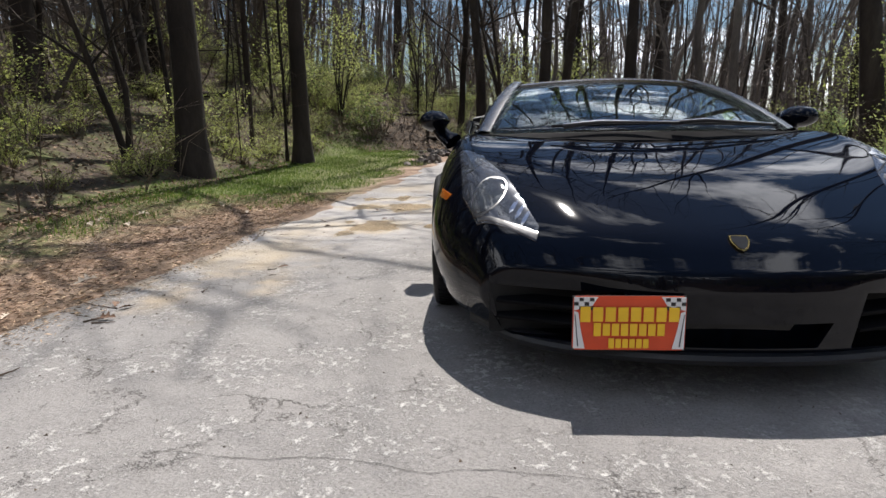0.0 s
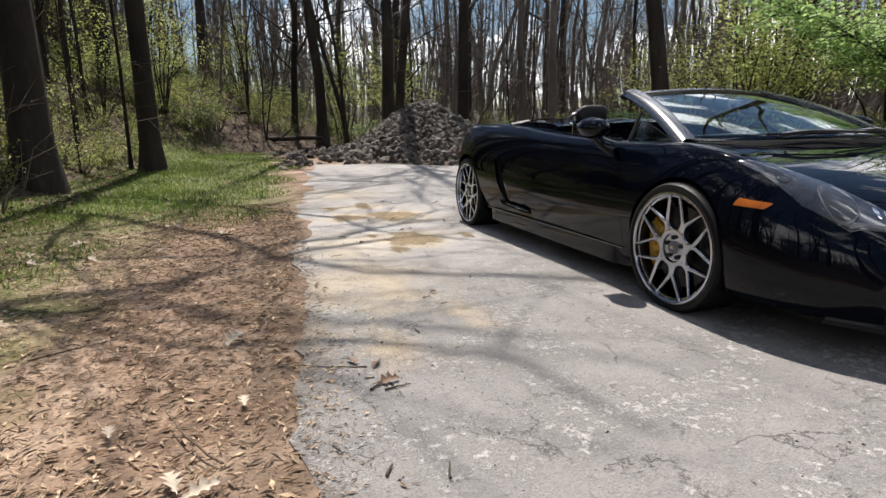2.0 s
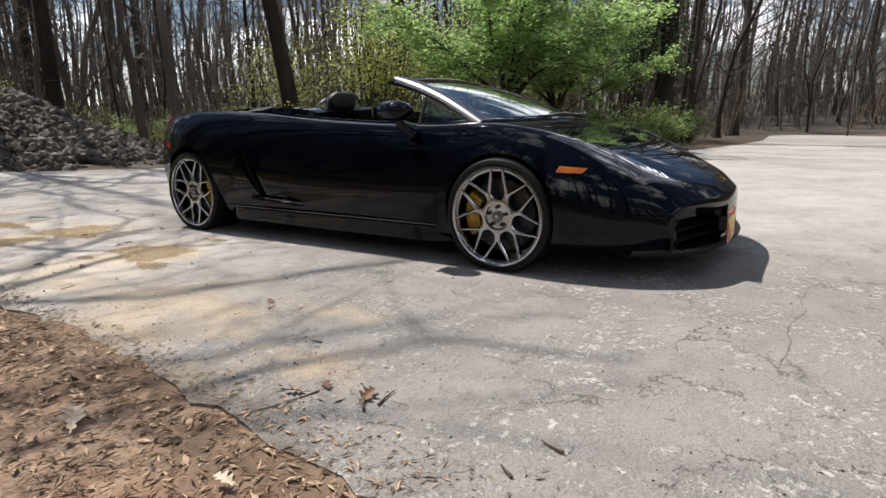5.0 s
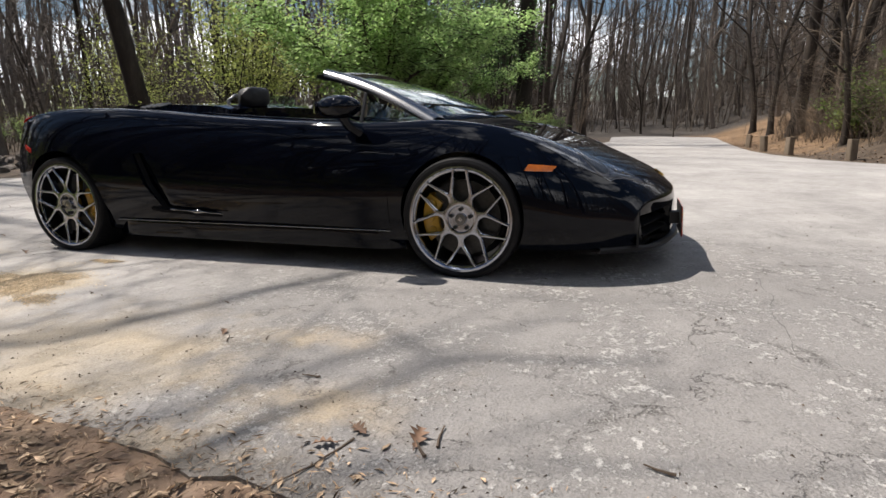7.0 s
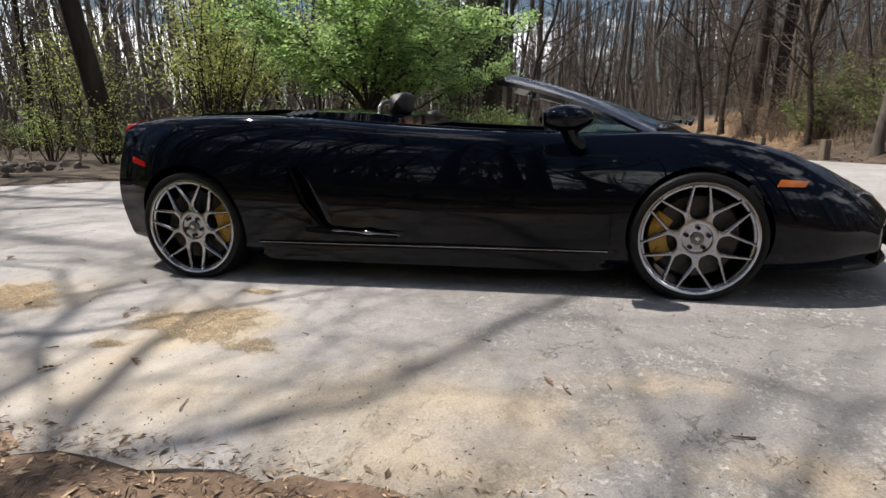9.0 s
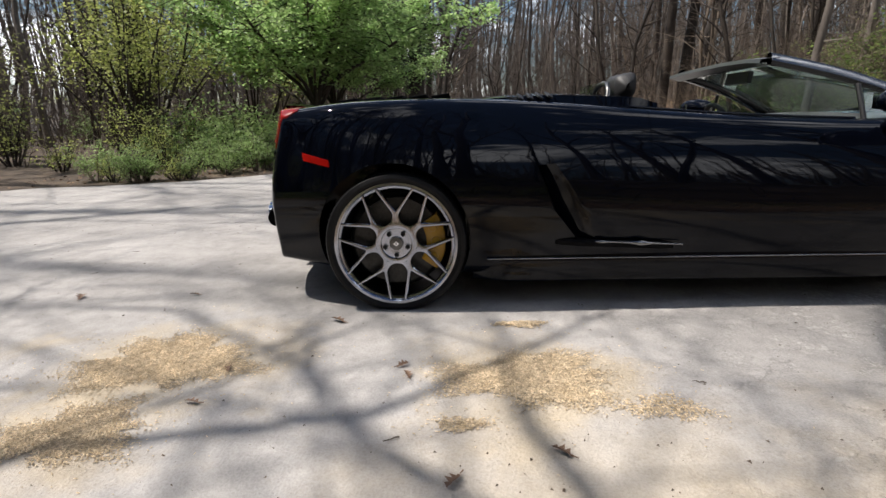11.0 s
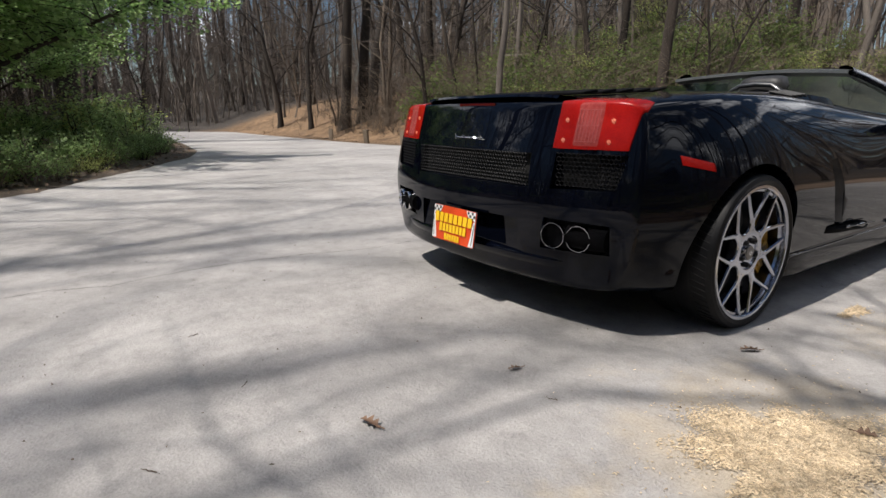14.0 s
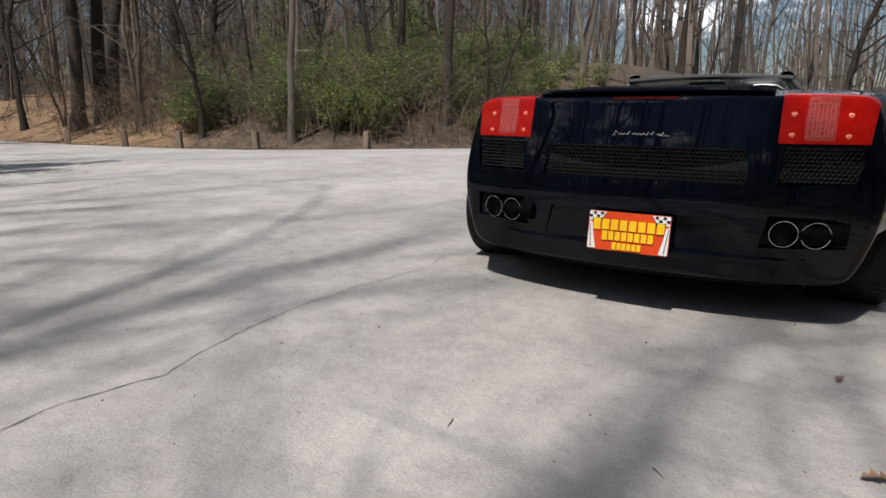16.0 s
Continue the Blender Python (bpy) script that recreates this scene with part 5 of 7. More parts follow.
def bare_tree(name, seed, tall, r, clear, boughs, material, label, lean=(0, 0), stems=1, reach=0.28, stout=1.0, crook=1.0, forks=0, snags=10, dense=False, arms=(), y0=99):
    """A leafless tree: trunk with root flare, and a crown of boughs, branches and twigs."""
    rng = random.Random(seed)
    root = new(name)
    tagged(root, label, "tree", "woodland trees")
    trunk, crown = Geo(), Geo()
    for k in range(stems):
        n = 14
        pts, radii = [], []
        x = y = 0.0
        drift = (0.0, 0.0)
        off = (0.5 * r * math.cos(2.1 * k), 0.5 * r * math.sin(2.1 * k)) if stems > 1 else (0, 0)
        sway = (lean[0] + (0.16 * math.cos(2.6 * k + 0.4) if stems > 1 else 0), lean[1] + (0.16 * math.sin(2.6 * k + 0.4) if stems > 1 else 0))
        for i in range(n + 1):
            t = i / n
            h = tall * t ** 1.25 - 0.25
            flare = 1 + 0.55 * math.exp(-max(h, 0) / (1.3 * r))
            pts.append((off[0] + x + sway[0] * max(h, 0), off[1] + y + sway[1] * max(h, 0), h))
            radii.append(r * (0.8 if stems > 1 else 1.0) * flare * (1 - 0.86 * t))
            drift = (drift[0] * 0.75 + rng.gauss(0, 1), drift[1] * 0.75 + rng.gauss(0, 1))
            x += drift[0] * 0.0065 * tall * crook * t ** 0.6
            y += drift[1] * 0.0065 * tall * crook * t ** 0.6
        trunk.tube(pts, radii, 12, False)
        for _ in range(forks):                             # second leaders
            i = rng.randint(4, 7)
            a = rng.uniform(0, 2 * math.pi)
            limb(crown, rng, pts[i], (0.45 * math.cos(a), 0.45 * math.sin(a), 1.0), tall * rng.uniform(0.35, 0.5), radii[i] * 0.72, 0, 3, (9, 3, 2, 0))
        for _ in range(snags):                             # dead twigs low on the trunk
            i = rng.randint(2, 6)
            p, a = Vector(pts[i]).lerp(Vector(pts[i + 1]), rng.random()), rng.uniform(0, 2 * math.pi)
            e = p + Vector((math.cos(a), math.sin(a), rng.uniform(-0.2, 0.7))) * rng.uniform(0.5, 2.0)
            m = p.lerp(e, 0.5) + Vector((rng.gauss(0, 0.1), rng.gauss(0, 0.1), rng.gauss(0.05, 0.12)))
            crown.tube([p, m, e], [0.016, 0.010, 0.003], 3, False)
            for s in (0.35, 0.6, 0.8):
                b = p.lerp(e, s)
                crown.tube([b, b + Vector((rng.gauss(0, 0.3), rng.gauss(0, 0.3), rng.gauss(0.1, 0.25)))], [0.006, 0.002], 3, False)
        for h, az, length, thick in arms:                  # long low boughs
            i = max(j for j in range(n) if pts[j][2] <= h)
            base = Vector(pts[i]).lerp(Vector(pts[i + 1]), (h - pts[i][2]) / (pts[i + 1][2] - pts[i][2]))
            limb(crown, rng, base, (math.cos(radians(az)), math.sin(radians(az)), 0.22), length, thick, 1, 3, (0, 15 if y0 < 7 else 12, 5, 0), 0.055, 1.0, 9)
        for _ in range(boughs):
            t = rng.uniform(clear, 0.98)
            h = tall * t
            i = max(j for j in range(n) if pts[j][2] <= h)
            f = (h - pts[i][2]) / (pts[i + 1][2] - pts[i][2])
            base = Vector(pts[i]).lerp(Vector(pts[i + 1]), min(f, 1))
            a = rng.uniform(0, 2 * math.pi)
            up = rng.uniform(0.35, 1.0)
            limb(crown, rng, base, (math.cos(a), math.sin(a), up), tall * reach * rng.uniform(0.45, 1.0) * (1.15 - 0.6 * t), radii[i] * rng.uniform(0.28, 0.5) * stout, 1, 2 if dense else 3, (0, 5, 2, 0) if dense else (0, 4, 3, 0), 0.0, stout)
    part("trunk", trunk, material, root, "", 70, False)
    part("crown", crown, material, root, "bare branches and twigs", 70, False)
    return root


KINDS = [
    bare_tree("bare_tree", 11, 24, 0.24, 0.34, 13, M_BARK, "tall leafless woodland tree with dark ridged bark", forks=1),
    bare_tree("bare_tree", 12, 21, 0.17, 0.38, 12, M_BARK, "slender leafless tree with grey-brown bark", crook=1.5),
    bare_tree("bare_tree", 13, 26, 0.27, 0.28, 15, M_BARK, "stout leafless tree with spreading boughs", reach=0.34, forks=1),
    bare_tree("bare_tree", 14, 17, 0.10, 0.26, 13, M_BARK_PALE, "thin pale-barked leafless tree", crook=1.8),
    bare_tree("bare_tree", 15, 22, 0.15, 0.32, 11, M_BARK_PALE, "slender pale-barked leafless tree", lean=(0.05, 0.02), crook=1.3, forks=1),
    bare_tree("bare_tree", 16, 19, 0.13, 0.22, 13, M_BARK, "slim leaning leafless tree", lean=(-0.13, 0.06), crook=1.8),
    bare_tree("sapling", 17, 8.5, 0.05, 0.08, 17, M_BRUSH, "thin leafless sapling among the larger trees", lean=(0.08, -0.05), reach=0.34, crook=2.2, snags=6),
    bare_tree("bare_tree", 18, 18, 0.36, 0.25, 9, M_BARK, "old tree forking into two dark leaning stems", stems=2, crook=1.4),
]
KINDS.append(bare_tree("bare_tree", 19, 33, 0.27, 0.34, 20, M_BARK, "very tall leafless tree with a wide spreading crown", reach=0.34, stout=1.1, dense=True))
KINDS.append(bare_tree("bare_tree", 23, 25, 0.26, 0.24, 22, M_BARK, "dark spreading tree with long bare boughs over the verge", reach=0.5, stout=0.7, dense=True, crook=0.5))
KINDS.append(bare_tree("bare_tree", 27, 15, 0.11, 0.16, 12, M_BRUSH, "crooked thin tree with several stems from one root", stems=3, crook=2.4, reach=0.3))
KINDS.append(bare_tree("bare_tree", 29, 12, 0.12, 0.10, 20, M_BARK, "crooked low-branching leafless tree on the bank", stems=2, crook=2.6, reach=0.42, snags=14))
KINDS.append(bare_tree("bare_tree", 33, 15, 0.13, 0.10, 22, M_BARK, "grey leafless tree with a tangle of fine low branches", crook=2.0, reach=0.36, snags=30, lean=(0.08, 0.03)))
USED = [False] * len(KINDS)


def ground_z(x, y):
    return float(height(x, y)) - 0.018


def set_tree(kind, x, y, turn, scale=1.0, girth=1.0, tilt=(0, 0)):
    m = Matrix.Translation((x, y, ground_z(x, y))) @ Euler((radians(tilt[0]), radians(tilt[1]), radians(turn))).to_matrix().to_4x4() @ Matrix.Diagonal((scale * girth, scale * girth, scale, 1))
    if not USED[kind]:
        USED[kind] = True
        KINDS[kind].matrix_world = m
        return KINDS[kind]
    return copy_thing(KINDS[kind], m)


# trees that can be told apart: kind, x, y, turn, scale, girth
for row in ((9, -4.9, 28.2, 60, 1.0, 1.0), (1, -5.95, 9.4, 200, 0.7, 0.42), (11, -6.2, 4.9, 80, 0.75, 0.75), (1, -5.0, 9.0, 130, 1.0, 0.72), (1, -5.5, 7.6, 40, 0.7, 0.42), (1, -6.4, 12.2, 75, 0.95, 0.9), (8, -7.4, 9.5, 140, 0.9, 0.9), (4, 7.4, 14.6, 100, 1.0, 1.0), (8, -6.6, 15.5, 80, 1.0, 1.0), (8, -0.4, 16.9, 10, 1.0, 0.88), (5, 0.6, 17.6, 30, 0.9, 0.8),
            (8, 2.7, 18.2, 150, 1.0, 0.88), (2, 9.0, 27.3, 60, 1.0, 0.95), (0, 16.4, 29.5, 0, 1.1, 1.0), (0, 11.4, 34.8, 120, 1.1, 1.1),
            (2, 21.7, 41.6, 33, 1.1, 1.0), (7, 23.4, -9.5, 115, 1.0, 1.0), (1, 18.6, -15.0, 70, 1.0, 1.0), (0, 22.1, 2.8, 44, 1.1, 1.45), (5, 23.6, 1.9, 200, 1.0, 1.1), (0, 26.5, -15.3, 190, 1.0, 1.0),
            (1, 24.0, -18.5, 10, 1.0, 1.0), (3, 11.2, -7.6, 10, 1.0, 1.15), (5, 15.5, -9.4, 260, 0.8, 0.8), (5, 13.2, -10.6, 100, 0.7, 0.9),
            (11, 6.9, -11.5, 20, 0.9, 1.0), (12, 11.5, -11.9, 100, 1.0, 1.0), (12, 14.9, -7.5, 190, 0.8, 0.9), (11, 25.0, -8.6, 250, 1.0, 1.0), (11, 1.6, -18.0, 60, 1.0, 1.0), (12, -2.6, -19.7, 310, 1.0, 1.0),
            (12, 27.4, -8.2, 70, 1.1, 1.0), (11, 13.0, -18.1, 140, 1.1, 1.0), (11, 21.0, -9.4, 200, 0.9, 0.9), (12, 22.4, -14.1, 10, 1.1, 1.1), (11, 15.4, -13.8, 330, 1.0, 1.0), (12, 14.9, -18.1, 45, 1.2, 1.0),
            (12, 0.3, 16.2, 280, 0.9, 0.6), (11, -2.3, 16.3, 170, 0.8, 0.7), (12, -1.2, 19.2, 20, 1.1, 1.0), (11, 15.0, 12.7, 90, 1.0, 1.0), (12, -8.7, 6.6, 130, 0.7, 0.6), (11, -8.4, 8.4, 250, 0.7, 0.6), (12, -7.2, 12.4, 30, 0.8, 0.7),
            (11, -2.8, 18.2, 120, 0.9, 0.8), (12, 3.4, 20.4, 210, 1.1, 1.0), (12, 32.5, 1.8, 60, 1.2, 1.1), (11, 46.5, -2.5, 20, 1.3, 1.2), (12, 33.0, -8.4, 150, 1.2, 1.1), (12, 28.8, 3.6, 200, 1.1, 1.0)):
    set_tree(*row)
# trees whose low boughs reach over the lot and shade it: height, bearing, length and girth of each bough
for seed, x, y, tall, r, arms in ((41, -5.5, 5.6, 23, 0.25, ((5.4, -48, 6.5, 0.048), (6.2, -28, 6.5, 0.050), (6.9, -8, 6.0, 0.050), (7.6, -60, 7.0, 0.053), (8.4, -38, 7.5, 0.059), (9.4, -15, 6.5, 0.059), (10.4, -70, 6.0, 0.059))),
                                  (42, -4.6, 8.9, 21, 0.20, ((5.5, -35, 7.5, 0.059), (6.4, -55, 7.0, 0.063), (7.5, -20, 7.5, 0.070), (9.0, -40, 7.5, 0.070))),
                                  (43, 1.6, 15.4, 25, 0.22, ((7.2, -92, 8.6, 0.07), (7.8, -75, 8.6, 0.065), (9.0, -100, 8.4, 0.06), (11.5, -70, 7.5, 0.065), (13.5, -85, 8.0, 0.07), (15.5, -105, 7.5, 0.07))),
                                  (44, 4.6, 16.2, 26, 0.23, ((7.6, -112, 9.4, 0.07), (8.4, -98, 9.4, 0.07), (10.0, -124, 9.0, 0.065), (12.0, -106, 8.5, 0.07), (14.5, -80, 8.0, 0.075), (16.5, -120, 8.0, 0.075)))):
    t = bare_tree("bare_tree", seed, tall, r, 0.5, 12, M_BARK, "dark woodland tree with long bare boughs over the lot", crook=0.5, arms=arms, y0=y)
    t.matrix_world = Matrix.Translation((x, y, ground_z(x, y)))
# trees added at assumed spots so that their crowns shade the west bank
for x, y, k, w in ((-7.6, 3.6, 1, 0.9), (-8.8, 6.4, 0, 0.8), (-7.2, 8.2, 1, 1.0), (-9.8, 4.4, 2, 0.7), (-9.2, 10.6, 0, 0.9), (-7.0, 11.6, 1, 1.0), (-11, 8, 2, 0.8), (-10.5, 13.5, 0, 1.0)):
    set_tree(k, x, y, 77 * x, 0.95, w, (2 * math.sin(9 * y), 2 * math.cos(7 * x)))
lean_tree = bare_tree("leaning_tree", 31, 28, 0.30, 0.3, 18, M_BARK, "stout dark tree leaning over the edge of the lot", lean=(-0.10, 0.06), reach=0.34, arms=((4.9, 138, 4.4, 0.075), (5.6, 150, 3.2, 0.05)))
lean_tree.matrix_world = Matrix.Translation((10.0, 11.9, ground_z(10, 11.9)))


def in_lot(x, y, pad):
    """Whether a place lies on the asphalt or nearer to it than pad."""
    inside, near = False, 1e9
    for (x0, y0), (x1, y1) in zip(LOT, LOT[1:] + LOT[:1]):
        if (y0 > y) != (y1 > y) and x < x0 + (y - y0) * (x1 - x0) / (y1 - y0):
            inside = not inside
        dx, dy = x1 - x0, y1 - y0
        t = max(0, min(1, ((x - x0) * dx + (y - y0) * dy) / (dx * dx + dy * dy)))
        near = min(near, math.hypot(x - x0 - t * dx, y - y0 - t * dy))
    return inside or near < pad


rng = random.Random(77)
placed = []
tries = 0
while len(placed) < 300 and tries < 6000:
    tries += 1
    a, d = rng.uniform(0, 2 * math.pi), 9 + 36 * rng.random() ** 0.75
    x, y = d * math.cos(a), d * math.sin(a)
    if in_lot(x, y, 2.2) or (-5.4 < x < -2 and y < 13.5) or (x > -1.5 and x < 6 and 7 < y < 15.5) or math.hypot(x - 11.2, y - 4.6) < 3.4:
        continue
    if any((x - p) ** 2 + (y - q) ** 2 < 1.7 for p, q in placed):
        continue
    if 6 < x < 16 and 2 < y < 14 and rng.random() < 0.7:
        continue
    if y < -10 and x < 6 and rng.random() < 0.35:
        continue
    if abs(x) < 13 and y > 12 and rng.random() < 0.4:
        continue
    placed.append((x, y))
    set_tree(rng.choice((0, 0, 1, 1, 2, 3, 3, 4, 4, 5, 5, 6, 6, 6, 6, 10, 10)), x, y, rng.uniform(0, 360), rng.uniform(0.75, 1.15), rng.uniform(0.7, 1.2), (rng.gauss(0, 3.5), rng.gauss(0, 3.5)))


for _ in range(30):                                        # beyond the bend of the road
    set_tree(rng.choice((0, 1, 2, 4, 5, 10)), rng.uniform(42, 64), rng.uniform(-18, 24), rng.uniform(0, 360), rng.uniform(0.75, 1.1), rng.uniform(0.8, 1.2), (rng.gauss(0, 3.5), rng.gauss(0, 3.5)))


def thicket(count, seed, spots, label):
    """Young woods seen from afar: slim crooked stems with fine side twigs, joined."""
    r, g = random.Random(seed), Geo()
    k = 0
    while k < count:
        x0, x1, y0, y1 = r.choice(spots)
        x, y = r.uniform(x0, x1), r.uniform(y0, y1)
        if in_lot(x, y, 3):
            continue
        k += 1
        z, tall, rad, a = ground_z(x, y), r.uniform(4, 13), r.uniform(0.02, 0.06), r.uniform(0, 6.283)
        p, d, pts = Vector((x, y, z - 0.1)), Vector((r.gauss(0, 0.15), r.gauss(0, 0.15), 1)), []
        for i in range(5):
            pts.append(p.copy())
            d = (d + Vector((r.gauss(0, 0.13), r.gauss(0, 0.13), 0.05))).normalized()
            p = p + d * tall / 4
        g.tube(pts, [rad, rad * 0.8, rad * 0.6, rad * 0.4, 0.008], 3, False)
        for _ in range(13):
            i = r.choice((0, 1, 1, 2, 2, 3, 3))
            b = pts[i].lerp(pts[i + 1], r.random())
            e = b + Vector((r.gauss(0, 1), r.gauss(0, 1), r.gauss(0.7, 0.5))) * 0.12 * tall
            m = b.lerp(e, 0.5) + Vector((r.gauss(0, 0.1), r.gauss(0, 0.1), -0.06))
            g.tube([b, m, e], [rad * 0.38, rad * 0.25, 0.006], 3, False)
            for _ in range(2):
                g.tube([m, m + Vector((r.gauss(0, 1), r.gauss(0, 1), r.gauss(0.4, 0.6))) * 0.06 * tall], [rad * 0.18, 0.004], 3, False)
    tagged(new("thicket", g.mesh("thicket", M_FARBARK, 70)), label, "woods", kind="stuff")


for _ in range(26):                                        # more young trees on the west bank
    set_tree(rng.choice((1, 6, 10, 10, 3)), rng.uniform(-17, -7.6), rng.uniform(3, 24), rng.uniform(0, 360), rng.uniform(0.75, 1.1), rng.uniform(0.8, 1.2), (rng.gauss(0, 5), rng.gauss(0, 5)))
thicket(650, 9, [(30, 75, -42, -8), (47, 75, -20, 20)], "distant grey thicket beyond the road")
thicket(700, 10, [(-26, 14, 19, 50), (8, 40, 16, 50), (16, 48, 3, 30)], "grey-brown thicket of young leafless trees behind the lot")
thicket(260, 11, [(-30, -9, 0, 34), (-24, -8, 2, 20)], "dark thicket of young trees on the wooded bank")
thicket(850, 8, [(8, 46, -48, -13), (14, 40, -40, -13), (47, 66, -24, 12)], "grey-brown thicket of young leafless trees")


def far_woods():
    """The woods beyond: trunks, forks and twig sprays, joined."""
    r, g = random.Random(5), Geo()
    count = 0
    while count < 2600:
        a, d = r.uniform(0, 2 * math.pi), 42 + 90 * r.random() ** 0.8
        x, y = d * math.cos(a), d * math.sin(a)
        if in_lot(x, y, 3):
            continue
        count += 1
        z, tall, rad = ground_z(x, y), r.uniform(14, 25), r.uniform(0.09, 0.26)
        lx, ly, wv = r.gauss(0, 0.06), r.gauss(0, 0.06), r.uniform(0.1, 0.5)
        pt = lambda h: (x + lx * h + wv * math.sin(h * 0.3 + a * 9), y + ly * h + wv * math.sin(h * 0.37 + a * 5), z + h)
        g.tube([pt(-0.3), pt(tall * 0.2), pt(tall * 0.42), pt(tall * 0.7), pt(tall)], [rad * 1.2, rad * 0.95, rad * 0.75, rad * 0.45, 0.02], 4, False)
        for _ in range(9):
            h = tall * r.uniform(0.10, 0.95)
            b, ln = r.uniform(0, 6.283), r.uniform(0.8, 0.22 * tall) * (1.2 - h / tall)
            p = Vector(pt(h))
            mid = p + Vector((math.cos(b) * ln * 0.6, math.sin(b) * ln * 0.6, ln * 0.5))
            end = mid + Vector((math.cos(b + 0.5) * ln * 0.5, math.sin(b + 0.5) * ln * 0.5, ln * 0.8))
            g.tube([p, mid, end], [rad * 0.3, rad * 0.18, 0.008], 3, False)
            for s in (-0.8, 0.7):
                g.tube([mid, mid + Vector((math.cos(b + s) * ln * 0.5, math.sin(b + s) * ln * 0.5, ln * 0.35))], [rad * 0.12, 0.012], 3, False)
            if d < 75:                                     # fine twigs
                for _ in range(2):
                    q = p.lerp(mid, r.uniform(0.3, 1.0)) if r.random() < 0.4 else mid.lerp(end, r.random())
                    g.tube([q, q + Vector((r.gauss(0, 1), r.gauss(0, 1), r.gauss(0.4, 0.7))) * 0.28 * ln], [0.014, 0.006], 3, False)
    ob = new("far_woods", g.mesh("far_woods", M_FARBARK, 70))
    tagged(ob, "distant leafless woodland, many thin trunks", "woods", kind="stuff")


far_woods()


# ---- shrubs ----
def leaf_quad(v, f, p, d, n, size):
    s = d.cross(n) * (size * 0.42)
    k = len(v)
    v.extend((tuple(p), tuple(p + d * size * 0.5 + s + n * size * 0.1), tuple(p + d * size), tuple(p + d * size * 0.5 - s + n * size * 0.1)))
    f.append((k, k + 1, k + 2, k + 3))


def leafy(root_name, seed, wide, tall, stems, leaves, size, leaf_m, label, category="shrub", group="shrubs", low=0.15, trunk_r=0.02):
    """A shrub or small tree: stems that fork, and single leaves in clusters round their ends."""
    r = random.Random(seed)
    root = new(root_name)
    tagged(root, label, category, group)
    wood, lv = Geo(), Geo()
    tips = []
    for _ in range(stems):
        a, out = r.uniform(0, 6.283), r.uniform(0.15, 1.0)
        top = Vector((math.cos(a) * out * wide, math.sin(a) * out * wide, tall * r.uniform(0.55, 1.0) * (1.05 - 0.45 * out)))
        base = Vector((math.cos(a) * 0.06 * wide, math.sin(a) * 0.06 * wide, -0.1))
        mid = base.lerp(top, 0.5) + Vector((r.uniform(-1, 1), r.uniform(-1, 1), r.uniform(0, 1))) * 0.12 * wide
        wood.tube([base, base.lerp(mid, 0.5) + Vector((r.uniform(-1, 1), r.uniform(-1, 1), 0)) * 0.04 * wide, mid, top], [trunk_r, trunk_r * 0.8, trunk_r * 0.6, trunk_r * 0.15], 4, False)
        for t in np.linspace(low + 0.2, 1.0, 5):
            p = mid.lerp(top, (t - 0.5) * 2) if t > 0.5 else base.lerp(mid, t * 2)
            for _ in range(2):
                e = p + Vector((r.gauss(0, 1), r.gauss(0, 1), r.gauss(0.25, 0.8))) * (0.19 * wide)
                if e.z < low * tall:
                    continue
                wood.tube([p, e], [trunk_r * 0.28, trunk_r * 0.08], 3, False)
                tips.append((p, e))
    spread = 0.10 * wide
    for _ in range(leaves):
        p0, e = r.choice(tips)
        p = p0.lerp(e, r.uniform(0.35, 1.15)) + Vector((r.gauss(0, spread), r.gauss(0, spread), r.gauss(0, spread * 0.7)))
        d = Vector((r.gauss(0, 1), r.gauss(0, 1), r.gauss(-0.15, 0.6))).normalized()
        n = Vector((r.gauss(0, 0.5), r.gauss(0, 0.5), 1)).normalized()
        n = (n - d * n.dot(d)).normalized()
        leaf_quad(lv.v, lv.f, p, d, n, size * r.uniform(0.6, 1.25))
    part("branchwork", wood, M_BARK, root, "", 70, False)
    part("foliage", lv, leaf_m, root, "", None, False)
    return root


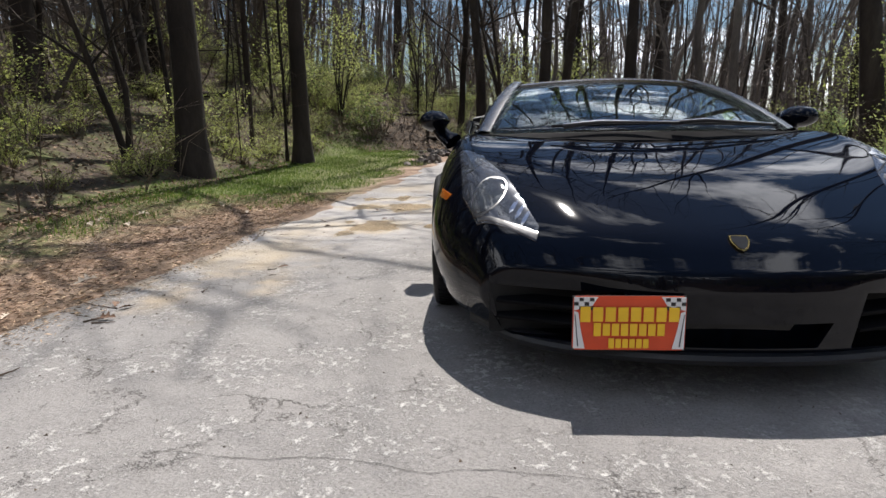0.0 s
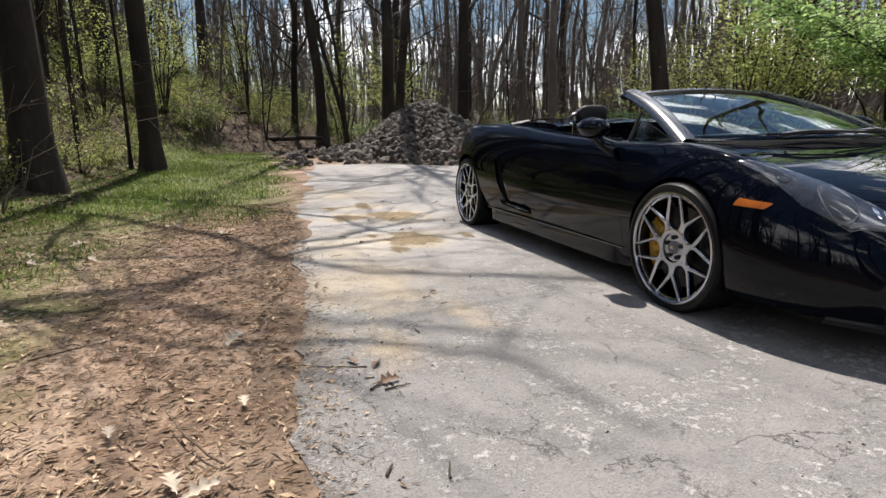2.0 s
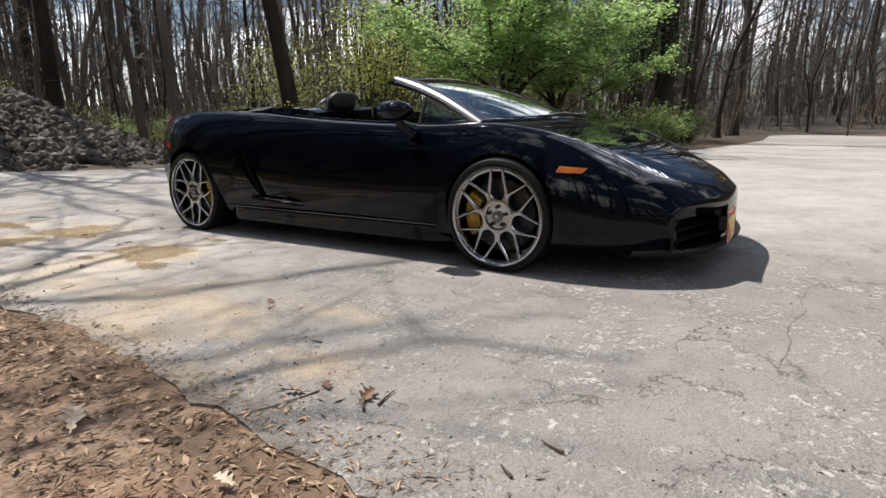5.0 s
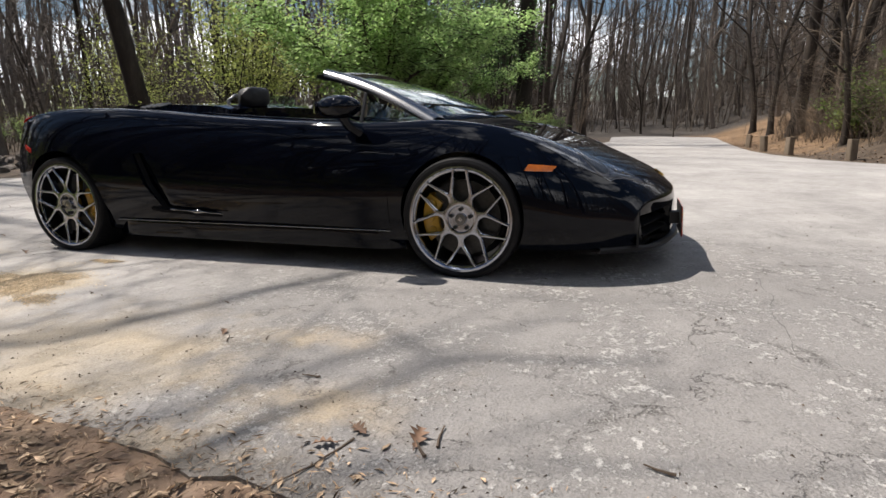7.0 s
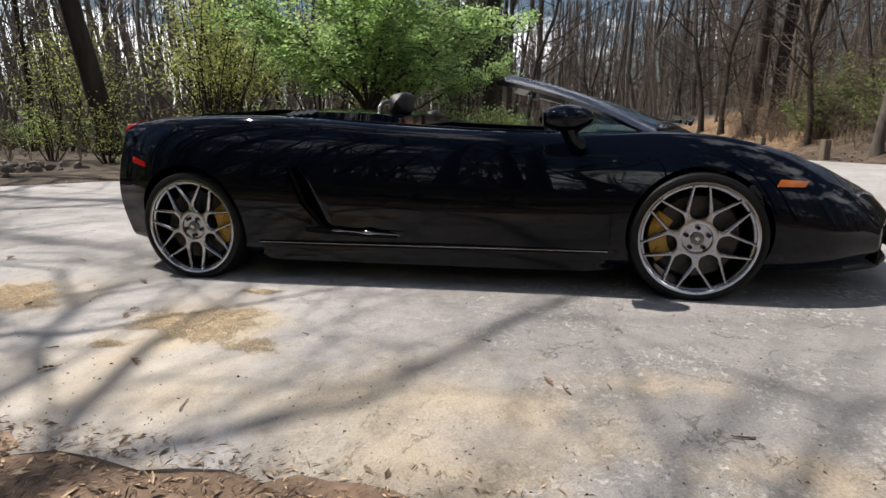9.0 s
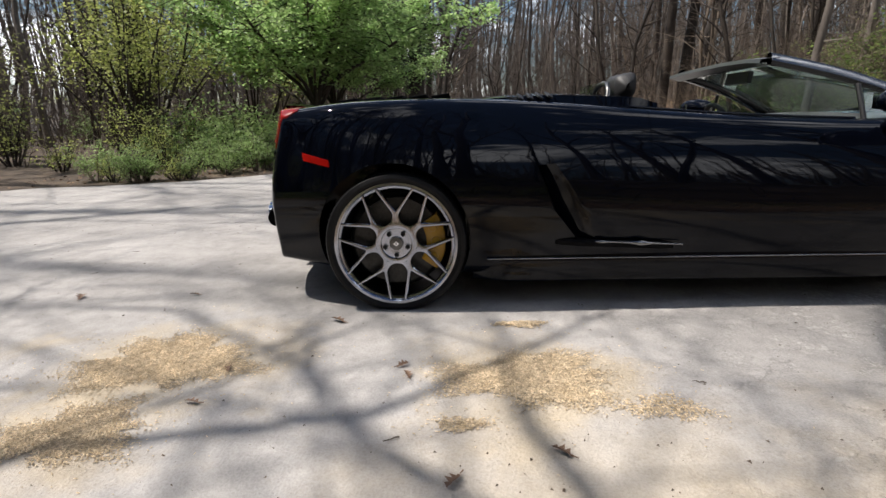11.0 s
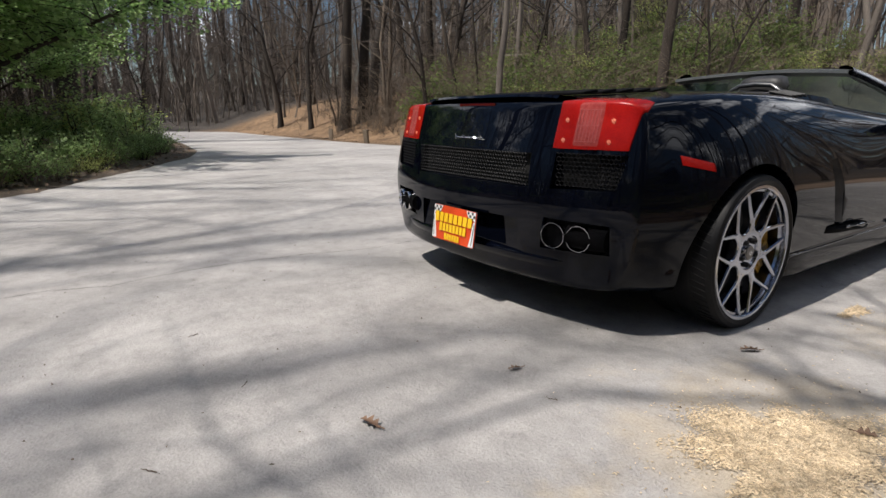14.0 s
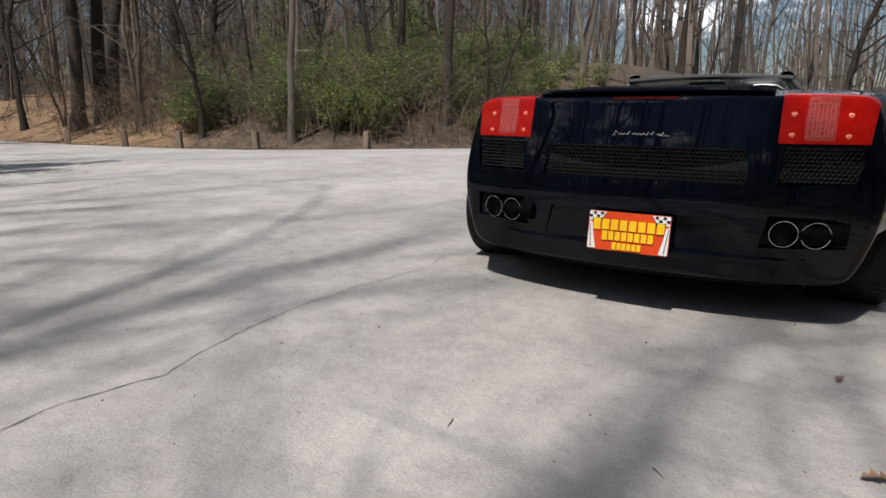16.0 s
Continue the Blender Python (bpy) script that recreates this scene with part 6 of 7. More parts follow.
def spreading_leafy_tree(seed, tall, wide, fork, r0, clusters, per, size, label):
    """A trunk that forks low into arching limbs, with leaves in flat sprays along their outer parts."""
    r = random.Random(seed)
    root = new("leafy_tree")
    tagged(root, label, "tree", "leafy trees")
    wood, lv = Geo(), Geo()
    wood.tube([(0, 0, -0.2), (0.03, 0.02, 0.3), (-0.03, 0.05, 0.9), (0.02, 0, fork)], [r0 * 1.5, r0 * 1.05, r0, r0 * 0.9], 10, False)
    sprays = []
    for k in range(14):
        a, out = 2 * math.pi * k / 14 + r.uniform(-0.3, 0.3), r.uniform(0.35, 1.0)
        p, pts, q = Vector((0, 0, fork * r.uniform(0.6, 1.0))), [], r0 * r.uniform(0.26, 0.46)
        end = Vector((math.cos(a) * out * wide, math.sin(a) * out * wide, tall * (1.0 - 0.66 * out) * r.uniform(0.85, 1.05)))
        for i in range(7):
            t = i / 6
            pts.append(Vector((p.x + (end.x - p.x) * t ** 1.2, p.y + (end.y - p.y) * t ** 1.2, p.z + (end.z - p.z) * t ** 0.8)) + Vector((r.gauss(0, 1), r.gauss(0, 1), r.gauss(0, 0.6))) * 0.10 * t)
        wood.tube(pts, [q * (1 - 0.85 * i / 6) for i in range(7)], 6, False)
        for _ in range(clusters):
            t = r.uniform(0.3, 1.0)
            i = min(int(t * 6), 5)
            b = pts[i].lerp(pts[i + 1], t * 6 - i)
            ang = r.uniform(0, 6.283)
            d = Vector((math.cos(ang), math.sin(ang), r.uniform(-0.35, 0.5)))
            e = b + d * r.uniform(0.35, 1.15) * (1.25 - 0.5 * t)
            m = b.lerp(e, 0.5) + Vector((0, 0, 0.08))
            wood.tube([b, m, e], [0.016, 0.010, 0.004], 3, False)
            sprays.append((b, m, e))
    for b, m, e in sprays:
        for _ in range(per):
            t = 0.25 + 0.85 * r.random() ** 0.8
            p = b.lerp(e, t) + Vector((r.gauss(0, 0.13), r.gauss(0, 0.13), r.gauss(0.0, 0.07)))
            d = Vector((r.gauss(0, 1), r.gauss(0, 1), r.gauss(-0.2, 0.4))).normalized()
            n = Vector((r.gauss(0, 0.4), r.gauss(0, 0.4), 1)).normalized()
            n = (n - d * n.dot(d)).normalized()
            leaf_quad(lv.v, lv.f, p, d, n, size * r.uniform(0.6, 1.25))
    part("branchwork", wood, M_BARK, root, "", 70, False)
    part("foliage", lv, M_TREELEAF, root, "", None, False)
    return root


big = spreading_leafy_tree(3, 7.2, 4.8, 1.35, 0.125, 62, 44, 0.094, "broad spreading tree in full pale green leaf")
big.matrix_world = Matrix.Translation((10.4, 4.35, ground_z(10.4, 4.35)))
copy_thing(big, pose(15.6, 5.0, ground_z(15.6, 5.0), 0, 0, 230) @ Matrix.Diagonal((0.9, 0.9, 1.0, 1)))
ivy = leafy("evergreen_tree", 51, 2.3, 9.0, 13, 5200, 0.13, M_IVY, "dark evergreen tree among the bare trunks", "tree", "leafy trees", 0.3, 0.05)
ivy.matrix_world = Matrix.Translation((21.3, 3.9, ground_z(21.3, 3.9)))
copy_thing(ivy, pose(25.5, 5.0, ground_z(25.5, 5.0), 0, 0, 140) @ Matrix.Diagonal((0.9, 0.9, 1.1, 1)))
SHRUBS = [
    leafy("shrub", 21, 0.75, 1.15, 10, 1400, 0.060, M_LEAF, "low fresh green shrub at the wood's edge"),
    leafy("shrub", 22, 0.95, 1.7, 9, 760, 0.052, M_SPRING, "loose yellow-green shrub in spring leaf"),
    leafy("shrub", 23, 0.6, 0.7, 8, 560, 0.046, M_SPRING, "sparse low yellow-green undergrowth"),
    leafy("shrub", 26, 1.0, 1.5, 14, 1000, 0.075, M_BANKLEAF, "dense dull green briar on the bank"),
    leafy("understorey_tree", 24, 1.9, 5.0, 10, 1900, 0.072, M_SPRING, "slim understorey tree with a haze of yellow-green leaves", "tree", "leafy trees", 0.3, 0.03),
]
HAD = [False] * len(SHRUBS)


WILD = {0: (Geo(), Geo()), 1: (Geo(), Geo()), 3: (Geo(), Geo())}


def wild_shrub(kind, x, y, turn, scale):
    """A shrub too far back to be told apart: joined into the undergrowth."""
    m = pose(x, y, ground_z(x, y), 0, 0, turn) @ Matrix.Diagonal((scale, scale, scale, 1))
    for g, ob in zip(WILD[min(kind, 1) if kind < 3 else 3], SHRUBS[kind].children):
        g.add([m @ v.co for v in ob.data.vertices], [tuple(p.vertices) for p in ob.data.polygons])


def set_shrub(kind, x, y, turn, scale):
    m = pose(x, y, ground_z(x, y), 0, 0, turn) @ Matrix.Diagonal((scale, scale, scale, 1))
    if not HAD[kind]:
        HAD[kind] = True
        SHRUBS[kind].matrix_world = m
    else:
        copy_thing(SHRUBS[kind], m)


rng = random.Random(9)
for x, y, k in ((8.2, 5.0, 0), (7.4, 5.6, 0), (11.6, 2.6, 0), (6.6, 6.4, 1), (7.6, 7.4, 1), (6.9, 4.9, 0), (12.6, 3.0, 1), (9.8, 6.6, 1), (6.0, 7.6, 2), (11.9, 4.6, 0)):
    set_shrub(k, x, y, rng.uniform(0, 360), rng.uniform(0.8, 1.25))
n = 0
while n < 300:                                             # the bank beside the dirt strip
    x, y = -5.0 - 10 * rng.random() ** 1.5, rng.uniform(-1, 24)
    if x > float(np.interp(y, [2, 9, 13, 16, 20, 24], [-5.6, -5.4, -4.2, -2.0, 0.2, 1.2])):
        continue
    n += 1
    (set_shrub if n % 4 == 1 else wild_shrub)(rng.choice((1, 2, 2, 2, 2)), x, y, rng.uniform(0, 360), rng.uniform(0.4, 0.95))
for k in range(110):                                       # the slope behind the grass
    y = rng.uniform(13.5, 29)
    x = float(np.interp(y, [13, 16, 20, 27, 30], [-4.0, -2.0, 0.2, 2.2, 3.0])) - 7.5 * rng.random() ** 1.2
    (set_shrub if k % 4 == 0 else wild_shrub)(rng.choice((1, 2, 2, 3, 2)), x, y, rng.uniform(0, 360), rng.uniform(0.45, 1.0))
n = 0
while n < 230:                                              # the far bank behind the posts
    x, y = rng.uniform(3, 28), -8.0 - 14 * rng.random() ** 1.4
    if in_lot(x, y, 1.6) or (x > 17 and y > -15):
        continue
    n += 1
    (set_shrub if x < 20 and n % 3 == 0 else wild_shrub)(rng.choice((3, 3, 3, 3, 2, 1)), x, y, rng.uniform(0, 360), rng.uniform(0.7, 1.45))
for k in range(16):                                        # along the east verge
    x = 6.4 + 0.5 * k + rng.uniform(-0.3, 0.3)
    set_shrub(0 if k % 3 else 1, x, 5.4 - 0.28 * (x - 6) + rng.uniform(0, 1.6), rng.uniform(0, 360), rng.uniform(0.6, 1.1))
for k in range(70):                                        # low green plants right up to the asphalt
    t = rng.random()
    x, y = 4.3 + 9.6 * t, float(np.interp(4.3 + 9.6 * t, [4.2, 5.3, 7.6, 10.4, 13.9], [4.7, 3.6, 2.3, 1.15, 0.4])) + 0.55 + abs(rng.gauss(0, 0.7))
    if math.hypot(x - 9.2, y - 3.4) > 1.1:
        (set_shrub if k % 2 else wild_shrub)(rng.choice((0, 0, 2)), x, y, rng.uniform(0, 360), rng.uniform(0.3, 0.65))
for k in range(14):                                        # green clumps where the verge narrows along the road
    x = 12.0 + 0.7 * k + rng.uniform(-0.3, 0.3)
    set_shrub(0 if k % 4 else 1, x, 1.9 - 0.11 * (x - 12) + rng.uniform(0, 1.5), rng.uniform(0, 360), rng.uniform(0.9, 1.5))
n = 0
while n < 45:                                              # behind the stone heap and east of it
    x, y = rng.uniform(-2, 22), rng.uniform(9, 30)
    if in_lot(x, y, 1.2) or (x < 6 and y < 15.5):
        continue
    n += 1
    set_shrub(rng.choice((1, 2, 1, 0)), x, y, rng.uniform(0, 360), rng.uniform(0.7, 1.4))
for x, y, s in ((0.9, 19.5, 1.0), (3.4, 21, 1.1), (-3.0, 22, 0.9), (8.6, 7.6, 1.1), (10.6, 8.6, 1.3), (12.2, 6.4, 1.2), (11.5, 15, 1.0), (-9, 13, 0.8), (-6.2, 12.6, 0.75), (-5.2, 15.2, 0.9), (-8.0, 17.5, 0.9), (4.5, 25, 1.2), (13, 9.8, 1.2), (9.6, 8.4, 1.0), (15, 12, 1.2), (16, 18, 1.2), (20, 8, 1.1), (24, -20, 1.2), (14, -19, 1.0), (18, -23, 1.3)):
    set_shrub(4, x, y, rng.uniform(0, 360), s)


for key, m in ((0, M_LEAF), (1, M_SPRING), (3, M_BANKLEAF)):
    under = new("undergrowth", WILD[key][1].mesh("undergrowth", m))
    tagged(under, ("fresh green undergrowth under the trees", "yellow-green undergrowth coming into leaf", "", "dull green briars on the wooded bank")[key], "undergrowth", kind="stuff")
    tagged(part("undergrowth_stems", WILD[key][0], M_BRUSH, under, "thin brown stems", 70, False), kind="stuff")


# ---- stone heap ----
def stone_mesh(seed):
    r = random.Random(seed)
    bm = bmesh.new()
    bmesh.ops.create_icosphere(bm, subdivisions=1, radius=1.0)
    sx, sy, sz = r.uniform(0.8, 1.25), r.uniform(0.6, 1.0), r.uniform(0.45, 0.8)
    for v in bm.verts:
        v.co *= r.uniform(0.78, 1.12)
        v.co = Vector((v.co.x * sx, v.co.y * sy, v.co.z * sz))
    me = bpy.data.meshes.new("stone")
    bm.to_mesh(me)
    bm.free()
    me.materials.append(M_ROCK)
    return me


def heap_z(x, y):
    """Height of the heap over the ground."""
    a = 1.46 * np.maximum(0, 1 - np.hypot((x - 1.95) / 2.15, (y - 12.2) / 2.6) ** 1.35)
    b = 0.72 * np.maximum(0, 1 - np.hypot((x - 3.2) / 1.75, (y - 11.5) / 1.9) ** 1.2)
    c = 0.30 * np.maximum(0, 1 - np.hypot((x - 0.4) / 1.6, (y - 12.0) / 1.4) ** 1.2)
    return np.maximum(np.maximum(a, b), c)


core = Geo()
gx, gy = np.linspace(-2.2, 6, 50), np.linspace(8.2, 15.6, 46)
core.sheet([[(x, y, ground_z(x, y) - 0.12 + float(heap_z(x, y)) * 0.97) for y in gy] for x in gx])
heap = new("stone_heap", core.mesh("stone_heap", M_ROCK, 60))
tagged(heap, "heap of broken grey-brown stone at the edge of the lot", "stone heap")
STONES = [stone_mesh(s) for s in range(8)]
rng = random.Random(21)
near, rest = 0, Geo()
k = 0
while k < 3400:
    x, y = rng.uniform(-2.2, 6.0), rng.uniform(8.4, 15.0)
    h = float(heap_z(x, y))
    if h < 0.02 and rng.random() > 0.06 or y > 12.9 and rng.random() < 0.6 or in_lot(x, y, -0.0) and h < 0.02:
        continue
    k += 1
    size = rng.uniform(0.05, 0.15)
    m = Matrix.LocRotScale((x, y, ground_z(x, y) + h * 0.97 + rng.uniform(-0.02, 0.05)), Euler((rng.uniform(0, 6.3), rng.uniform(0, 6.3), rng.uniform(0, 6.3))), (size,) * 3)
    me = rng.choice(STONES)
    if near < 300 and y < 11.4 and k % 3 == 0:
        near += 1
        ob = new("stone", me)
        ob.parent = heap
        ob.matrix_local = m
    else:
        rest.add([m @ v.co for v in me.vertices], [tuple(p.vertices) for p in me.polygons])
ob = part("rubble", rest, M_ROCK, heap, "broken stones", None, False)
tagged(ob, kind="stuff")


# ---- posts ----
first_post = new("bollard_post", Geo().prism([(-0.085, -0.07), (-0.07, -0.085), (0.07, -0.085), (0.085, -0.07), (0.085, 0.07), (0.07, 0.085), (-0.07, 0.085), (-0.085, 0.07)], "z", -0.3, 0.46).mesh("bollard_post", M_POST, None, True))
tagged(first_post, "short weathered square timber bollard beside the road", "bollard", "roadside bollards")
bevel(first_post, 0.012)
for i, (x, y, s, tx, ty) in enumerate(((8.95, -8.1, 1.05, 2, -3), (11.7, -6.75, 1.0, 0, 2), (13.95, -6.0, 1.0, 4, 3), (16.3, -5.85, 1.0, -3, 2), (19.8, -6.0, 1.0, 3, -2))):
    m = pose(x, y, ground_z(x, y), tx, ty, 15 * i) @ Matrix.Diagonal((1, 1, s, 1))
    if i == 0:
        first_post.matrix_world = m
    else:
        copy_thing(first_post, m)


# ---- litter, chips, grass ----
def scatter_leaves():
    r, g = random.Random(41), Geo()
    k = 0
    while k < 92000:
        x, y = r.uniform(-5.4, -2.35), r.uniform(-4.2, 3.6)
        if x > -2.75 and in_lot(x, y, 0.0) and r.random() > 0.95 * math.exp(-(max(0.0, x - float(verge_x(y))) / 0.15) ** 2) + 0.008:
            continue
        if not in_lot(x, y, 1.0) and r.random() < 0.3:
            continue
        k += 1
        z = max(ground_z(x, y) + 0.004 + float(rough(x, y)) + float(berm(x, y)), float(height(x, y)) if in_lot(x, y, 0.0) else -9) + 0.004
        a, size = r.uniform(0, 6.283), r.choice((0.005, 0.006, 0.008, 0.010, 0.012, 0.014, 0.016, 0.020, 0.024)) * r.uniform(0.7, 1.2)
        if in_lot(x, y, 0.0):
            size *= 0.75
        d, n = Vector((math.cos(a), math.sin(a), r.uniform(-0.2, 0.35))).normalized(), Vector((r.gauss(0, 0.35), r.gauss(0, 0.35), 1)).normalized()
        s = d.cross(n).normalized() * size * r.choice((0.05, 0.07, 0.10, 0.13, 0.18, 0.28, 0.42))
        c = n * size * r.uniform(0.05, 0.25)
        p = Vector((x, y, z))
        e = len(g.v)
        g.v.extend(tuple(q) for q in (p - d * size, p - s * 0.9 + c, p + d * size, p + s * 0.9 + c, p))
        g.f.extend(((e, e + 1, e + 4), (e + 1, e + 2, e + 4), (e + 2, e + 3, e + 4), (e + 3, e, e + 4)))
    ob = new("leaf_litter", g.mesh("leaf_litter", M_DEADLEAF))
    tagged(ob, "dry brown leaves and bark scraps on the dirt", "leaf litter", kind="stuff")


scatter_leaves()


def bank_litter():
    r, g = random.Random(43), Geo()
    for _ in range(76000):
        x, y = -4.8 - 10 * r.random() ** 1.4, r.uniform(-3, 24)
        if r.random() < 0.25:
            x, y = r.uniform(6, 34), r.uniform(-18, -6)
            if r.random() < 0.3:
                x, y = r.uniform(3, 22), r.uniform(-0.5, 7)
            if in_lot(x, y, 0.1):
                continue
        elif r.random() < 0.34:                              # the slope behind the grass
            y = r.uniform(12.6, 27)
            x = float(np.interp(y, [12.6, 16, 20, 27], [-3.6, -1.2, 1.0, 2.8])) - 6 * r.random() ** 1.3
        z = ground_z(x, y) + 0.015
        a, size = r.uniform(0, 6.283), r.uniform(0.025, 0.07)
        d, n = Vector((math.cos(a), math.sin(a), r.uniform(-0.3, 0.5))).normalized(), Vector((r.gauss(0, 0.5), r.gauss(0, 0.5), 1)).normalized()
        n = (n - d * n.dot(d)).normalized()
        leaf_quad(g.v, g.f, Vector((x, y, z)), d, n, size)
    ob = new("bank_leaf_litter", g.mesh("bank_leaf_litter", M_BANKLITTER))
    tagged(ob, "fallen brown leaves covering the wooded banks", "leaf litter", kind="stuff")


bank_litter()


def grass_strip():
    r, g = random.Random(42), Geo()
    k = 0
    while k < 30000:
        x, y = r.uniform(-5.4, -1.2), r.uniform(-2.6, 14.5)
        if in_lot(x, y, 0.12):
            continue
        tuft = 0.5 + 0.5 * math.sin(2.1 * x + 1.3 * math.sin(1.7 * y)) * math.sin(1.6 * y + 0.8 * x)
        edge = float(smoothstep(1.6, 3.6, y + 0.6 * math.sin(2 * x))) * float(smoothstep(0.1, 0.9, float(np.interp(y, [2, 9.5, 14], [-2.4, -1.5, -2.2])) - x + 0.3 * math.sin(3 * y)))
        moss = 0.30 * float(smoothstep(0.55, 0.85, tuft)) * float(smoothstep(-3.3, -4.2, x)) if y < 3 else 0.0
        if r.random() > max(edge * (0.25 + 0.75 * tuft), moss):
            continue
        k += 1
        z = ground_z(x, y) + float(rough(x, y))
        h, a = r.uniform(0.03, 0.085), r.uniform(0, 6.283)
        w = Vector((math.cos(a), math.sin(a), 0)) * r.uniform(0.003, 0.006)
        b = Vector((r.gauss(0, 0.4), r.gauss(0, 0.4), 1)).normalized() * h
        p = Vector((x, y, z))
        e = len(g.v)
        g.v.extend(tuple(q) for q in (p - w, p + w, p + b * 0.6 + w * 0.7, p + b * 0.6 - w * 0.7, p + b + Vector((b.x, b.y, -0.2 * h)) * 0.5))
        g.f.extend(((e, e + 1, e + 2, e + 3), (e + 3, e + 2, e + 4)))
    ob = new("grass", g.mesh("grass", M_GRASS))
    tagged(ob, "short bright green grass verge beside the lot", "grass", kind="stuff")


grass_strip()


def chip_patch(cx, cy, rx, ry, count, seed, turn=0.0):
    """Spilled wood chips: a thin mound and its loose chips."""
    r, g = random.Random(seed), Geo()
    k = 0
    while k < count:
        u, v = r.gauss(0, 0.62), r.gauss(0, 0.62)
        ang = math.atan2(v, u)
        lim = 0.85 + 0.18 * math.sin(3 * ang + seed) + 0.12 * math.sin(7 * ang + 2 * seed) + 0.07 * math.sin(13 * ang)
        d = math.hypot(u, v)
        if r.random() > (1 - float(smoothstep(0.45 * lim, 1.15 * lim, d))) ** 1.3 + 0.015:
            continue
        k += 1
        x, y = cx + rx * u * math.cos(turn) - ry * v * math.sin(turn), cy + rx * u * math.sin(turn) + ry * v * math.cos(turn)
        z = float(height(x, y)) + 0.003 + r.random() * 0.008 * max(0, 1 - d)
        a, s, w = r.uniform(0, 6.283), r.uniform(0.0018, 0.0046), r.uniform(0.0009, 0.002)
        c, q = Vector((math.cos(a), math.sin(a), r.uniform(-0.25, 0.25))) * s, Vector((-math.sin(a), math.cos(a), 0)) * w
        p, up = Vector((x, y, z)), Vector((0, 0, 0.0016))
        e = len(g.v)
        g.v.extend(tuple(t) for t in (p - c - q, p + c - q, p + c + q, p - c + q, p - c * 0.8 + up, p + c * 0.8 + up))
        g.f.extend(((e, e + 1, e + 5, e + 4), (e + 1, e + 2, e + 5), (e + 2, e + 3, e + 4, e + 5), (e + 3, e, e + 4)))
    ob = new("wood_chips", g.mesh("wood_chips", M_CHIP))
    tagged(ob, "spilled pale yellow wood chips on the asphalt", "wood chips", kind="stuff")


for row in ((-1.42, 2.02, 0.27, 0.36, 22000, 1), (-1.86, 2.05, 0.20, 0.24, 7500, 2), (-1.56, 0.80, 0.24, 0.34, 15000, 3), (-1.11, 0.78, 0.05, 0.14, 900, 4), (-1.57, 2.85, 0.10, 0.35, 3500, 5),
            (-1.83, 1.02, 0.05, 0.1, 500, 6), (-1.95, 2.75, 0.12, 0.2, 1200, 7), (-1.75, 0.45, 0.10, 0.16, 900, 8)):
    chip_patch(*row)


def twig(x, y, length, turn, r=0.004, name="twig", bend=0.08):
    r *= 0.55
    length *= 0.75
    g, q = Geo(), random.Random(int(1000 * abs(x) + 77 * abs(y)))
    pts = [(length * (t - 0.5), bend * length * (math.sin(3 * t + q.random()) - 0.5) * 0.5, r + 0.004 * q.random()) for t in np.linspace(0, 1, 7)]
    g.tube(pts, [r * (1.1 - 0.6 * i / 6) for i in range(7)], 5)
    if length > 0.3:
        g.tube([pts[3], (pts[3][0] + 0.15 * length, pts[3][1] + 0.14 * length, r * 2)], [r * 0.6, r * 0.2], 4)
    ob = new(name, g.mesh(name, M_TWIG, 60))
    ob.matrix_world = pose(x, y, float(height(x, y)) + (0.0 if in_lot(x, y, 0) else 0.0), 0, 0, turn)
    return tagged(ob, "dry brown twig lying on the ground", "twig", "fallen twigs")


def oak_leaf(x, y, size, turn, tilt=12, m=None, label="curled brown fallen oak leaf on the asphalt"):
    g = Geo()
    rows, n = [], 15
    for i in range(n):
        t = i / (n - 1)
        w = size * 0.34 * math.sin(math.pi * min(1, t * 0.92 + 0.06)) ** 0.8 * (0.62 + 0.38 * math.cos(2 * math.pi * 3.5 * t))
        c = size * 0.10 * math.sin(2.4 * t)
        rows.append([(size * (t - 0.5), -w, c + w * 0.45), (size * (t - 0.5), -w * 0.5, c + w * 0.12), (size * (t - 0.5), 0, c), (size * (t - 0.5), w * 0.5, c + w * 0.18), (size * (t - 0.5), w, c + w * 0.6)])
    g.sheet(rows)
    g.tube([(-size * 0.75, 0, 0.004), (-size * 0.5, 0, 0.004)], 0.0015, 4)
    ob = new("oak_leaf", g.mesh("oak_leaf", m or M_OAKLEAF, 60))
    ob.matrix_world = pose(x, y, float(height(x, y)) + 0.004, tilt, 0, turn)
    return tagged(ob, label, "leaf", "fallen oak leaves")


for row in ((-0.72, 2.79, 0.070, 20, 5), (-1.06, 1.51, 0.07, 60), (-1.49, 1.78, 0.05, 200), (-1.71, 1.80, 0.05, 80), (-1.47, 1.21, 0.045, 310), (-1.54, 1.19, 0.05, 20), (-1.96, 0.78, 0.06, 50), (-2.07, 1.04, 0.06, 150), (-0.70, 2.26, 0.05, 80), (-1.85, -0.66, 0.05, 30), (-2.31, -1.45, 0.06, 240), (-2.30, -1.60, 0.08, 10), (-2.39, -1.40, 0.06, 120)):
    oak_leaf(*row)
rng = random.Random(19)
for k in range(46):
    x, y = rng.uniform(-5.0, -2.75), rng.uniform(-3.2, 2.4)
    oak_leaf(x, y, rng.uniform(0.05, 0.12), rng.uniform(0, 360), rng.uniform(-14, 14), M_PALELEAF if k % 3 else M_OAKLEAF, "bleached fallen leaf on the dirt" if k % 3 else "brown fallen leaf on the dirt")
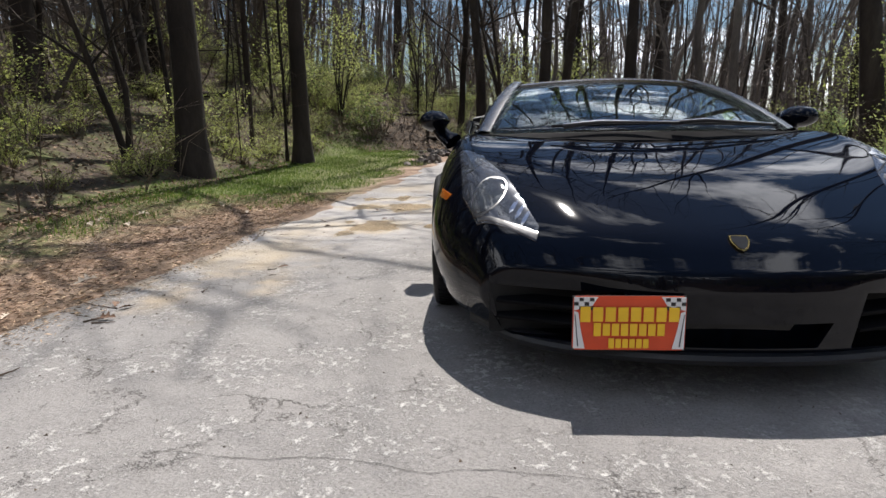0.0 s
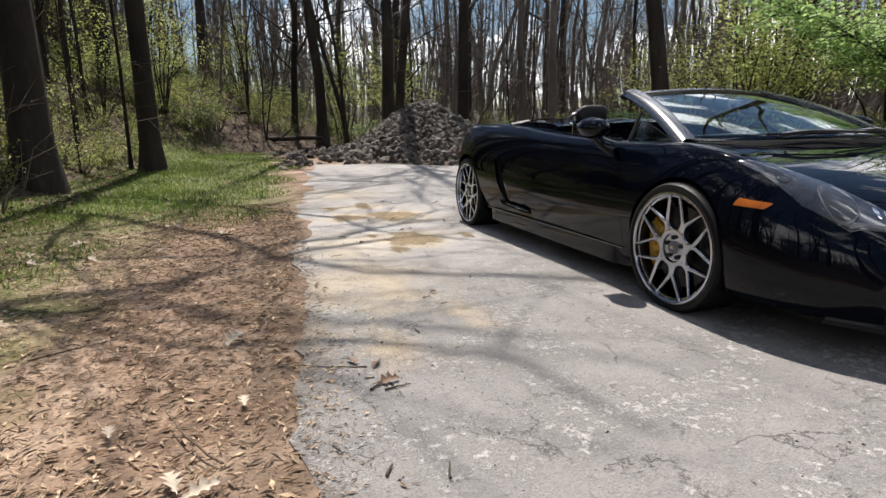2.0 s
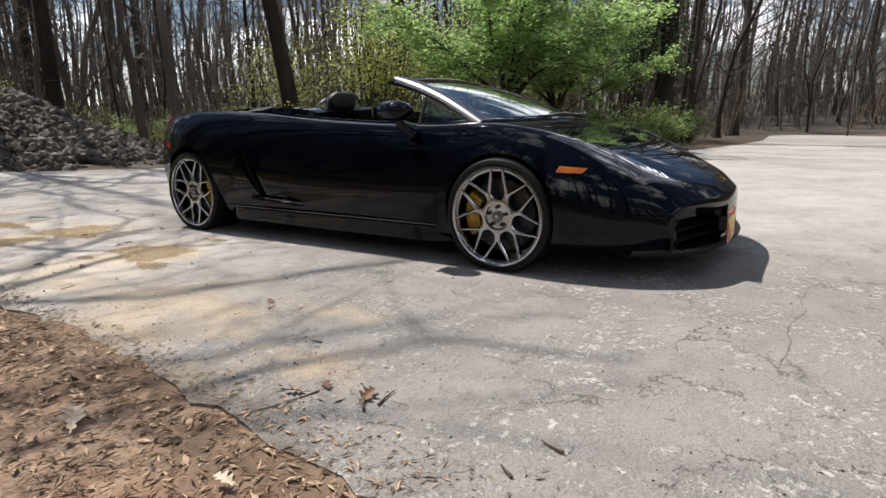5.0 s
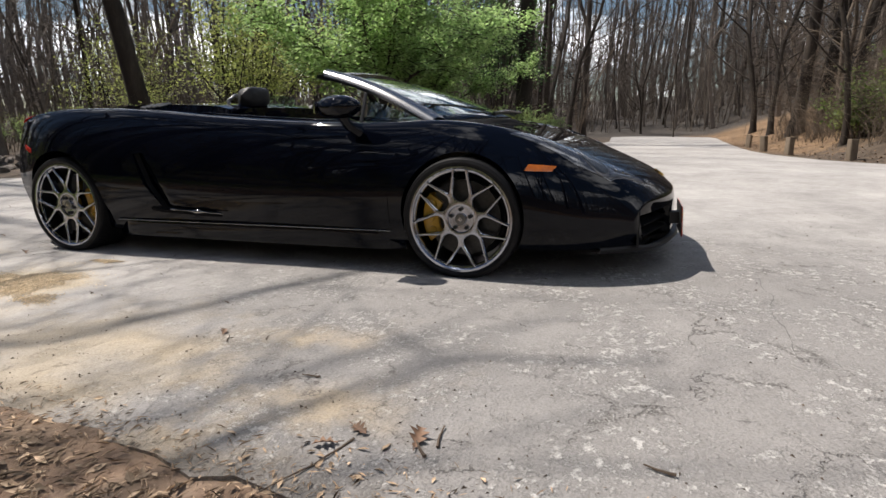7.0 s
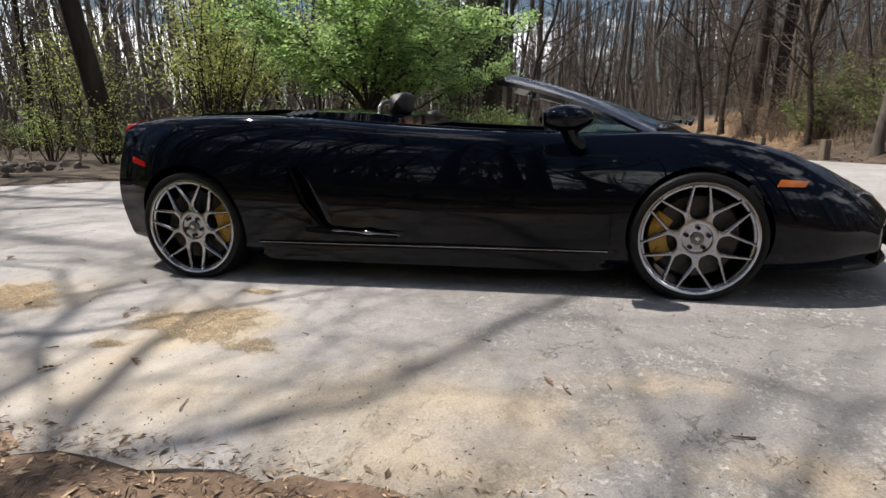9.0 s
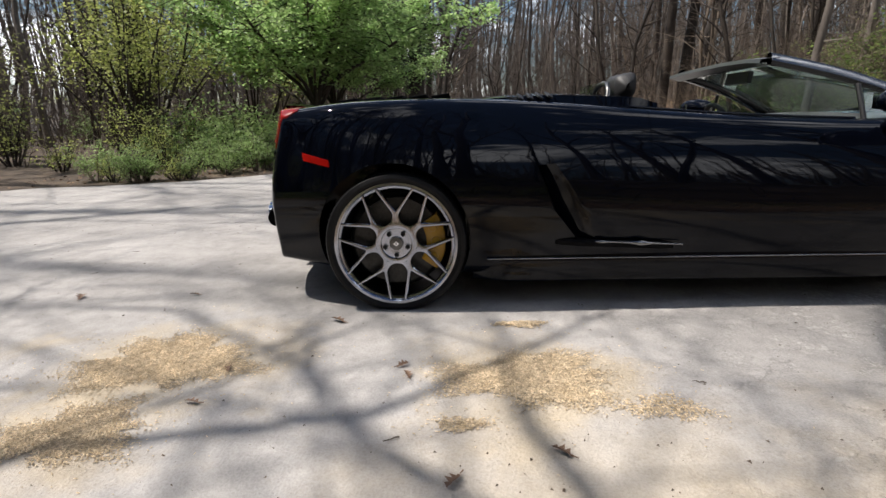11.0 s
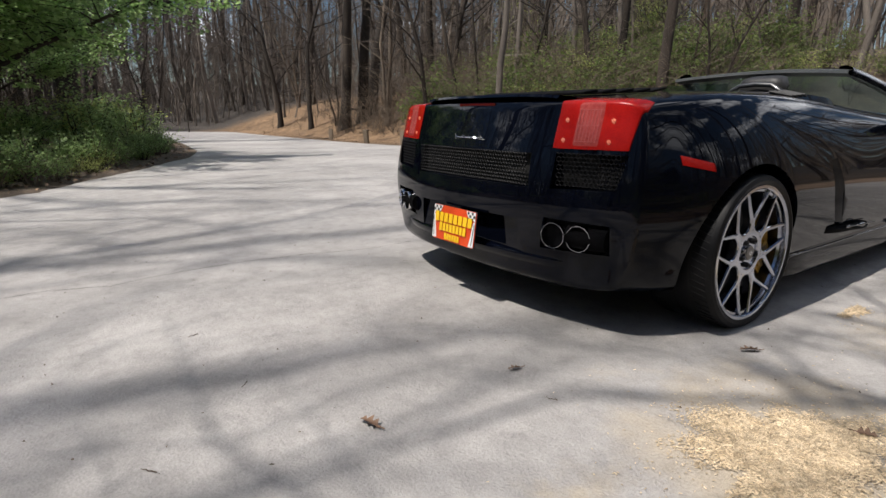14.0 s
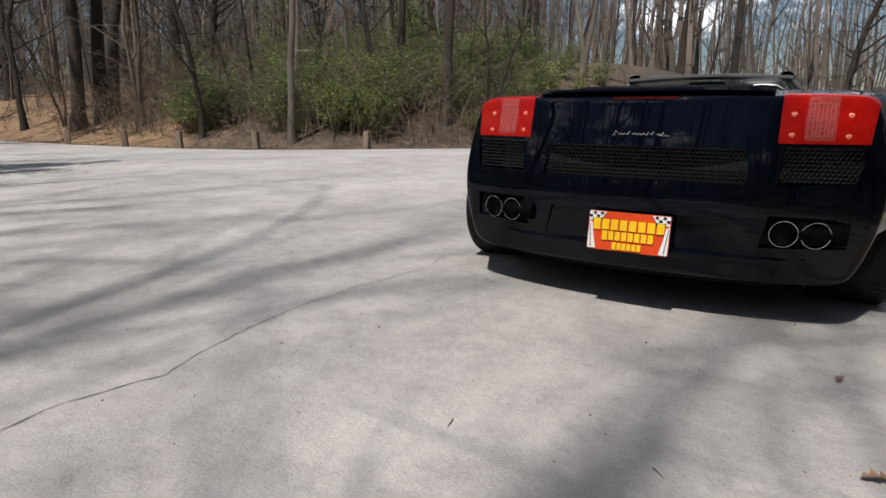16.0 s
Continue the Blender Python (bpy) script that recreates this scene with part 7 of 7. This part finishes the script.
for row in ((-2.34, -1.62, 0.10, 40, 0.008), (-2.28, -1.65, 0.12, 10, 0.007), (-2.27, -2.14, 0.09, 75, 0.007), (-2.41, -2.09, 0.06, 60, 0.008), (-2.47, -1.41, 0.35, 160, 0.005), (-2.9, -1.75, 0.5, 120, 0.006), (-1.9, -0.72, 0.07, 30, 0.005),
            (-2.08, -1.17, 0.08, 95, 0.006), (-1.85, -0.85, 0.05, 20, 0.004), (-1.55, -0.42, 0.05, 70, 0.005), (-1.25, 3.07, 0.30, -63, 0.006), (-0.9, 2.3, 0.05, 30, 0.003), (-1.9, 1.2, 0.06, 120, 0.004), (-1.6, 0.3, 0.05, 75, 0.004),
            (-2.2, 0.4, 0.1, 20, 0.004), (-0.3, 3.0, 0.05, 140, 0.003), (-0.6, 3.3, 0.06, 40, 0.003), (-1.2, 3.1, 0.06, 10, 0.003), (0.2, 3.05, 0.05, 100, 0.003), (-3.4, -0.9, 0.4, 30, 0.006), (-3.1, 0.6, 0.3, 100, 0.005), (-3.9, -1.6, 0.45, 70, 0.006)):
    twig(*row)


# ---- the long crack across the lot ----
def long_crack(pts, wide, seed):
    r, g = random.Random(seed), Geo()
    rows, drift = [], 0.0
    for (x0, y0), (x1, y1) in zip(pts, pts[1:]):
        k = int(math.hypot(x1 - x0, y1 - y0) / 0.03)
        nx, ny = -(y1 - y0), x1 - x0
        q = math.hypot(nx, ny)
        for i in range(k):
            t = i / k
            drift = 0.9 * drift + r.gauss(0, 0.0045)
            o, w = drift, wide * r.uniform(0.25, 1.0) * (0.35 + 0.65 * abs(math.sin(9 * t + seed)))
            x, y = x0 + t * (x1 - x0) + nx / q * o, y0 + t * (y1 - y0) + ny / q * o
            z = float(height(x, y)) + 0.0022
            rows.append([(x - nx / q * w, y - ny / q * w, z), (x, y, z + 0.0004), (x + nx / q * w, y + ny / q * w, z)])
    g.sheet(rows)
    ob = new("crack", g.mesh("crack", M_SEAM))
    ob.parent = pavement
    tagged(ob, "narrow dark crack in the asphalt")


long_crack([(1.15, 3.72), (1.17, 3.48), (1.10, 3.25), (1.16, 2.96), (1.18, 2.76), (1.12, 2.31), (1.02, 1.90), (1.08, 1.55)], 0.0035, 3)
long_crack([(-1.55, -2.57), (-1.3, -2.60), (-1.1, -2.585), (-0.85, -2.64), (-0.7, -2.625), (-0.42, -2.66)], 0.0018, 4)


# ---- brush ----
def brush(count, seed, spots, tall, label):
    """Leafless undergrowth: fans of thin stems, joined."""
    r, g = random.Random(seed), Geo()
    k = 0
    while k < count:
        x0, x1, y0, y1 = r.choice(spots)
        x, y = r.uniform(x0, x1), r.uniform(y0, y1)
        if in_lot(x, y, 1.2) or (-5.2 < x < -1 and y < 14) or (-2 < x < 6 and 8 < y < 15):
            continue
        k += 1
        z = ground_z(x, y)
        for _ in range(4):
            a, h = r.uniform(0, 6.283), tall * r.uniform(0.25, 1.0) ** 2
            q, o = r.uniform(0.004, 0.010), r.uniform(0.5, 1.6)
            pts = [Vector((x, y, z - 0.05))]
            for t in (0.33, 0.66, 1.0):                    # stems that arch over
                a += r.gauss(0, 0.45)
                pts.append(Vector((x + math.cos(a) * o * h * t * t, y + math.sin(a) * o * h * t * t, z + h * (1.25 * t - 0.35 * o * t * t))))
            g.tube(pts, [q, q * 0.8, q * 0.55, q * 0.2], 3, False)
            for _ in range(3):
                i = r.randint(1, 2)
                b = pts[i].lerp(pts[i + 1], r.random())
                g.tube([b, b + Vector((r.gauss(0, 1), r.gauss(0, 1), r.gauss(0.25, 0.7))) * 0.2 * h], [q * 0.5, q * 0.15], 3, False)
    ob = new("brush", g.mesh("brush", M_BRUSH, 70))
    tagged(ob, label, "brush", kind="stuff")


brush(2100, 61, [(3, 34, -26, -8), (18, 45, 2, 14), (5, 24, -14, -7.5), (5, 24, -14, -7.5)], 2.6, "tangled leafless brush on the far bank")
brush(1600, 62, [(-22, -5, -4, 30), (-6, 20, 16, 36), (6, 26, 6, 30)], 1.8, "leafless brush among the woodland trees")


# ---- fallen logs and grit ----
def fallen_log(x, y, length, r, turn, label):
    g, q = Geo(), random.Random(int(abs(x * 100 + y)))
    g.tube([(length * (t - 0.5), 0.03 * length * math.sin(4 * t), 0.03 * math.sin(9 * t)) for t in np.linspace(0, 1, 9)], [r * (1.1 - 0.4 * t) for t in np.linspace(0, 1, 9)], 10)
    g.tube([(0.1 * length, 0, 0), (0.2 * length, 0.1 * length, 0.1 * length)], [r * 0.5, r * 0.2], 6)
    ob = new("fallen_log", g.mesh("fallen_log", M_BARK, 60))
    ob.matrix_world = pose(x, y, ground_z(x, y) + r * 0.8, 0, 0, turn)
    tagged(ob, label, "log", "fallen logs")


for row in ((-2.2, 16.4, 3.6, 0.09, -20), (-3.4, 18.2, 2.6, 0.07, 25), (1.4, 15.9, 2.2, 0.08, -35), (-8.5, 11.5, 3.0, 0.1, 60), (-7.0, 3.5, 2.4, 0.07, 100), (19.5, -11.5, 3.0, 0.08, 40), (16.5, -9.0, 2.6, 0.06, 110), (26, -11, 3.4, 0.09, 20)):
    fallen_log(*row, "dead log lying among the leaf litter")


def grit():
    r, g = random.Random(71), Geo()
    for _ in range(2600):
        x, y = r.uniform(-2.6, 1.6), r.uniform(-4, 5)
        if r.random() < 0.45:
            x = -2.5 + abs(r.gauss(0, 0.35))
        if not in_lot(x, y, -1) and not in_lot(x, y, 0):
            continue
        z, q = float(height(x, y)), r.choice((0.0015, 0.002, 0.003, 0.004)) * r.uniform(0.7, 1.3)
        p = [Vector((x + r.uniform(-1, 1) * q * 1.6, y + r.uniform(-1, 1) * q * 1.6, z + r.uniform(0, 0.3) * q)) for _ in range(3)]
        e = len(g.v)
        g.v.extend(tuple(v) for v in (*p, (x, y, z + q * 1.3)))
        g.f.extend(((e, e + 1, e + 3), (e + 1, e + 2, e + 3), (e + 2, e, e + 3)))
    ob = new("grit", g.mesh("grit", M_TWIG))
    tagged(ob, "dark grit and bark crumbs scattered on the asphalt", "grit", kind="stuff")


grit()
